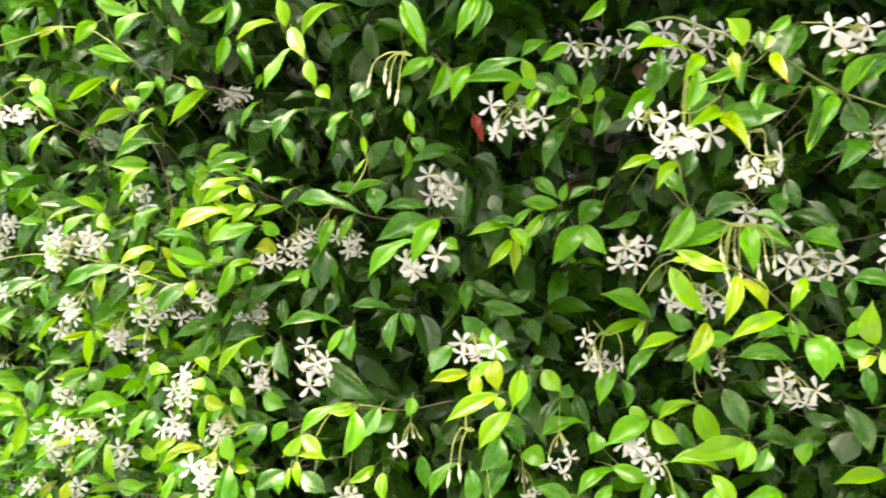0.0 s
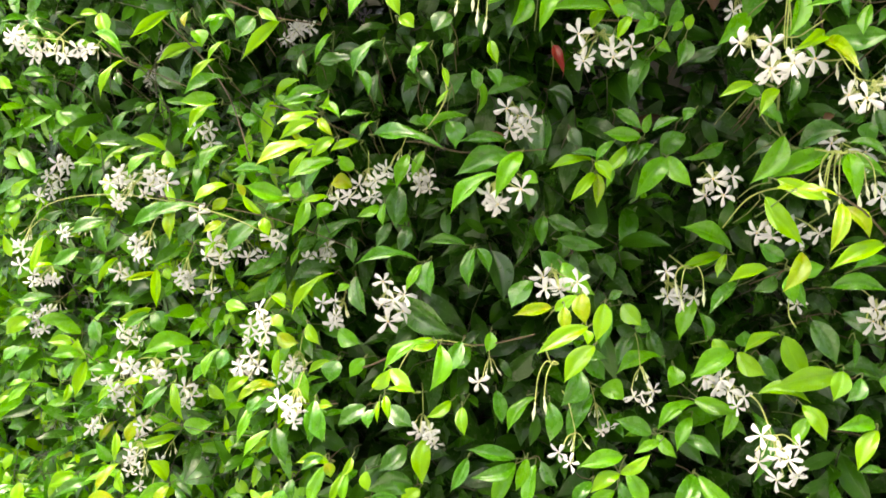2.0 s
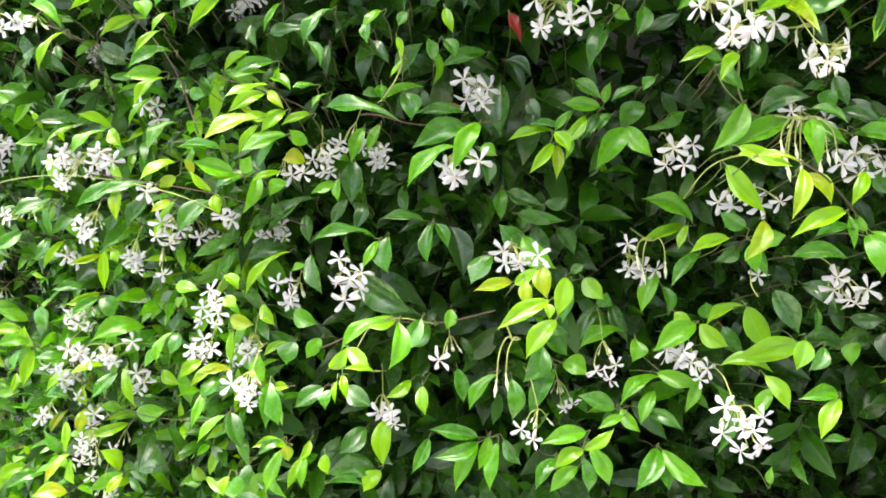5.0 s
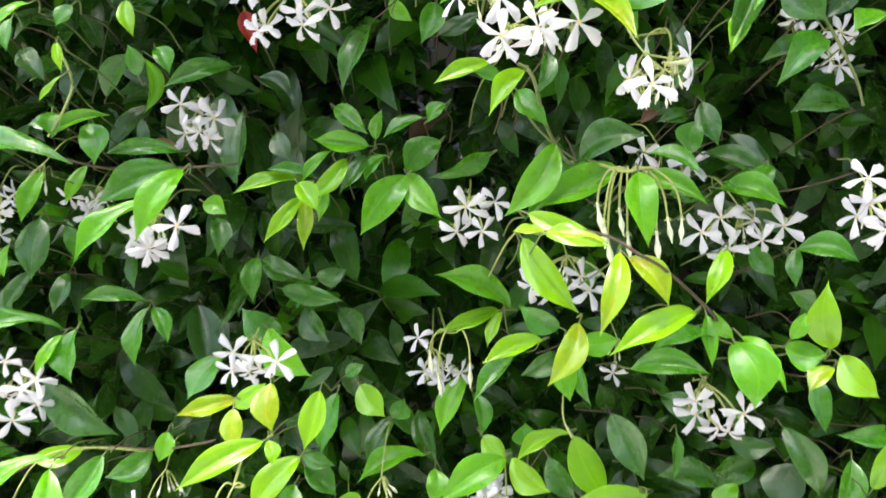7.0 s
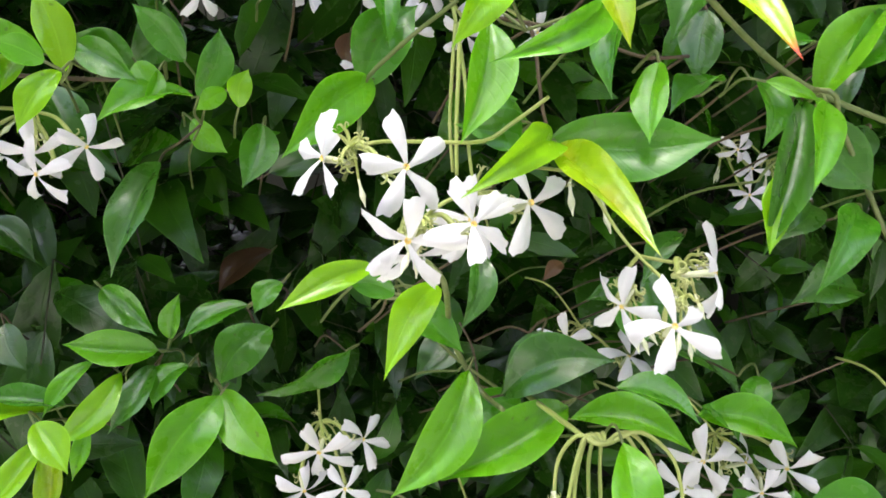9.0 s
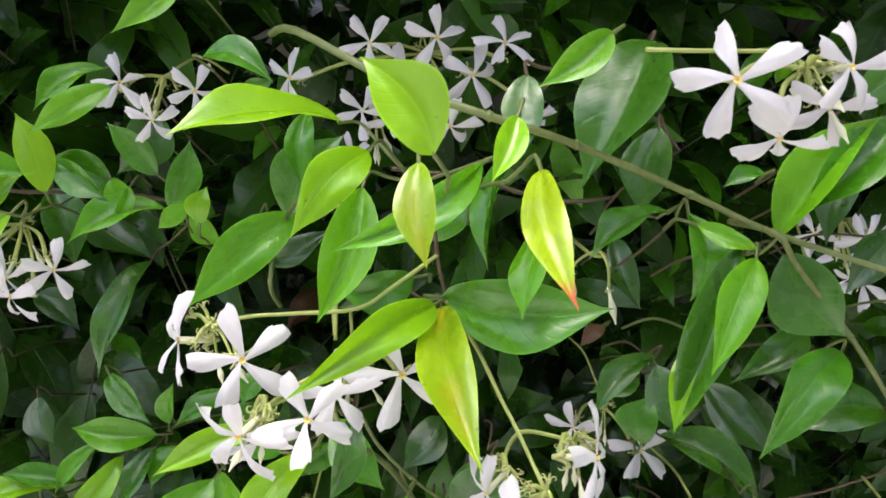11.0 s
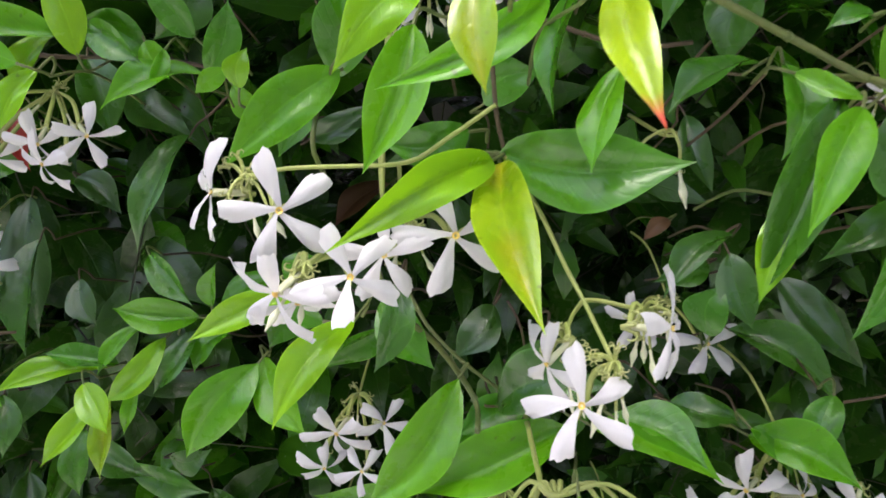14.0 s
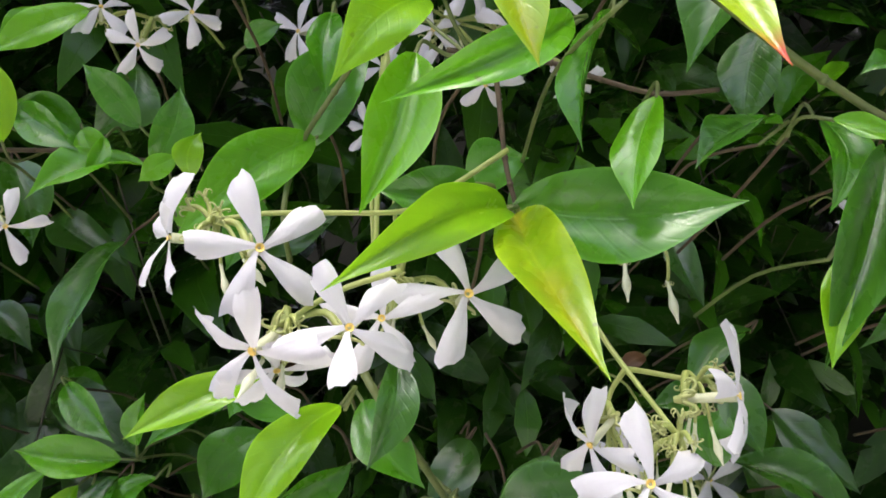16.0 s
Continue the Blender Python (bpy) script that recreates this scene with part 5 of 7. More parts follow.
shoot([
    (-328.9, 1018.8, 1174.9, -359.5, 1007.5, 1174.3, 17.3, 9, 5),
])
shoot([
    (-491.5, 1121.9, 1320.0, -507.0, 1114.0, 1304.2, 13.8, 1, 2),
    (-481.2, 1121.4, 1320.3, -484.6, 1115.8, 1302.5, 13.8, -4, 2),
])
shoot([
    (-480.2, 1120.6, 1281.1, -499.3, 1112.9, 1274.0, 9.7, 24, 3),
    (-477.6, 1122.1, 1277.7, -498.2, 1111.3, 1256.1, 12.4, 6, 3),
])
shoot([
    (-543.7, 1249.8, 1202.2, -568.6, 1240.2, 1199.8, 17.2, -8, 2),
    (-536.2, 1249.5, 1217.2, -518.4, 1244.5, 1203.9, 15.6, -13, 4),
    (-547.6, 1250.0, 1205.7, -544.5, 1240.7, 1174.6, 12.5, 20, 2),
])
shoot([
    (-562.7, 1244.0, 1166.1, -569.6, 1236.7, 1145.6, 12.4, -1, 4),
])
shoot([
    (-522.8, 1225.2, 1167.7, -539.7, 1215.7, 1147.9, 12.2, 15, 2),
])
shoot([
    (-470.0, 1092.1, 1170.9, -469.1, 1084.9, 1147.5, 14.8, -8, 4),
])
shoot([
    (-231.7, 961.8, 1309.3, -210.9, 956.7, 1321.4, 15.0, -16, 3),
])
shoot([
    (-218.1, 971.5, 1305.5, -199.6, 966.3, 1293.0, 11.7, 1, 4),
])
shoot([
    (-157.5, 890.2, 1326.2, -175.1, 882.4, 1312.0, 10.5, -18, 4),
])
shoot([
    (-140.2, 881.5, 1325.3, -162.9, 871.1, 1305.3, 10.4, 16, 5),
    (-129.4, 878.0, 1321.1, -156.4, 868.5, 1318.5, 11.4, 23, 5),
    (-138.4, 874.8, 1314.1, -153.4, 867.3, 1298.0, 15.4, 17, 2),
])
shoot([
    (-105.5, 868.9, 1335.1, -97.5, 862.2, 1312.2, 14.3, 18, 3),
])
shoot([
    (-72.6, 760.7, 1329.2, -73.6, 751.3, 1298.1, 12.2, -27, 2),
    (-72.4, 760.0, 1325.2, -64.4, 752.6, 1300.1, 13.9, -12, 2),
    (-75.6, 788.8, 1320.3, -63.5, 786.1, 1321.0, 7.3, -1, 4),
])
shoot([
    (-147.4, 872.3, 1304.5, -158.6, 861.3, 1272.5, 9.2, 7, 3),
])
shoot([
    (-126.7, 848.7, 1287.8, -146.6, 838.9, 1267.3, 8.9, 20, 3),
    (-121.5, 846.7, 1290.7, -110.7, 838.3, 1262.4, 14.8, -25, 1),
])
shoot([
    (-82.2, 873.7, 1344.7, -100.1, 866.4, 1333.1, 7.2, 1, 4),
    (-73.2, 863.4, 1346.0, -79.1, 857.4, 1327.6, 17.2, -4, 2),
])
shoot([
    (-48.4, 839.3, 1351.7, -58.8, 833.2, 1336.1, 11.7, -27, 3),
])
shoot([
    (2.6, 738.9, 1340.4, -17.8, 732.1, 1342.9, 5.9, 19, 4),
])
shoot([
    (-18.6, 740.4, 1337.7, -15.0, 735.4, 1320.8, 6.7, -23, 4),
    (-22.8, 742.9, 1333.2, -23.3, 738.3, 1318.0, 3.4, 0, 4),
    (-19.3, 767.5, 1325.2, 0.1, 761.8, 1312.2, 14.9, -8, 1),
    (-27.3, 747.2, 1326.4, -30.6, 742.9, 1313.0, 8.5, 8, 2),
])
shoot([
    (23.5, 847.7, 1317.4, 3.3, 839.6, 1304.4, 9.8, -10, 4),
])
shoot([
    (-40.3, 800.4, 1319.1, -60.7, 791.9, 1304.9, 13.8, -10, 1),
])
shoot([
    (-16.2, 883.0, 1271.6, -38.3, 872.9, 1251.4, 18.6, 4, 1),
])
shoot([
    (1.9, 865.3, 1283.0, 0.9, 854.0, 1246.2, 16.1, -7, 4),
])
shoot([
    (-8.1, 879.9, 1238.4, -47.9, 866.3, 1235.9, 20.5, -17, 1),
    (-2.8, 874.1, 1237.6, -16.4, 867.0, 1221.3, 14.3, -9, 4),
])
shoot([
    (-43.9, 855.0, 1231.9, -12.5, 847.9, 1232.4, 7.0, -21, 2),
])
shoot([
    (-73.0, 828.0, 1268.1, -98.7, 819.1, 1268.6, 9.6, 3, 4),
    (-76.7, 836.0, 1263.9, -88.8, 824.8, 1232.1, 11.7, 12, 3),
    (-76.3, 833.7, 1266.7, -71.8, 830.2, 1255.3, 9.7, -6, 5),
    (-77.0, 824.2, 1273.4, -93.7, 817.4, 1263.3, 8.6, -7, 2),
])
shoot([
    (-56.1, 837.3, 1271.0, -64.2, 831.6, 1256.1, 6.8, -23, 4),
])
shoot([
    (-62.7, 836.2, 1257.3, -72.5, 827.9, 1233.9, 7.8, -18, 4),
    (-59.2, 837.6, 1257.0, -61.4, 830.2, 1233.6, 7.8, -7, 3),
])
shoot([
    (-46.1, 850.9, 1256.5, -42.9, 846.4, 1241.3, 9.9, 5, 4),
])
shoot([
    (-193.3, 987.3, 1211.2, -177.6, 982.4, 1198.9, 11.9, 15, 4),
    (-183.4, 993.2, 1204.3, -203.7, 985.2, 1194.6, 14.3, -6, 3),
])
shoot([
    (-112.6, 831.7, 1243.2, -106.9, 827.6, 1229.8, 16.5, 16, 2),
    (-120.1, 833.8, 1242.4, -123.4, 829.2, 1228.9, 8.8, 6, 4),
])
shoot([
    (-106.1, 844.1, 1249.5, -104.7, 838.8, 1232.3, 9.9, -3, 1),
])
shoot([
    (-40.6, 806.1, 1530.4, 17.0, 788.9, 1518.4, 17.1, -14, 2),
])
shoot([
    (19.0, 802.3, 1540.9, 24.6, 796.0, 1519.2, 15.6, 2, 2),
])
shoot([
    (2.3, 801.4, 1535.3, 34.4, 791.5, 1544.0, 7.5, -7, 3),
])
shoot([
    (20.2, 764.2, 1558.3, 11.2, 759.8, 1544.4, 3.5, 5, 4),
])
shoot([
    (15.4, 769.9, 1575.5, 19.8, 765.5, 1560.0, 5.3, 7, 4),
])
shoot([
    (63.5, 813.5, 1528.6, 26.4, 803.7, 1525.5, 8.9, -24, 2),
])
shoot([
    (64.5, 809.0, 1518.5, 25.2, 797.4, 1498.9, 18.3, -27, 2),
])
shoot([
    (57.8, 785.9, 1499.2, 22.7, 773.1, 1467.6, 13.8, 18, 3),
])
shoot([
    (-4.6, 864.4, 1525.5, -14.4, 857.5, 1502.0, 8.4, -13, 3),
])
shoot([
    (-14.4, 827.6, 1518.1, -22.7, 819.4, 1489.6, 11.1, -14, 3),
])
shoot([
    (92.9, 831.5, 1552.9, 92.5, 819.7, 1510.1, 19.2, 27, 1),
])
shoot([
    (104.7, 908.8, 1594.6, 117.3, 897.6, 1556.6, 16.0, -1, 0),
])
shoot([
    (132.1, 798.9, 1511.8, 95.9, 789.6, 1503.8, 10.0, 18, 4),
])
shoot([
    (130.6, 798.1, 1502.9, 111.9, 790.3, 1479.3, 9.4, -1, 4),
    (132.8, 797.7, 1502.2, 132.3, 790.2, 1475.4, 8.7, 7, 5),
])
shoot([
    (76.5, 813.2, 1501.3, 89.3, 808.8, 1494.7, 10.9, 14, 3),
])
shoot([
    (11.7, 849.4, 1563.5, 31.7, 839.9, 1587.4, 15.7, 5, 1),
])
shoot([
    (40.4, 815.7, 1569.0, 35.9, 810.9, 1584.9, 9.7, -11, 2),
])
shoot([
    (82.0, 858.0, 1583.5, 44.4, 847.7, 1568.8, 11.8, -26, 2),
])
shoot([
    (5.1, 762.2, 1592.2, -8.5, 757.0, 1577.8, 10.3, 20, 3),
])
shoot([
    (49.9, 765.1, 1595.2, 55.7, 759.7, 1575.9, 8.1, -1, 4),
])
shoot([
    (-5.5, 767.9, 1586.4, -5.2, 763.4, 1569.3, 8.1, 12, 2),
])
shoot([
    (-4.3, 832.3, 1431.5, -55.3, 818.1, 1427.4, 11.2, 21, 2),
    (-1.5, 823.7, 1429.4, -13.4, 816.5, 1407.3, 8.5, 11, 3),
    (6.3, 822.8, 1432.8, 7.1, 814.4, 1404.3, 17.5, 23, 2),
])
shoot([
    (32.5, 856.9, 1446.4, -2.5, 847.6, 1447.3, 9.0, -5, 2),
    (40.7, 836.9, 1443.8, 36.6, 827.4, 1411.1, 11.4, 16, 2),
    (42.2, 840.5, 1443.6, 52.2, 833.9, 1423.8, 10.1, -3, 2),
])
shoot([
    (-23.2, 852.2, 1400.8, 25.5, 835.2, 1372.6, 26.6, 42, 1),
])
shoot([
    (7.8, 786.8, 1371.1, -24.9, 775.4, 1348.8, 11.4, 21, 3),
    (18.6, 758.3, 1372.4, 12.3, 748.4, 1340.3, 13.6, -22, 3),
])
shoot([
    (33.4, 786.6, 1372.6, 15.3, 777.6, 1347.5, 13.3, -20, 2),
])
shoot([
    (54.9, 824.0, 1376.9, 51.7, 819.3, 1361.4, 10.5, -15, 3),
])
shoot([
    (-28.0, 743.3, 1341.9, -14.9, 737.8, 1357.6, 9.9, 26, 4),
])
shoot([
    (-15.8, 746.3, 1355.5, 0.4, 740.1, 1342.7, 11.1, -3, 4),
])
shoot([
    (99.9, 786.9, 1400.0, 71.1, 779.2, 1393.5, 11.0, 7, 5),
    (106.3, 747.3, 1402.6, 107.7, 741.8, 1384.4, 10.1, -11, 5),
    (101.5, 775.5, 1398.6, 117.6, 769.4, 1411.3, 10.1, -6, 4),
])
shoot([
    (120.5, 764.2, 1411.9, 122.7, 757.5, 1389.6, 13.4, 0, 5),
])
shoot([
    (122.0, 736.8, 1389.8, 86.0, 725.9, 1370.8, 12.0, -8, 4),
])
shoot([
    (132.3, 783.5, 1372.4, 109.4, 773.6, 1345.1, 15.1, 4, 4),
])
shoot([
    (140.6, 796.4, 1403.4, 133.5, 787.9, 1374.6, 13.7, 4, 4),
    (147.6, 818.4, 1399.0, 140.1, 809.2, 1368.0, 15.0, 22, 2),
])
shoot([
    (158.8, 829.2, 1401.6, 173.2, 822.3, 1385.3, 15.3, 10, 4),
])
shoot([
    (109.8, 818.8, 1433.3, 135.1, 808.0, 1409.3, 18.2, 24, 3),
])
shoot([
    (86.3, 814.1, 1419.0, 70.2, 806.7, 1397.3, 18.6, 19, 2),
])
shoot([
    (195.5, 854.3, 1357.4, 157.1, 844.2, 1344.0, 15.3, 27, 3),
])
shoot([
    (143.8, 836.7, 1333.8, 162.5, 830.0, 1325.3, 16.9, 9, 3),
])
shoot([
    (125.2, 815.9, 1350.5, 110.1, 806.9, 1323.1, 18.7, -18, 2),
])
shoot([
    (109.3, 870.8, 1453.4, 147.5, 858.6, 1446.8, 12.1, 20, 2),
])
shoot([
    (123.4, 874.5, 1442.5, 138.4, 866.6, 1421.4, 15.9, 26, 1),
])
shoot([
    (250.9, 761.5, 1432.9, 220.6, 753.9, 1422.4, 12.8, 22, 4),
])
shoot([
    (236.6, 834.4, 1442.9, 200.3, 825.2, 1429.8, 10.1, 3, 4),
    (242.1, 824.8, 1445.0, 199.5, 813.8, 1463.2, 15.9, 1, 3),
])
shoot([
    (218.3, 837.6, 1406.1, 203.5, 828.0, 1374.3, 13.6, 11, 3),
])
shoot([
    (222.5, 844.0, 1395.7, 226.0, 836.5, 1371.1, 10.3, -16, 2),
])
shoot([
    (306.1, 701.8, 1450.2, 267.4, 692.1, 1433.0, 13.7, 18, 4),
    (316.4, 719.6, 1448.2, 316.9, 713.1, 1426.0, 8.0, -12, 3),
])
shoot([
    (290.9, 750.1, 1420.9, 324.7, 738.4, 1419.8, 12.5, 4, 2),
])
shoot([
    (334.9, 728.5, 1438.2, 351.7, 718.7, 1414.2, 13.6, -24, 3),
])
shoot([
    (355.3, 730.2, 1433.2, 372.0, 724.1, 1431.0, 13.2, 19, 3),
])
shoot([
    (371.6, 717.4, 1425.6, 359.0, 713.6, 1415.3, 9.1, 27, 5),
    (380.1, 729.0, 1429.5, 393.8, 721.3, 1411.7, 15.4, 16, 4),
])
shoot([
    (374.0, 725.2, 1433.1, 369.0, 717.1, 1463.3, 14.7, -23, 4),
])
shoot([
    (378.9, 750.2, 1416.6, 379.9, 742.7, 1391.8, 11.5, -5, 2),
])
shoot([
    (406.0, 750.5, 1364.2, 410.1, 743.1, 1390.2, 10.4, -19, 4),
])
shoot([
    (409.5, 778.0, 1371.9, 398.2, 770.6, 1346.9, 14.7, -11, 2),
])
shoot([
    (409.3, 793.1, 1335.5, 368.5, 784.2, 1328.7, 13.9, 15, 4),
])
shoot([
    (391.3, 804.1, 1363.6, 380.2, 797.1, 1340.4, 22.6, 20, 0),
])
shoot([
    (376.7, 821.1, 1360.2, 341.7, 812.8, 1348.8, 16.0, -25, 1),
])
shoot([
    (350.7, 805.4, 1352.0, 315.6, 797.7, 1358.7, 15.5, 6, 1),
])
shoot([
    (302.4, 763.3, 1358.7, 251.0, 751.2, 1349.6, 17.0, -25, 4),
    (292.5, 729.3, 1365.2, 284.1, 723.4, 1345.8, 13.1, 12, 4),
])
shoot([
    (305.8, 731.6, 1360.5, 293.1, 726.3, 1344.9, 11.0, -9, 2),
])
shoot([
    (354.8, 790.3, 1357.0, 348.3, 785.3, 1340.3, 12.5, 21, 3),
])
shoot([
    (285.8, 769.4, 1396.4, 299.5, 758.7, 1366.3, 16.6, 26, 1),
])
shoot([
    (226.2, 814.4, 1376.6, 238.6, 808.6, 1364.0, 12.4, 0, 4),
])
shoot([
    (239.4, 792.1, 1369.5, 258.5, 783.9, 1354.1, 14.3, 27, 4),
    (236.0, 790.3, 1369.9, 202.6, 780.6, 1350.5, 17.3, -10, 3),
])
shoot([
    (248.3, 769.1, 1342.6, 281.7, 757.6, 1339.0, 13.0, -23, 4),
])
shoot([
    (213.5, 816.6, 1329.6, 244.9, 805.8, 1322.0, 13.0, 5, 3),
])
shoot([
    (324.0, 789.1, 1382.5, 320.5, 782.6, 1360.4, 7.5, -26, 2),
])
shoot([
    (219.4, 695.9, 1552.0, 196.4, 690.0, 1541.8, 7.0, -16, 4),
])
shoot([
    (232.5, 688.5, 1547.3, 217.8, 676.5, 1527.0, 8.6, -5, 4),
])
shoot([
    (234.5, 730.0, 1547.2, 247.6, 721.8, 1529.9, 11.5, 6, 2),
])
shoot([
    (241.7, 689.1, 1555.6, 237.0, 685.1, 1537.0, 7.2, -19, 1),
])
shoot([
    (280.6, 695.7, 1508.1, 282.5, 686.8, 1476.7, 14.5, -10, 3),
])
shoot([
    (322.8, 711.9, 1476.3, 311.3, 705.4, 1453.5, 9.4, 22, 4),
])
shoot([
    (322.3, 685.7, 1574.7, 312.8, 680.0, 1553.0, 8.4, 3, 4),
])
shoot([
    (394.8, 714.2, 1578.4, 376.4, 709.9, 1569.6, 12.8, 24, 3),
])
shoot([
    (367.1, 744.7, 1477.3, 392.1, 735.4, 1471.1, 13.6, 0, 2),
])
shoot([
    (235.3, 694.4, 1490.6, 266.1, 684.2, 1477.1, 10.4, 20, 4),
])
shoot([
    (238.1, 667.3, 1481.8, 261.9, 659.7, 1477.2, 7.3, -20, 5),
    (238.3, 669.3, 1482.9, 225.7, 666.2, 1482.4, 4.8, 10, 5),
])
shoot([
    (268.4, 675.3, 1474.9, 258.8, 667.3, 1443.2, 9.8, 10, 5),
    (275.6, 693.0, 1473.2, 290.4, 686.0, 1453.6, 11.2, 0, 5),
])
shoot([
    (363.5, 709.2, 1567.4, 337.5, 696.4, 1543.3, 13.6, -14, 2),
])
shoot([
    (397.0, 753.8, 1544.3, 362.7, 743.6, 1540.5, 15.5, 2, 1),
])
shoot([
    (340.7, 801.5, 1528.0, 372.2, 788.6, 1506.6, 14.6, -7, 1),
])
shoot([
    (362.5, 730.1, 1571.7, 339.2, 720.8, 1558.0, 9.7, 5, 1),
])
shoot([
    (357.5, 754.4, 1517.6, 351.8, 747.5, 1501.2, 10.5, 7, 2),
])
shoot([
    (333.6, 750.6, 1508.9, 343.3, 745.0, 1497.4, 14.0, -24, 2),
])
shoot([
    (291.6, 723.3, 1518.6, 313.4, 715.7, 1508.3, 14.2, -27, 2),
])
shoot([
    (324.2, 740.1, 1563.0, 304.8, 730.9, 1547.2, 8.4, 18, 1),
])
shoot([
    (319.9, 791.0, 1505.7, 342.1, 784.5, 1502.0, 11.9, -13, 1),
])
shoot([
    (321.8, 698.7, 1601.9, 319.6, 690.8, 1581.1, 10.4, -14, 2),
])
shoot([
    (319.3, 707.1, 1602.6, 298.0, 698.8, 1590.8, 9.0, 27, 2),
])
shoot([
    (374.5, 724.6, 1619.1, 361.8, 714.4, 1594.2, 13.1, 10, 0),
])
shoot([
    (393.1, 739.0, 1598.1, 374.0, 730.1, 1580.9, 11.5, -10, 0),
])
shoot([
    (77.0, 856.5, 1568.1, 86.8, 841.3, 1513.1, 22.7, 8, 0),
])
shoot([
    (121.3, 848.1, 1608.5, 150.2, 840.6, 1590.3, 16.5, -10, 0),
])
shoot([
    (337.8, 792.9, 1553.9, 344.1, 786.1, 1530.4, 13.4, 5, 1),
])
shoot([
    (365.4, 829.1, 1542.2, 388.3, 819.2, 1516.0, 16.9, 0, 0),
])
shoot([
    (333.7, 802.6, 1549.7, 314.6, 796.6, 1543.8, 10.3, 0, 1),
])
shoot([
    (263.1, 802.9, 1534.6, 249.7, 796.1, 1517.2, 14.0, 10, 0),
])
shoot([
    (271.8, 747.9, 1515.1, 252.8, 741.3, 1507.5, 11.3, 0, 2),
])
shoot([
    (324.8, 803.0, 1598.2, 332.9, 795.9, 1572.6, 10.3, 5, 0),
])
shoot([
    (97.9, 852.3, 1575.8, 118.3, 846.8, 1561.5, 12.5, 0, 0),
])
shoot([
    (253.1, 736.9, 1524.2, 229.1, 733.1, 1490.8, 15.1, -14, 3),
])
shoot([
    (281.4, 733.4, 1513.0, 243.1, 732.2, 1494.6, 16.2, 2, 3),
    (291.5, 756.7, 1506.3, 323.4, 738.0, 1497.1, 13.3, -7, 3),
])
shoot([
    (333.9, 753.3, 1505.9, 359.3, 737.9, 1496.4, 13.7, 5, 3),
])
shoot([
    (263.6, 738.8, 1516.5, 291.5, 721.4, 1526.2, 16.0, 7, 1),
])
shoot([
    (276.8, 740.3, 1534.8, 262.7, 738.5, 1516.5, 9.6, -24, 1),
])
shoot([
    (184.5, 795.7, 1514.7, 161.1, 791.6, 1483.3, 17.5, -27, 3),
    (185.4, 799.5, 1516.2, 202.6, 788.0, 1492.5, 14.1, 18, 3),
])
shoot([
    (202.3, 818.1, 1536.1, 183.5, 816.0, 1515.8, 16.9, -13, 2),
])
shoot([
    (165.0, 795.7, 1530.0, 136.2, 793.8, 1532.8, 11.9, -14, 3),
])
shoot([
    (147.2, 798.8, 1550.5, 165.1, 788.6, 1534.8, 10.2, 27, 2),
])
shoot([
    (168.4, 797.5, 1533.6, 171.9, 791.2, 1548.5, 7.0, -1, 3),
])
shoot([
    (193.6, 792.7, 1544.2, 172.2, 791.6, 1533.3, 9.6, 18, 2),
])
shoot([
    (204.6, 790.8, 1551.4, 195.4, 789.8, 1541.3, 8.6, -1, 2),
])
shoot([
    (145.3, 795.4, 1527.1, 130.8, 793.2, 1510.2, 6.8, 7, 3),
])
shoot([
    (153.9, 794.5, 1523.2, 133.6, 791.8, 1501.6, 10.0, -19, 4),
])
shoot([
    (130.1, 784.2, 1509.6, 140.8, 777.2, 1495.0, 11.1, 7, 4),
])
shoot([
    (174.7, 796.0, 1525.1, 163.4, 794.3, 1511.2, 10.6, 20, 2),
])


# ---- flower clusters ----
cluster([
    (221.5, 668.0, 1570.8, 0.32, -0.95, -0.01, 22.6, 24),
    (205.7, 678.0, 1573.9, -0.88, -0.46, 0.04, 20.5, 80),
], True, (211.9, 680.0, 1576.9), [(261.3, 690.0, 1592.0), (251.5, 688.0, 1585.0), (243.5, 686.0, 1580.1), (230.1, 684.0, 1579.2), (219.6, 682.0, 1578.6)])
cluster([
    (221.3, 666.0, 1555.6, -0.40, -0.80, -0.42, 22.8, -62),
    (235.0, 666.0, 1558.9, 0.12, -0.98, 0.13, 21.3, -97),
    (223.8, 673.0, 1553.0, 0.25, -0.62, -0.74, 18.5, 15),
], True, (225.4, 673.0, 1560.3), [(242.4, 677.5, 1568.7), (234.2, 676.0, 1565.9), (229.4, 674.5, 1563.3)])
cluster([
    (253.6, 683.0, 1565.6, 0.13, -0.99, 0.09, 25.0, 36),
    (239.3, 683.0, 1561.5, -0.16, -0.99, 0.04, 20.1, 93),
], True, (242.3, 690.0, 1568.1), [(239.1, 694.5, 1615.4), (241.3, 693.0, 1597.0), (241.3, 691.5, 1582.3)])
cluster([
    (276.8, 661.0, 1537.2, -0.16, -0.95, 0.27, 21.6, 28),
], True, (283.6, 669.0, 1543.0), [(263.2, 692.0, 1581.7), (270.2, 689.0, 1571.1), (275.6, 685.0, 1559.7), (279.0, 681.0, 1553.2)])
cluster([
    (295.2, 675.0, 1548.9, 0.90, -0.42, 0.06, 23.1, 90),
], True, (291.0, 682.0, 1551.2), [(279.0, 681.0, 1553.2), (282.9, 683.5, 1552.8)])
cluster([
    (271.6, 675.0, 1541.6, -0.66, -0.50, -0.56, 19.1, 100),
], True, (275.3, 682.0, 1544.9), [(279.0, 681.0, 1553.2), (277.1, 683.5, 1549.7)])
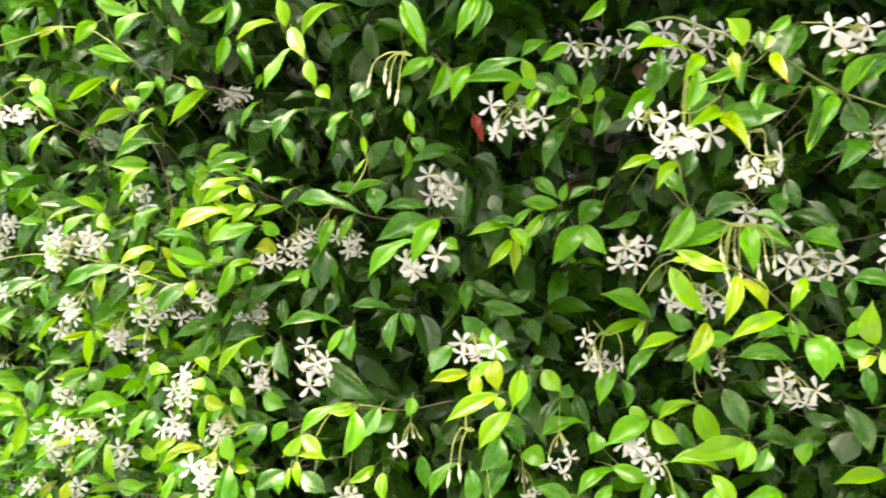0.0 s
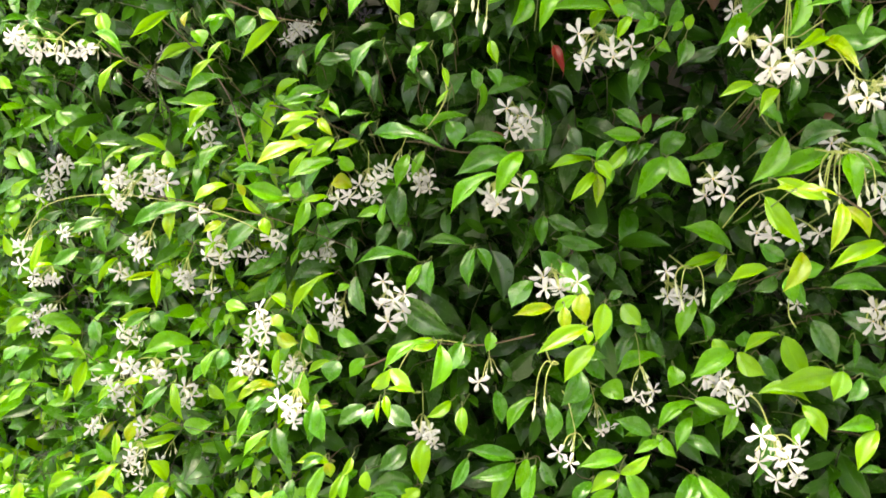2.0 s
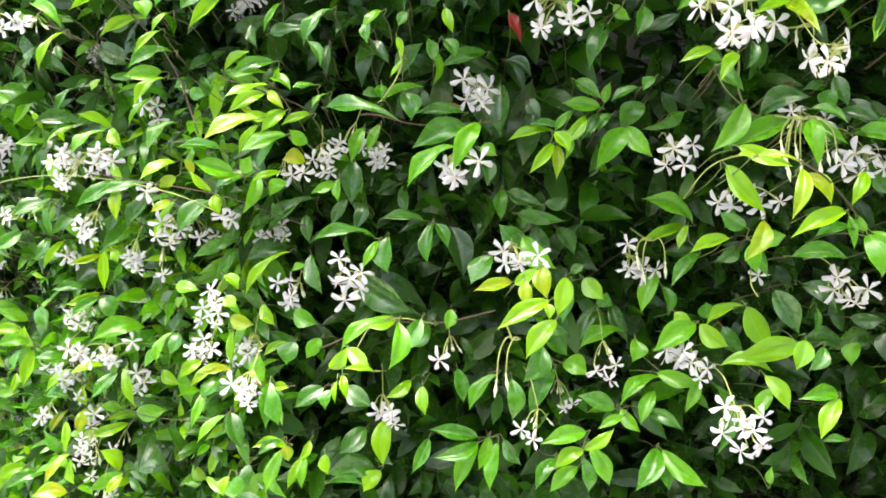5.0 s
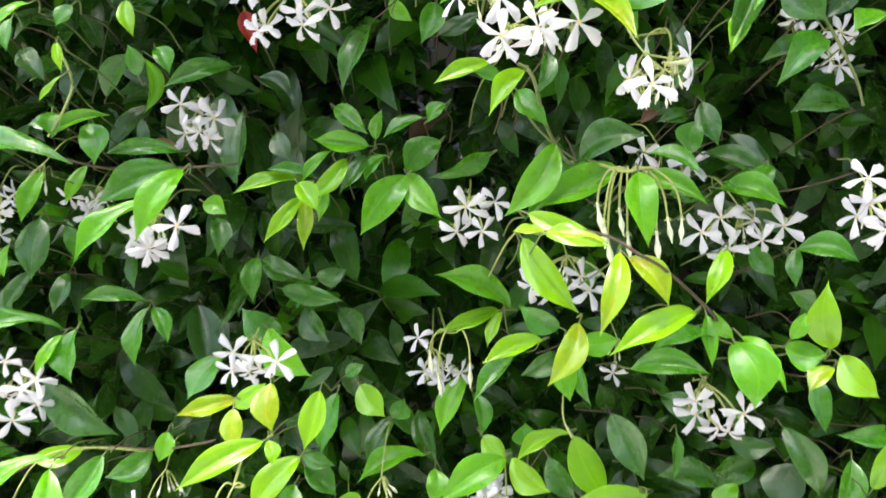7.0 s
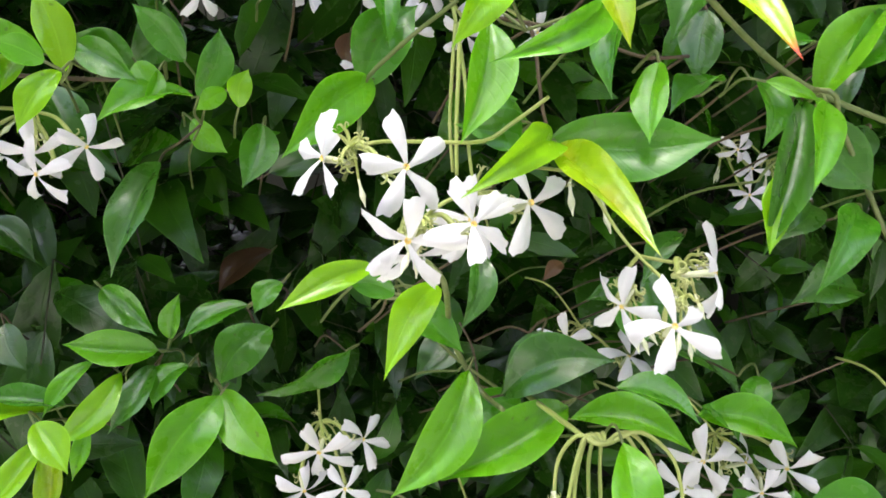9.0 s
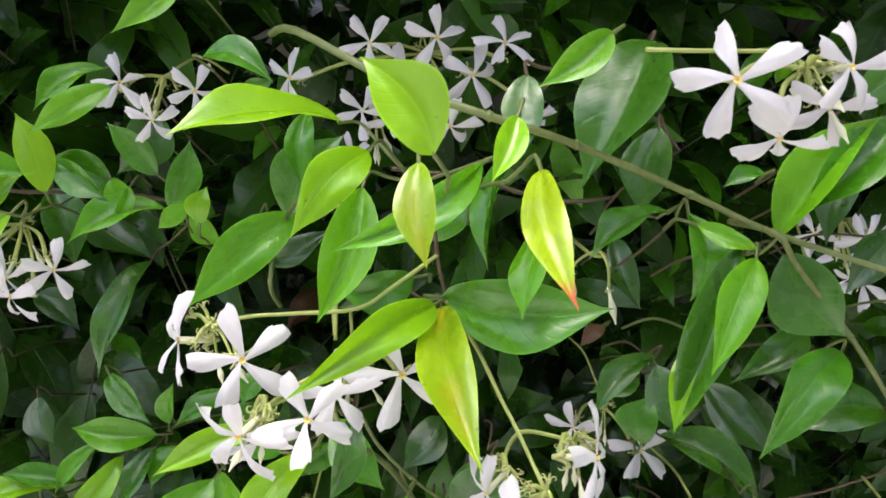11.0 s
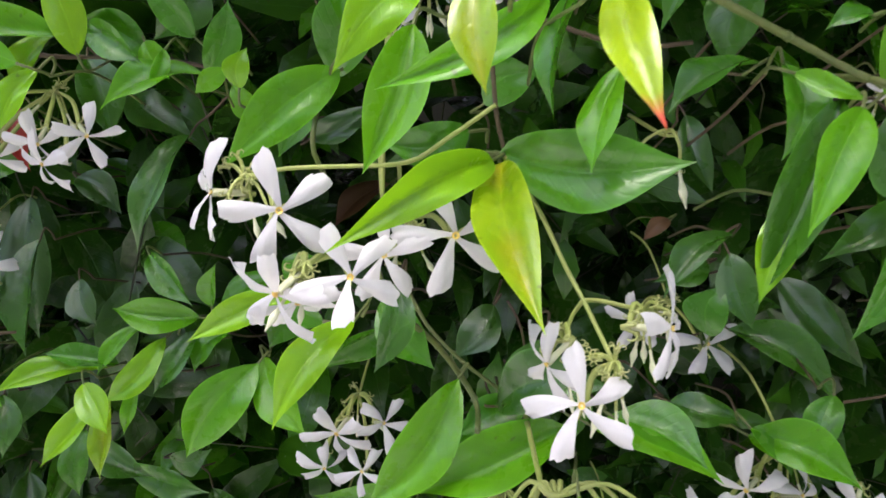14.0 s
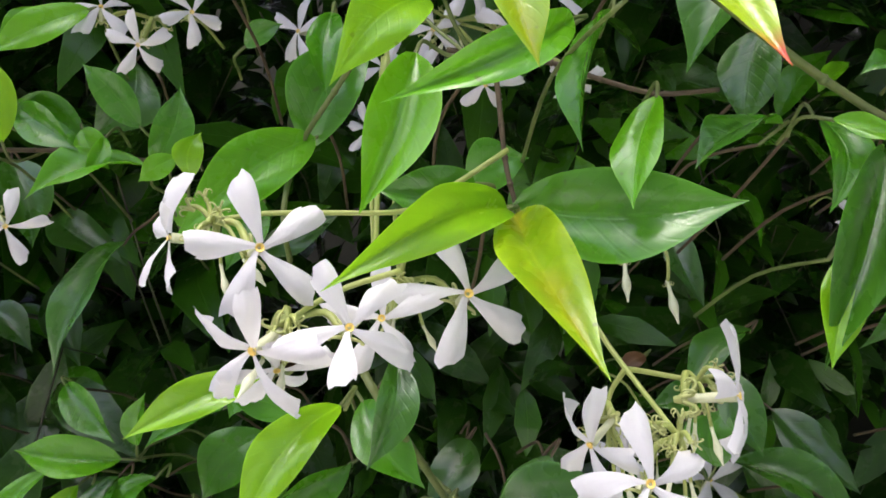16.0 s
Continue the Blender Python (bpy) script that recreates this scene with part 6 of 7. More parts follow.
cluster([
    (311.2, 805.0, 1529.4, -0.20, -0.97, 0.13, 22.9, 100),
    (334.5, 805.0, 1522.4, -0.03, -0.99, 0.15, 25.0, 20),
], True)
cluster([
    (168.3, 745.0, 1642.9, 0.35, -0.93, -0.15, 19.1, 30),
    (191.8, 745.0, 1639.7, 0.39, -0.91, -0.14, 17.5, 60),
    (179.5, 745.0, 1631.1, 0.26, -0.80, -0.54, 17.5, 90),
], True)
cluster([
    (251.6, 780.0, 1652.0, -0.19, -0.97, -0.16, 23.5, 30),
    (273.7, 780.0, 1651.3, 0.23, -0.96, -0.16, 25.0, 70),
    (266.3, 780.0, 1634.2, 0.01, -0.73, -0.68, 21.5, 10),
    (213.0, 780.0, 1650.8, -0.37, -0.92, -0.14, 21.5, 80),
    (293.2, 780.0, 1638.2, 0.45, -0.80, -0.40, 17.5, 20),
    (262.0, 774.0, 1663.0, 0.05, -0.95, 0.20, 22.0, 15),
    (240.0, 777.0, 1661.0, -0.35, -0.90, 0.10, 21.0, 48),
    (284.0, 775.0, 1661.0, 0.40, -0.88, 0.15, 22.5, 33),
    (247.0, 781.0, 1638.0, -0.30, -0.80, -0.45, 20.0, 62),
], True)
cluster([
    (316.1, 648.3, 1624.1, -0.25, -0.96, -0.13, 24.7, 30),
    (339.0, 652.0, 1627.3, 0.38, -0.92, -0.10, 19.5, 80),
    (337.3, 657.6, 1620.7, 0.12, -0.91, -0.40, 18.0, 0),
    (326.7, 655.6, 1614.2, -0.19, -0.62, -0.76, 18.0, 0),
], True, (333.9, 660.3, 1628.5), [(303.6, 666.3, 1633.8), (312.8, 664.8, 1633.2), (323.1, 663.3, 1632.8), (330.8, 661.8, 1632.1)])
cluster([
    (214.5, 775.0, 1497.7, -0.10, -0.98, 0.15, 25.0, 40),
    (228.8, 775.0, 1500.5, 0.31, -0.92, 0.24, 19.8, 60),
    (210.0, 775.0, 1485.5, -0.31, -0.94, -0.16, 19.8, 10),
    (222.4, 775.0, 1485.9, 0.10, -0.98, -0.16, 18.0, 50),
], True)
cluster([
    (402.2, 831.3, 1608.0, -0.53, -0.83, -0.16, 19.4, 10),
    (409.6, 834.7, 1600.0, -0.19, -0.92, -0.35, 18.0, 50),
    (407.6, 831.2, 1588.3, -0.11, -0.99, -0.10, 18.0, 20),
], True)
cluster([
    (111.9, 745.0, 1595.7, -0.32, -0.95, 0.05, 22.8, 70),
    (116.2, 745.0, 1577.0, -0.39, -0.82, -0.43, 17.9, 20),
    (135.7, 745.0, 1585.5, 0.05, -0.90, -0.44, 20.8, 20),
    (149.2, 745.0, 1587.8, 0.38, -0.92, -0.10, 20.8, 60),
    (117.7, 755.6, 1581.8, 0.55, -0.80, -0.25, 20.3, 15),
    (136.8, 750.0, 1579.9, -0.29, -0.83, -0.47, 22.3, 29),
], True)
cluster([
    (63.4, 814.6, 1553.7, -0.35, -0.92, 0.16, 21.3, 60),
    (66.0, 810.6, 1538.1, -0.30, -0.90, -0.31, 22.6, 20),
    (82.0, 812.3, 1546.0, 0.45, -0.88, -0.14, 25.7, 45),
    (75.5, 808.7, 1537.9, 0.20, -0.80, -0.56, 18.0, 0),
    (73.0, 820.7, 1549.6, 0.32, -0.83, -0.46, 19.7, 50),
    (78.7, 816.5, 1535.8, -0.61, -0.77, 0.20, 20.0, 9),
], True)
cluster([
    (58.1, 779.4, 1476.3, 0.16, -0.92, -0.36, 22.6, 30),
    (74.6, 766.2, 1487.1, 0.38, -0.92, 0.09, 24.1, 50),
    (51.1, 775.1, 1483.1, -0.15, -0.99, -0.02, 19.5, 90),
    (56.6, 779.3, 1475.5, 0.42, -0.89, -0.16, 19.7, 71),
    (55.8, 780.8, 1479.1, 0.41, -0.91, -0.02, 21.0, 67),
], True)
cluster([
    (332.5, 745.0, 1491.9, -0.33, -0.94, -0.04, 23.9, 20),
    (321.9, 745.0, 1484.7, -0.62, -0.78, -0.03, 22.1, 60),
    (362.2, 745.0, 1488.1, -0.27, -0.96, -0.03, 23.9, 50),
    (351.1, 745.0, 1481.5, -0.31, -0.78, -0.55, 19.5, 10),
    (337.7, 753.3, 1477.7, -0.37, -0.77, 0.52, 22.1, 51),
    (348.0, 749.9, 1490.5, 0.30, -0.86, 0.42, 21.1, 15),
], True)
cluster([
    (372.2, 690.0, 1505.7, -0.65, -0.75, 0.16, 20.3, 40),
    (379.1, 690.0, 1484.1, -0.47, -0.88, -0.03, 20.3, 20),
    (374.5, 690.0, 1495.5, -0.74, -0.67, -0.05, 17.5, 90),
    (371.8, 694.4, 1490.6, -0.55, -0.72, 0.44, 19.4, 40),
    (383.9, 697.4, 1484.5, 0.15, -0.85, -0.51, 20.5, 56),
], True)
cluster([
    (247.4, 779.1, 1458.9, -0.36, -0.93, 0.03, 22.5, 60),
    (271.7, 772.5, 1463.4, -0.18, -0.98, 0.02, 19.4, 10),
    (283.4, 749.6, 1458.7, 0.03, -1.00, 0.03, 18.4, 30),
    (256.5, 776.3, 1456.7, 0.59, -0.74, -0.33, 22.0, 35),
    (275.1, 773.0, 1456.6, -0.18, -0.98, 0.07, 20.3, 1),
], True)
cluster([
    (191.0, 816.4, 1428.5, -0.59, -0.76, 0.27, 17.5, 20),
    (205.2, 828.7, 1410.2, -0.13, -0.90, -0.42, 20.4, 50),
    (214.7, 829.3, 1408.6, 0.38, -0.90, -0.21, 18.8, 90),
    (205.1, 832.1, 1405.0, 0.56, -0.81, -0.17, 19.3, 39),
    (195.2, 834.7, 1408.2, -0.37, -0.74, 0.57, 21.8, 33),
], True)
cluster([
    (94.2, 803.7, 1422.0, -0.05, -0.94, 0.33, 23.8, 50),
    (119.1, 791.4, 1419.1, 0.38, -0.89, 0.23, 23.7, 30),
    (105.6, 787.3, 1413.9, 0.18, -0.96, -0.23, 18.7, 70),
    (95.4, 798.9, 1414.0, -0.28, -0.95, -0.15, 19.1, 6),
    (109.4, 801.1, 1414.3, 0.58, -0.74, -0.34, 20.7, 1),
], True)
cluster([
    (-22.7, 820.0, 1400.3, 0.39, -0.88, 0.26, 25.0, 40),
    (-27.1, 820.0, 1383.6, 0.18, -0.97, -0.19, 24.6, 10),
    (-14.7, 820.0, 1404.9, 0.66, -0.67, 0.34, 21.5, 80),
    (-31.9, 820.0, 1415.4, -0.05, -0.91, 0.41, 18.5, 60),
    (-15.8, 827.4, 1391.7, 0.61, -0.76, 0.24, 22.1, 11),
    (-32.8, 823.7, 1396.7, 0.24, -0.90, -0.36, 21.8, 6),
], True)
cluster([
    (319.2, 744.1, 1406.8, -0.30, -0.94, 0.15, 21.3, 50),
    (348.9, 758.6, 1397.7, -0.35, -0.92, 0.16, 23.6, 100),
    (343.3, 767.5, 1387.9, -0.30, -0.85, -0.44, 18.0, 30),
    (337.3, 767.2, 1390.7, 0.28, -0.81, -0.52, 21.5, 38),
    (326.4, 761.2, 1397.2, 0.37, -0.88, 0.30, 22.4, 27),
], True)
cluster([
    (309.0, 871.0, 1403.3, -0.21, -0.97, -0.12, 18.7, 20),
], True)
cluster([
    (225.8, 836.7, 1344.7, -0.18, -0.86, 0.47, 22.3, 50),
    (236.2, 838.3, 1338.8, 0.16, -0.96, 0.25, 19.2, 10),
    (235.5, 843.3, 1341.1, 0.38, -0.93, -0.04, 20.4, 60),
    (237.6, 847.3, 1336.4, -0.48, -0.82, 0.32, 19.8, 21),
], True)
cluster([
    (421.7, 815.8, 1597.8, -0.19, -0.96, -0.22, 21.4, 60),
    (417.9, 819.7, 1583.1, -0.33, -0.71, -0.62, 18.0, 0),
    (426.6, 822.7, 1597.6, 0.07, -0.98, -0.20, 20.9, 37),
    (425.9, 823.1, 1580.9, -0.23, -0.89, 0.40, 22.2, 38),
], True)
cluster([
    (228.5, 695.4, 1327.9, -0.28, -0.91, 0.30, 21.5, 50),
    (227.0, 703.6, 1307.9, -0.51, -0.84, 0.20, 21.5, 20),
    (244.3, 690.8, 1313.8, -0.20, -0.96, 0.20, 21.5, 70),
    (251.9, 689.0, 1323.3, 0.13, -0.95, 0.27, 18.2, 30),
    (240.2, 696.8, 1295.2, -0.42, -0.90, -0.13, 21.5, 0),
    (249.3, 690.6, 1301.4, 0.01, -1.00, -0.03, 21.2, 60),
    (253.0, 695.5, 1302.4, 0.01, -1.00, 0.03, 15.9, 44),
    (238.5, 691.0, 1313.9, -0.53, -0.77, 0.35, 17.6, 32),
    (240.8, 696.3, 1319.0, 0.04, -0.99, 0.14, 16.3, 38),
], False)
cluster([
    (223.5, 780.8, 1352.9, -0.46, -0.82, 0.35, 21.5, 30),
    (231.5, 783.9, 1341.8, -0.26, -0.96, 0.14, 21.5, 60),
    (244.6, 781.7, 1337.4, 0.08, -0.99, 0.13, 20.3, 10),
    (237.6, 785.8, 1329.0, -0.25, -0.88, -0.39, 17.0, 0),
], False)
cluster([
    (162.1, 794.6, 1334.3, -0.72, -0.68, 0.12, 19.4, 20),
    (180.3, 795.3, 1338.9, 0.06, -0.97, 0.25, 21.5, 50),
    (174.7, 793.3, 1326.3, -0.17, -0.91, -0.39, 18.1, 80),
], False)
cluster([
    (150.5, 879.6, 1290.1, -0.35, -0.92, -0.17, 18.4, 0),
    (158.9, 881.8, 1293.3, 0.22, -0.96, 0.17, 20.4, 40),
], False)
cluster([
    (104.6, 761.0, 1298.6, -0.21, -0.96, 0.21, 21.5, 70),
    (114.4, 755.7, 1289.9, -0.10, -0.94, -0.33, 17.1, 10),
], False)
cluster([
    (46.7, 800.6, 1340.7, 0.00, -0.99, 0.14, 21.5, 40),
], False)
cluster([
    (-39.5, 824.7, 1497.0, 0.24, -0.96, 0.16, 21.5, 60),
    (-44.1, 826.3, 1482.5, 0.12, -0.94, -0.30, 20.3, 30),
    (-64.0, 828.4, 1481.5, -0.20, -0.96, -0.17, 21.5, 10),
    (-40.4, 831.9, 1482.7, -0.48, -0.81, 0.32, 16.2, 33),
    (-37.8, 825.6, 1498.8, 0.13, -0.79, 0.59, 19.2, 30),
    (-55.1, 830.4, 1494.0, -0.15, -0.96, 0.23, 18.2, 0),
], False)
cluster([
    (-22.5, 884.6, 1508.8, -0.25, -0.96, 0.14, 20.5, 70),
    (-9.2, 873.4, 1495.8, 0.19, -0.93, -0.32, 21.5, 40),
    (0.5, 873.9, 1493.5, 0.41, -0.89, -0.19, 18.3, 0),
    (-7.6, 884.3, 1501.5, -0.29, -0.95, -0.10, 18.6, 22),
    (-10.5, 883.6, 1498.4, 0.05, -0.97, 0.25, 16.9, 8),
    (0.2, 874.2, 1506.5, -0.38, -0.84, -0.38, 16.2, 60),
], False)
cluster([
    (-289.3, 939.5, 1503.1, 0.49, -0.87, -0.07, 21.5, 50),
    (-306.1, 947.2, 1499.2, 0.04, -1.00, -0.07, 21.5, 20),
    (-289.7, 928.3, 1478.4, 0.32, -0.76, -0.57, 20.6, 0),
    (-242.2, 900.5, 1495.2, 0.56, -0.82, -0.07, 21.5, 60),
    (-259.0, 917.0, 1505.6, 0.23, -0.93, 0.27, 20.3, 30),
    (-267.4, 929.5, 1487.7, -0.43, -0.84, -0.32, 18.3, 68),
], False)
cluster([
    (-427.4, 1056.0, 1516.4, 0.45, -0.89, -0.08, 20.9, 20),
    (-414.1, 1060.8, 1512.1, 0.64, -0.76, -0.07, 21.5, 60),
    (-447.0, 1064.4, 1490.4, 0.22, -0.93, -0.28, 21.1, 10),
    (-416.2, 1059.1, 1499.7, 0.68, -0.63, -0.38, 19.2, 40),
    (-433.8, 1068.0, 1493.5, -0.49, -0.79, 0.37, 16.6, 31),
    (-430.4, 1060.6, 1501.9, -0.24, -0.86, 0.45, 18.2, 51),
], False)
cluster([
    (-485.2, 1161.9, 1567.5, 0.45, -0.88, -0.11, 21.3, 50),
    (-505.3, 1156.2, 1576.7, 0.25, -0.96, 0.12, 19.8, 20),
    (-482.7, 1164.1, 1555.6, 0.62, -0.71, -0.33, 18.6, 0),
    (-481.5, 1167.9, 1570.5, -0.46, -0.73, 0.51, 18.0, 34),
    (-504.8, 1168.3, 1573.2, -0.19, -0.98, -0.03, 17.1, 5),
    (-483.8, 1165.0, 1574.4, -0.19, -0.83, 0.53, 15.7, 33),
], False)
cluster([
    (-255.3, 871.1, 1439.0, 0.37, -0.93, -0.00, 21.5, 30),
    (-244.0, 871.6, 1429.4, 0.56, -0.80, -0.23, 21.5, 60),
    (-262.8, 873.3, 1446.2, 0.03, -0.98, 0.22, 17.3, 0),
    (-242.6, 872.2, 1434.4, 0.38, -0.89, -0.23, 15.6, 29),
    (-253.8, 877.0, 1445.2, 0.13, -0.99, -0.04, 17.0, 45),
    (-257.8, 876.8, 1429.8, -0.32, -0.91, -0.27, 16.1, 33),
], False)
cluster([
    (-198.3, 910.2, 1445.3, -0.06, -1.00, -0.01, 20.2, 20),
    (-196.9, 923.2, 1430.0, 0.28, -0.93, -0.24, 21.5, 50),
    (-167.2, 920.5, 1430.5, 0.37, -0.92, -0.12, 21.5, 30),
    (-152.5, 924.0, 1432.8, 0.57, -0.82, 0.00, 20.5, 60),
    (-183.2, 912.1, 1437.9, 0.28, -0.95, 0.12, 18.2, 10),
    (-180.3, 925.6, 1444.2, -0.41, -0.89, 0.21, 17.8, 56),
], False)
cluster([
    (-103.7, 915.1, 1431.5, 0.18, -0.95, -0.24, 21.3, 40),
    (-115.0, 920.0, 1431.3, -0.15, -0.96, -0.22, 19.4, 0),
    (-91.0, 916.0, 1432.7, 0.49, -0.84, -0.22, 16.3, 20),
    (-94.0, 923.0, 1443.6, 0.33, -0.91, -0.26, 18.5, 50),
    (-114.2, 923.5, 1434.7, -0.51, -0.86, -0.01, 16.9, 45),
    (-97.6, 920.8, 1434.3, -0.32, -0.82, 0.48, 18.6, 19),
], False)
cluster([
    (-221.3, 903.0, 1409.4, 0.32, -0.93, 0.16, 21.5, 50),
    (-226.2, 897.9, 1413.5, -0.02, -0.99, 0.14, 19.9, 20),
    (-218.3, 909.9, 1401.5, 0.51, -0.80, -0.30, 19.2, 80),
    (-227.9, 911.4, 1417.0, 0.07, -0.98, 0.17, 18.5, 35),
    (-216.5, 904.4, 1415.3, 0.17, -0.96, -0.24, 18.1, 27),
    (-219.4, 905.0, 1410.6, -0.07, -1.00, -0.01, 18.5, 14),
], False)
cluster([
    (-377.4, 949.5, 1402.7, 0.45, -0.89, -0.09, 21.5, 30),
    (-366.0, 954.4, 1405.5, 0.64, -0.75, 0.15, 21.5, 60),
    (-382.9, 943.7, 1410.8, 0.12, -0.96, 0.25, 18.9, 0),
    (-388.9, 955.7, 1402.5, -0.07, -0.80, 0.60, 18.9, 69),
    (-372.1, 946.7, 1405.5, 0.00, -1.00, -0.10, 16.5, 22),
    (-368.3, 949.8, 1405.5, 0.26, -0.96, 0.11, 16.1, 61),
], False)
cluster([
    (-395.9, 1169.0, 1405.7, 0.39, -0.92, 0.03, 21.5, 10),
    (-468.6, 1245.1, 1366.2, 0.42, -0.91, 0.06, 21.5, 40),
    (-451.8, 1232.8, 1365.8, 0.70, -0.71, 0.05, 18.4, 0),
    (-452.4, 1218.4, 1377.4, -0.46, -0.77, 0.44, 15.7, 53),
    (-441.8, 1216.6, 1372.4, -0.17, -0.93, -0.33, 18.0, 51),
    (-447.3, 1219.8, 1376.1, 0.31, -0.95, 0.10, 18.4, 33),
], False)
cluster([
    (-135.3, 829.8, 1392.2, 0.23, -0.88, 0.41, 21.5, 50),
    (-139.8, 821.5, 1376.8, 0.14, -0.99, 0.08, 21.5, 20),
    (-120.9, 810.0, 1373.6, 0.56, -0.83, -0.03, 21.5, 60),
    (-122.9, 809.7, 1363.8, 0.43, -0.83, -0.35, 17.6, 30),
    (-127.2, 817.9, 1382.0, -0.04, -0.85, 0.52, 18.8, 41),
    (-141.6, 820.7, 1365.6, 0.30, -0.88, -0.38, 18.0, 13),
], False)
cluster([
    (-89.2, 854.7, 1396.4, 0.06, -0.98, 0.17, 21.5, 70),
    (-77.9, 859.9, 1377.3, 0.40, -0.91, 0.08, 21.5, 30),
    (-76.1, 855.3, 1398.3, -0.40, -0.88, -0.25, 17.3, 13),
    (-75.5, 858.3, 1377.9, 0.27, -0.94, -0.22, 15.7, 8),
    (-74.2, 855.6, 1383.9, -0.03, -0.99, -0.11, 15.8, 44),
    (-79.1, 855.0, 1378.0, -0.52, -0.85, 0.11, 17.4, 51),
], False)
cluster([
    (-273.7, 1094.7, 1358.9, 0.07, -0.98, 0.19, 21.5, 40),
    (-249.8, 1060.2, 1350.9, 0.29, -0.92, -0.27, 19.2, 0),
    (-251.4, 1080.9, 1362.1, 0.32, -0.87, -0.37, 16.9, 8),
    (-258.4, 1078.8, 1360.7, 0.07, -0.96, -0.28, 16.4, 13),
    (-260.2, 1084.0, 1358.7, 0.27, -0.83, 0.49, 17.7, 54),
    (-263.5, 1079.5, 1346.3, 0.39, -0.92, -0.11, 17.1, 20),
], False)
cluster([
    (-138.1, 825.1, 1352.8, 0.37, -0.93, -0.01, 21.5, 40),
    (-130.7, 827.3, 1343.5, -0.34, -0.79, 0.51, 18.7, 52),
    (-149.4, 834.1, 1343.1, -0.12, -0.92, 0.38, 19.0, 7),
], False)
cluster([
    (-113.1, 870.3, 1334.7, 0.21, -0.97, 0.13, 21.5, 30),
    (-121.6, 874.8, 1341.2, -0.14, -0.89, 0.44, 17.3, 60),
    (-130.4, 870.7, 1326.2, -0.56, -0.83, -0.03, 18.9, 60),
    (-108.3, 877.1, 1333.4, 0.05, -0.85, 0.52, 16.5, 19),
    (-113.2, 869.4, 1344.1, 0.30, -0.95, -0.04, 16.7, 48),
    (-112.1, 871.1, 1341.1, -0.45, -0.88, -0.15, 19.4, 49),
], False)
cluster([
    (-100.5, 755.4, 1329.4, -0.02, -0.99, 0.16, 21.5, 20),
    (-88.0, 755.5, 1324.7, 0.33, -0.93, 0.17, 21.5, 50),
    (-84.5, 749.3, 1314.5, 0.41, -0.87, -0.27, 16.9, 0),
    (-80.5, 758.1, 1322.6, -0.29, -0.89, -0.36, 16.8, 31),
    (-88.7, 755.0, 1325.7, -0.42, -0.90, 0.16, 19.1, 18),
    (-86.5, 756.2, 1314.4, -0.43, -0.84, 0.33, 17.5, 58),
], False)
cluster([
    (-5.1, 861.8, 1290.6, -0.17, -0.94, 0.30, 21.5, 40),
    (7.4, 850.8, 1294.0, 0.29, -0.91, 0.30, 19.6, 10),
    (9.8, 872.4, 1275.5, 0.29, -0.96, -0.03, 21.5, 70),
    (6.6, 862.4, 1283.6, -0.23, -0.90, 0.38, 17.7, 51),
    (-1.5, 866.2, 1288.0, -0.05, -0.88, 0.47, 18.5, 13),
    (7.1, 860.8, 1284.2, -0.43, -0.72, 0.54, 15.9, 29),
], False)
cluster([
    (-300.9, 973.4, 1347.8, 0.38, -0.92, 0.09, 21.5, 30),
    (-314.8, 986.1, 1354.7, 0.14, -0.94, 0.32, 21.0, 60),
    (-286.3, 965.1, 1346.1, 0.66, -0.74, -0.14, 18.3, 0),
    (-297.6, 976.7, 1357.9, -0.15, -0.96, 0.23, 17.8, 63),
    (-314.1, 981.4, 1361.1, -0.41, -0.91, 0.06, 18.2, 37),
    (-309.4, 971.4, 1347.4, -0.51, -0.83, 0.22, 17.6, 48),
], False)
cluster([
    (-285.4, 942.9, 1326.9, 0.37, -0.92, 0.12, 21.5, 20),
    (-252.0, 926.4, 1327.0, 0.45, -0.86, 0.25, 21.5, 50),
    (-244.6, 921.0, 1319.0, 0.54, -0.81, -0.22, 17.4, 0),
    (-274.3, 935.2, 1319.5, 0.32, -0.95, 0.06, 19.0, 57),
    (-255.1, 928.2, 1319.4, -0.48, -0.84, -0.23, 18.2, 45),
    (-248.9, 934.9, 1318.7, 0.31, -0.79, 0.54, 15.6, 46),
], False)
cluster([
    (-345.9, 1048.1, 1275.1, 0.39, -0.91, 0.16, 21.5, 40),
    (-352.3, 1041.0, 1295.3, 0.14, -0.92, 0.36, 21.2, 0),
    (-325.4, 1043.5, 1264.4, 0.58, -0.81, -0.07, 21.2, 70),
    (-338.7, 1046.1, 1283.6, 0.06, -0.94, 0.32, 16.3, 4),
    (-355.0, 1043.2, 1272.0, 0.28, -0.78, 0.56, 17.4, 61),
    (-331.4, 1043.8, 1288.2, 0.05, -0.90, -0.44, 19.1, 17),
], False)
cluster([
    (-292.3, 977.2, 1233.3, 0.36, -0.91, 0.21, 21.5, 30),
    (-299.3, 978.0, 1224.5, 0.15, -0.98, -0.13, 18.6, 60),
    (-297.6, 979.6, 1215.8, 0.10, -0.98, -0.17, 19.0, 31),
    (-300.7, 978.9, 1228.8, 0.31, -0.94, -0.17, 17.2, 9),
    (-285.6, 976.5, 1218.6, -0.28, -0.95, 0.11, 18.8, 40),
    (-299.7, 980.3, 1238.2, -0.37, -0.75, 0.55, 19.1, 22),
], False)
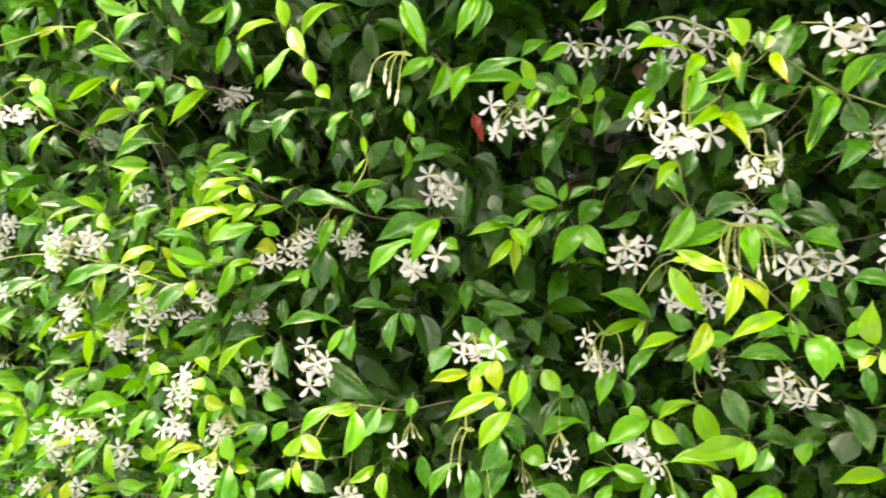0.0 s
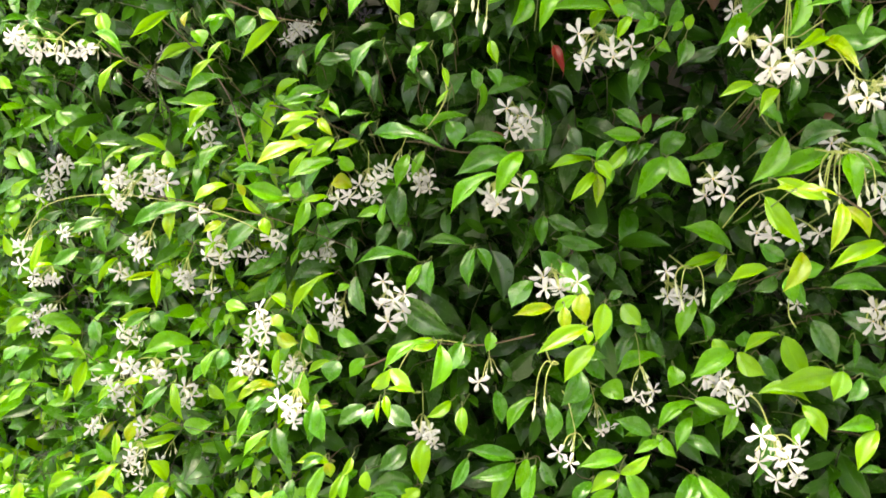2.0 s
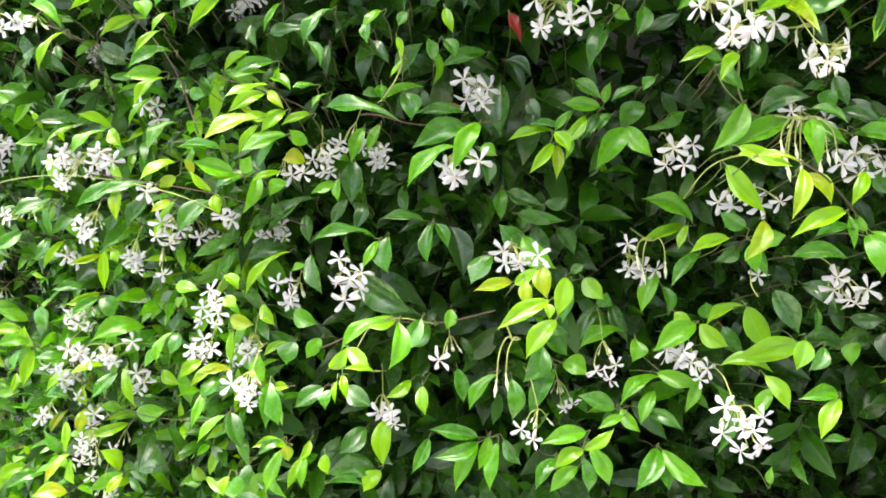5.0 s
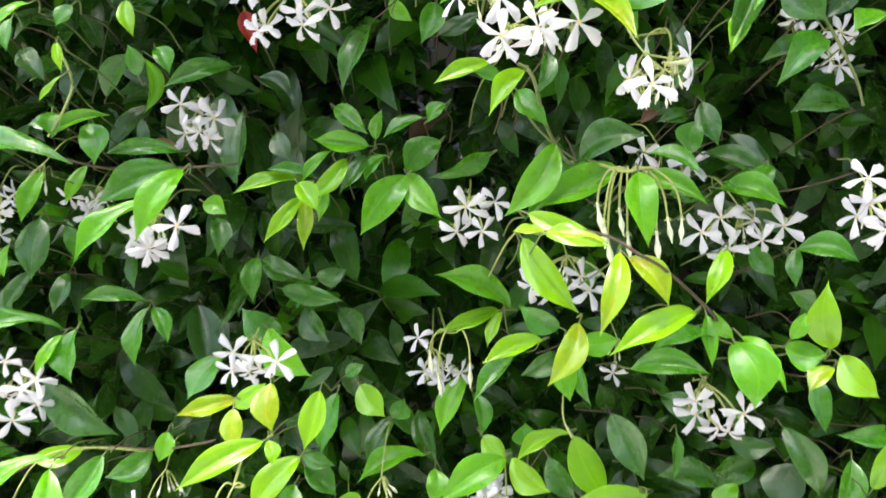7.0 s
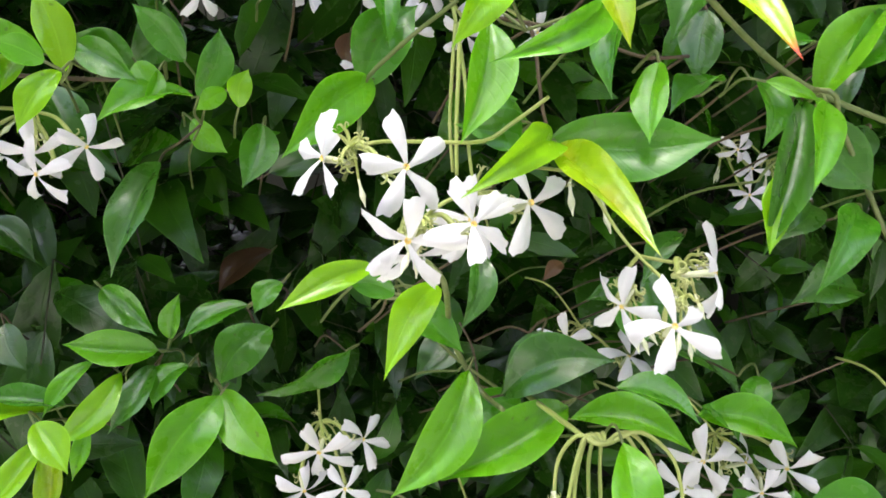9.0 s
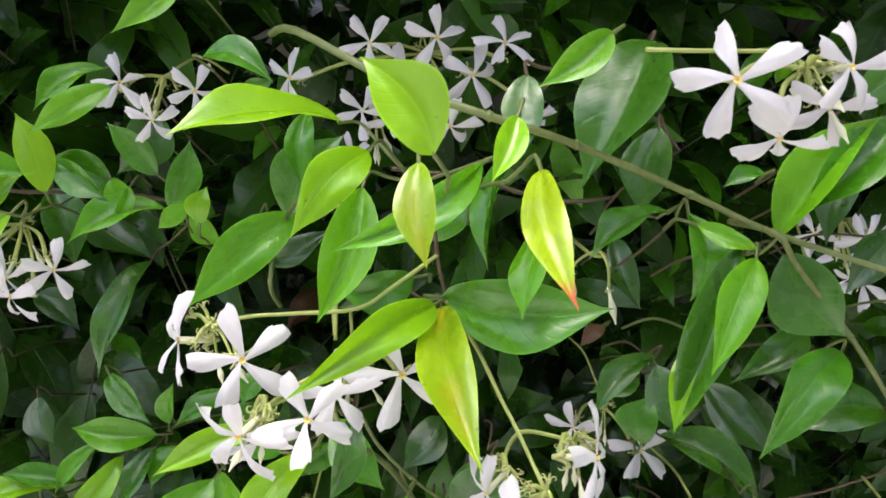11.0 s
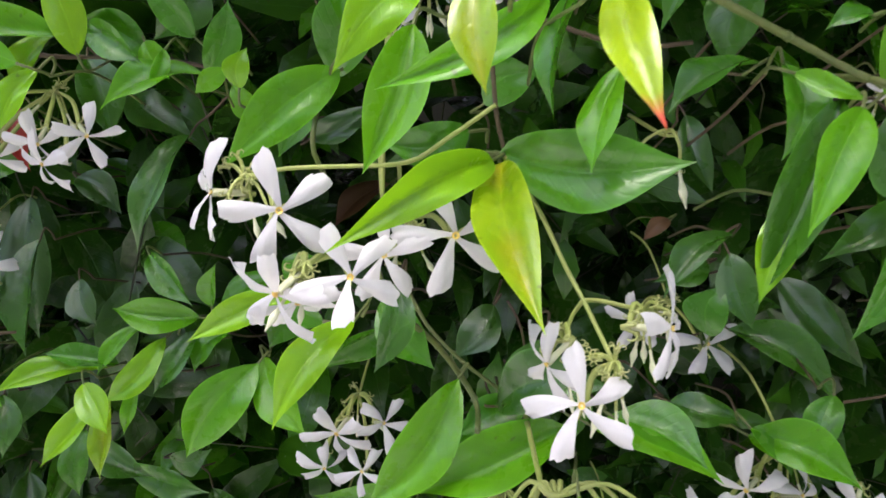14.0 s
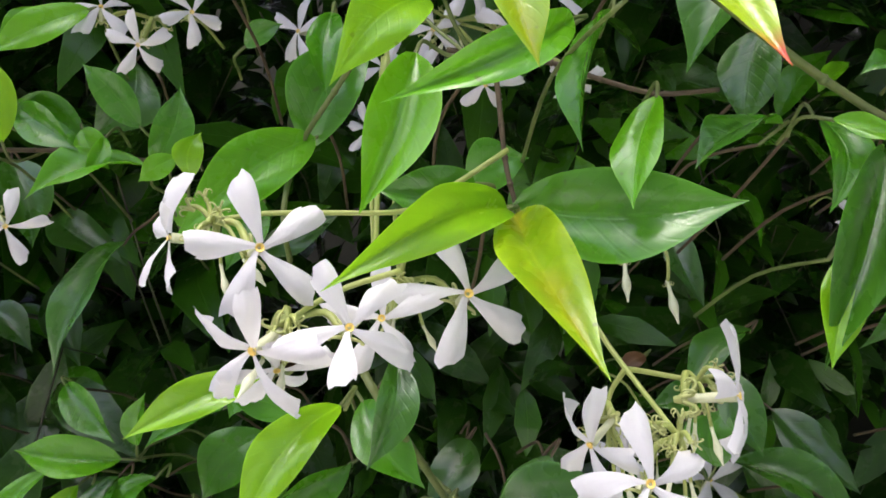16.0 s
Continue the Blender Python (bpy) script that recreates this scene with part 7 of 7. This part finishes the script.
cluster([
    (-460.0, 1118.7, 1340.6, 0.45, -0.89, 0.08, 20.4, 20),
    (-472.8, 1126.4, 1354.1, 0.44, -0.84, 0.31, 21.5, 50),
    (-475.5, 1121.2, 1355.9, -0.17, -0.98, -0.05, 16.0, 70),
    (-472.3, 1119.7, 1334.1, -0.32, -0.94, 0.10, 15.9, 9),
    (-473.4, 1129.5, 1337.8, 0.34, -0.91, 0.21, 16.2, 67),
    (-476.0, 1122.7, 1359.0, -0.41, -0.72, 0.56, 18.7, 30),
], False)
cluster([
    (-463.9, 1256.7, 1199.2, 0.51, -0.84, 0.18, 21.5, 0),
    (-497.9, 1248.9, 1199.8, 0.43, -0.88, 0.18, 18.7, 40),
    (-483.7, 1248.9, 1205.8, -0.46, -0.76, 0.46, 19.2, 6),
    (-484.6, 1255.2, 1193.6, -0.19, -0.77, 0.61, 17.8, 72),
    (-470.9, 1257.3, 1189.8, 0.39, -0.78, 0.48, 18.2, 61),
    (-475.0, 1257.1, 1210.6, -0.39, -0.92, 0.07, 18.7, 60),
], False)
cluster([
    (-279.2, 1098.1, 1222.3, 0.31, -0.93, 0.20, 21.5, 30),
    (-250.1, 1088.1, 1203.2, 0.41, -0.91, -0.02, 18.5, 60),
    (-259.8, 1093.1, 1201.7, 0.42, -0.89, 0.15, 16.8, 35),
    (-268.3, 1092.2, 1214.0, -0.56, -0.81, -0.16, 18.2, 19),
    (-262.0, 1095.3, 1216.6, -0.25, -0.76, 0.60, 19.0, 54),
    (-267.0, 1099.3, 1213.2, 0.33, -0.88, -0.35, 16.5, 13),
], False)
cluster([
    (-282.9, 1004.5, 1640.6, 0.35, -0.94, 0.03, 20.3, 40),
    (-298.7, 1009.0, 1607.0, 0.52, -0.70, -0.50, 17.0, 0),
    (-291.2, 1005.9, 1617.4, 0.30, -0.94, 0.16, 16.3, 51),
    (-304.3, 1010.7, 1611.1, 0.23, -0.90, -0.36, 17.6, 18),
    (-290.7, 1005.7, 1617.6, 0.16, -0.95, -0.28, 17.2, 7),
    (-281.5, 1009.4, 1616.4, -0.20, -0.88, -0.43, 19.3, 20),
], False)
cluster([
    (-343.4, 877.4, 1608.3, 0.45, -0.87, -0.20, 21.5, 30),
    (-319.2, 861.3, 1602.3, 0.54, -0.82, -0.19, 19.9, 70),
    (-289.2, 842.3, 1602.9, 0.52, -0.83, -0.20, 21.2, 50),
    (-365.0, 865.7, 1622.5, 0.36, -0.91, -0.21, 21.5, 20),
    (-360.1, 868.8, 1612.6, 0.43, -0.79, -0.43, 21.5, 0),
    (-343.2, 860.0, 1598.1, 0.36, -0.93, -0.04, 16.4, 9),
], False)
cluster([
    (-122.5, 892.8, 1632.8, 0.21, -0.95, -0.24, 20.7, 30),
    (-109.7, 900.4, 1638.4, -0.20, -0.98, 0.07, 16.5, 41),
    (-122.1, 889.1, 1633.6, 0.21, -0.93, 0.31, 17.7, 57),
    (-118.7, 897.9, 1637.9, 0.02, -0.95, 0.32, 17.5, 43),
    (-134.1, 898.6, 1624.5, -0.45, -0.89, -0.05, 17.6, 40),
    (-120.4, 891.8, 1638.3, -0.23, -0.91, -0.34, 17.6, 37),
], False)
cluster([
    (-149.6, 972.0, 1649.7, 0.26, -0.86, -0.45, 19.7, 40),
    (-150.0, 974.1, 1642.7, -0.16, -0.98, -0.12, 16.9, 35),
    (-145.4, 969.8, 1641.2, 0.30, -0.77, 0.56, 16.3, 47),
    (-148.1, 975.1, 1642.3, -0.49, -0.79, -0.38, 17.8, 50),
    (-153.3, 976.5, 1650.6, 0.14, -0.99, -0.01, 18.8, 54),
    (-156.7, 977.9, 1644.1, -0.09, -0.96, -0.25, 16.3, 36),
], False)
cluster([
    (231.9, 797.0, 1626.1, -0.38, -0.80, -0.46, 19.6, 20),
    (237.7, 782.5, 1640.8, -0.17, -0.95, -0.27, 21.4, 60),
], False)
cluster([
    (-84.1, 1035.5, 1675.0, 0.20, -0.95, -0.23, 17.6, 0),
    (-90.9, 1042.9, 1679.0, -0.09, -0.89, 0.44, 15.5, 2),
    (-81.6, 1035.2, 1686.4, 0.02, -0.93, -0.36, 19.3, 16),
    (-75.0, 1033.6, 1663.5, -0.00, -0.95, -0.32, 18.0, 24),
    (-79.8, 1041.8, 1683.1, -0.03, -0.93, 0.35, 16.7, 26),
    (-89.5, 1039.1, 1681.1, 0.10, -0.99, -0.09, 16.9, 68),
], False)
cluster([
    (-250.7, 904.2, 1505.5, 0.40, -0.92, 0.03, 21.6, 30),
    (-235.6, 890.5, 1496.3, 0.59, -0.78, -0.20, 23.0, 60),
    (-253.0, 895.9, 1494.4, 0.05, -0.95, -0.30, 18.6, 10),
], True)
cluster([
    (-329.9, 1018.5, 1412.4, 0.31, -0.94, 0.14, 23.9, 20),
    (-319.2, 1016.3, 1408.2, 0.71, -0.70, 0.02, 20.5, 50),
], True)
cluster([
    (-185.1, 866.7, 1443.2, 0.33, -0.92, 0.22, 22.3, 40),
    (-190.1, 870.8, 1432.1, -0.00, -0.97, -0.23, 20.6, 10),
    (-181.4, 876.2, 1426.3, 0.40, -0.80, -0.44, 19.9, 60),
], True)
cluster([
    (-313.0, 985.0, 1323.2, 0.42, -0.90, 0.12, 22.9, 30),
    (-299.2, 977.5, 1319.1, 0.70, -0.71, -0.11, 20.6, 70),
], True)
cluster([
    (-241.8, 966.0, 1303.0, 0.12, -0.96, 0.26, 22.4, 20),
    (-238.7, 980.4, 1293.0, 0.57, -0.82, 0.03, 23.8, 60),
    (-246.7, 985.0, 1284.4, 0.33, -0.86, -0.39, 18.8, 0),
], True)
cluster([
    (-300.6, 1013.5, 1255.1, 0.36, -0.83, 0.42, 23.7, 40),
    (-305.7, 1015.3, 1243.9, 0.18, -0.98, -0.05, 21.6, 10),
], True)
cluster([
    (-241.3, 957.9, 1334.4, 0.36, -0.92, 0.11, 20.1, 30),
    (-333.4, 1014.8, 1289.7, 0.19, -0.97, 0.14, 24.8, 50),
], True)
cluster([
    (-184.5, 960.6, 1324.1, 0.42, -0.91, 0.00, 22.2, 25),
    (-174.0, 959.3, 1319.3, 0.69, -0.72, 0.12, 20.2, 60),
], True)
cluster([
    (-367.4, 875.2, 1618.8, 0.55, -0.85, 0.09, 23.7, 2),
    (-369.9, 873.3, 1615.3, 0.51, -0.85, -0.41, 21.9, 17),
    (-364.1, 865.9, 1619.1, -0.10, -0.85, -0.28, 23.7, 55),
], False)
cluster([
    (-308.1, 841.4, 1598.2, 0.26, -0.85, -0.40, 20.0, 62),
], False)
cluster([
    (-293.4, 848.2, 1603.1, 0.49, -0.85, -0.27, 23.8, 38),
    (-287.0, 848.0, 1603.1, 0.32, -0.85, 0.27, 23.6, 21),
], False)
cluster([
    (-404.5, 1027.1, 1524.2, -0.24, -0.85, -0.26, 22.4, 0),
    (-397.1, 1029.4, 1521.4, 0.44, -0.85, -0.12, 21.3, 34),
    (-400.3, 1037.2, 1527.3, -0.28, -0.85, 0.10, 23.4, 1),
], False)
cluster([
    (-291.5, 922.5, 1503.7, -0.29, -0.85, -0.46, 20.7, 68),
    (-306.8, 926.0, 1497.5, 0.55, -0.85, -0.22, 21.4, 37),
    (-292.7, 924.5, 1508.0, 0.42, -0.85, 0.19, 20.1, 68),
], False)
cluster([
    (-281.4, 894.3, 1478.2, 0.53, -0.85, -0.23, 23.7, 39),
    (-276.1, 889.4, 1478.2, -0.23, -0.85, -0.38, 22.8, 71),
], False)
cluster([
    (-366.0, 959.3, 1451.2, 0.18, -0.85, -0.18, 20.9, 42),
    (-352.6, 953.1, 1446.9, -0.25, -0.85, 0.23, 20.1, 35),
], False)
cluster([
    (-200.7, 874.4, 1469.4, 0.55, -0.85, 0.00, 23.2, 7),
], False)
cluster([
    (-139.0, 884.3, 1450.2, -0.03, -0.85, -0.14, 24.0, 61),
    (-128.3, 880.5, 1446.5, 0.36, -0.85, -0.12, 21.2, 29),
], False)
cluster([
    (-70.2, 831.2, 1480.9, 0.56, -0.85, 0.00, 22.0, 24),
], False)
cluster([
    (-364.0, 1049.1, 1297.0, 0.48, -0.85, -0.21, 23.1, 55),
    (-352.1, 1049.4, 1291.9, 0.03, -0.85, 0.06, 21.1, 34),
], False)
cluster([
    (-497.8, 1249.3, 1197.8, 0.55, -0.85, 0.02, 22.3, 0),
], False)
cluster([
    (-366.6, 1048.7, 1248.0, 0.12, -0.85, 0.15, 22.6, 57),
    (-369.8, 1049.3, 1243.8, 0.45, -0.85, -0.22, 23.4, 62),
], False)
cluster([
    (-285.4, 1022.9, 1216.3, 0.17, -0.85, -0.08, 20.7, 60),
], False)
cluster([
    (-294.0, 992.7, 1198.7, 0.35, -0.85, 0.08, 20.7, 56),
], False)
cluster([
    (-273.5, 991.7, 1180.7, 0.26, -0.85, 0.12, 22.5, 51),
], False)
cluster([
    (-199.3, 916.7, 1398.9, 0.29, -0.85, -0.32, 22.7, 45),
], False)
cluster([
    (-34.3, 826.9, 1503.3, -0.25, -0.85, -0.39, 21.3, 13),
    (-32.8, 829.9, 1507.5, 0.04, -0.85, -0.01, 22.4, 17),
], False)
cluster([
    (-202.1, 900.1, 1547.0, -0.05, -0.85, -0.17, 20.5, 59),
    (-215.7, 901.9, 1546.5, -0.21, -0.85, -0.06, 21.4, 41),
    (-200.6, 900.2, 1533.1, 0.43, -0.85, 0.01, 21.5, 10),
], False)
cluster([
    (-400.0, 957.4, 1434.2, 0.57, -0.85, -0.01, 21.4, 64),
    (-406.7, 952.4, 1438.9, 0.25, -0.85, -0.39, 22.5, 64),
], False)
cluster([
    (-463.5, 1120.3, 1364.1, -0.04, -0.85, 0.28, 21.5, 69),
    (-453.8, 1121.2, 1362.1, 0.58, -0.85, -0.10, 21.7, 22),
], False)
cluster([
    (-401.0, 949.3, 1418.6, 0.13, -0.85, -0.40, 22.5, 31),
], False)


# ---- hanging buds ----
bud_spray((276.0, 697.0, 1508.3), [(265.3, 704.0, 1495.2), (268.1, 704.0, 1488.7), (269.5, 704.0, 1481.4), (274.5, 704.0, 1493.1), (278.0, 704.0, 1483.1), (290.2, 704.0, 1483.7), (294.8, 704.0, 1489.6), (300.8, 704.0, 1489.9)])
bud_spray((52.5, 726.2, 1626.3), [(26.9, 720.2, 1610.6), (41.0, 720.2, 1605.2), (47.1, 720.2, 1599.7), (37.5, 720.2, 1614.7)])
bud_spray((320.0, 800.0, 1591.6), [(321.4, 794.0, 1580.2), (308.7, 794.0, 1586.4)])
bud_spray((103.1, 779.9, 1358.7), [(88.6, 773.9, 1330.0), (95.2, 773.9, 1334.3)])
bud_spray((209.6, 822.4, 1431.7), [(197.2, 816.4, 1421.8), (201.8, 816.4, 1409.6), (219.2, 816.4, 1414.8)])


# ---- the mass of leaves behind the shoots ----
# weights lean to the two darkest tones, so inner shade is in the colour
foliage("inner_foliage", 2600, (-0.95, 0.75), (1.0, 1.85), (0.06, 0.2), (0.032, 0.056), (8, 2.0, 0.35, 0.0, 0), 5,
        "dense jasmine leaves inside the hedge, dark green with shade painted in", hollow=0.12, gaps=True)
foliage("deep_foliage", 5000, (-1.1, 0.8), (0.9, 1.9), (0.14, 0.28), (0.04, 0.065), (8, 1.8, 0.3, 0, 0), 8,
        "leaves deep within the jasmine hedge, coloured dark to suggest shade", hollow=0.07, fine=False)
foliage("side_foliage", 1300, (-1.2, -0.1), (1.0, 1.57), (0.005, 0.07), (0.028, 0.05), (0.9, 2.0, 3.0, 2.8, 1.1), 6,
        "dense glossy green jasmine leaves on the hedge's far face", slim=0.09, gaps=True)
# mix darker than on the side face: shade up here is put into colour
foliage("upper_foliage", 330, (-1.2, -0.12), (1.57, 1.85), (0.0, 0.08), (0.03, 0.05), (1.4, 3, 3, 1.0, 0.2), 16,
        "upper jasmine leaves, darker green tones standing in for shade", slim=0.07, gaps=True)
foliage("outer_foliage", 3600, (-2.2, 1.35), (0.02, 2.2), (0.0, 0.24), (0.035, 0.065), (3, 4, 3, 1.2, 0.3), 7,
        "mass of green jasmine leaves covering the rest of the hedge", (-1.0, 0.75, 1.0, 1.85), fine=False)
# out-of-view leaves added and set forward to keep steep sun off the face
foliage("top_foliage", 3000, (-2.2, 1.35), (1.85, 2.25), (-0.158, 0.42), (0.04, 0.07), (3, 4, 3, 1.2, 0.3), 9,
        "unseen leafy overhang added to shade the hedge's face from above", fine=False)
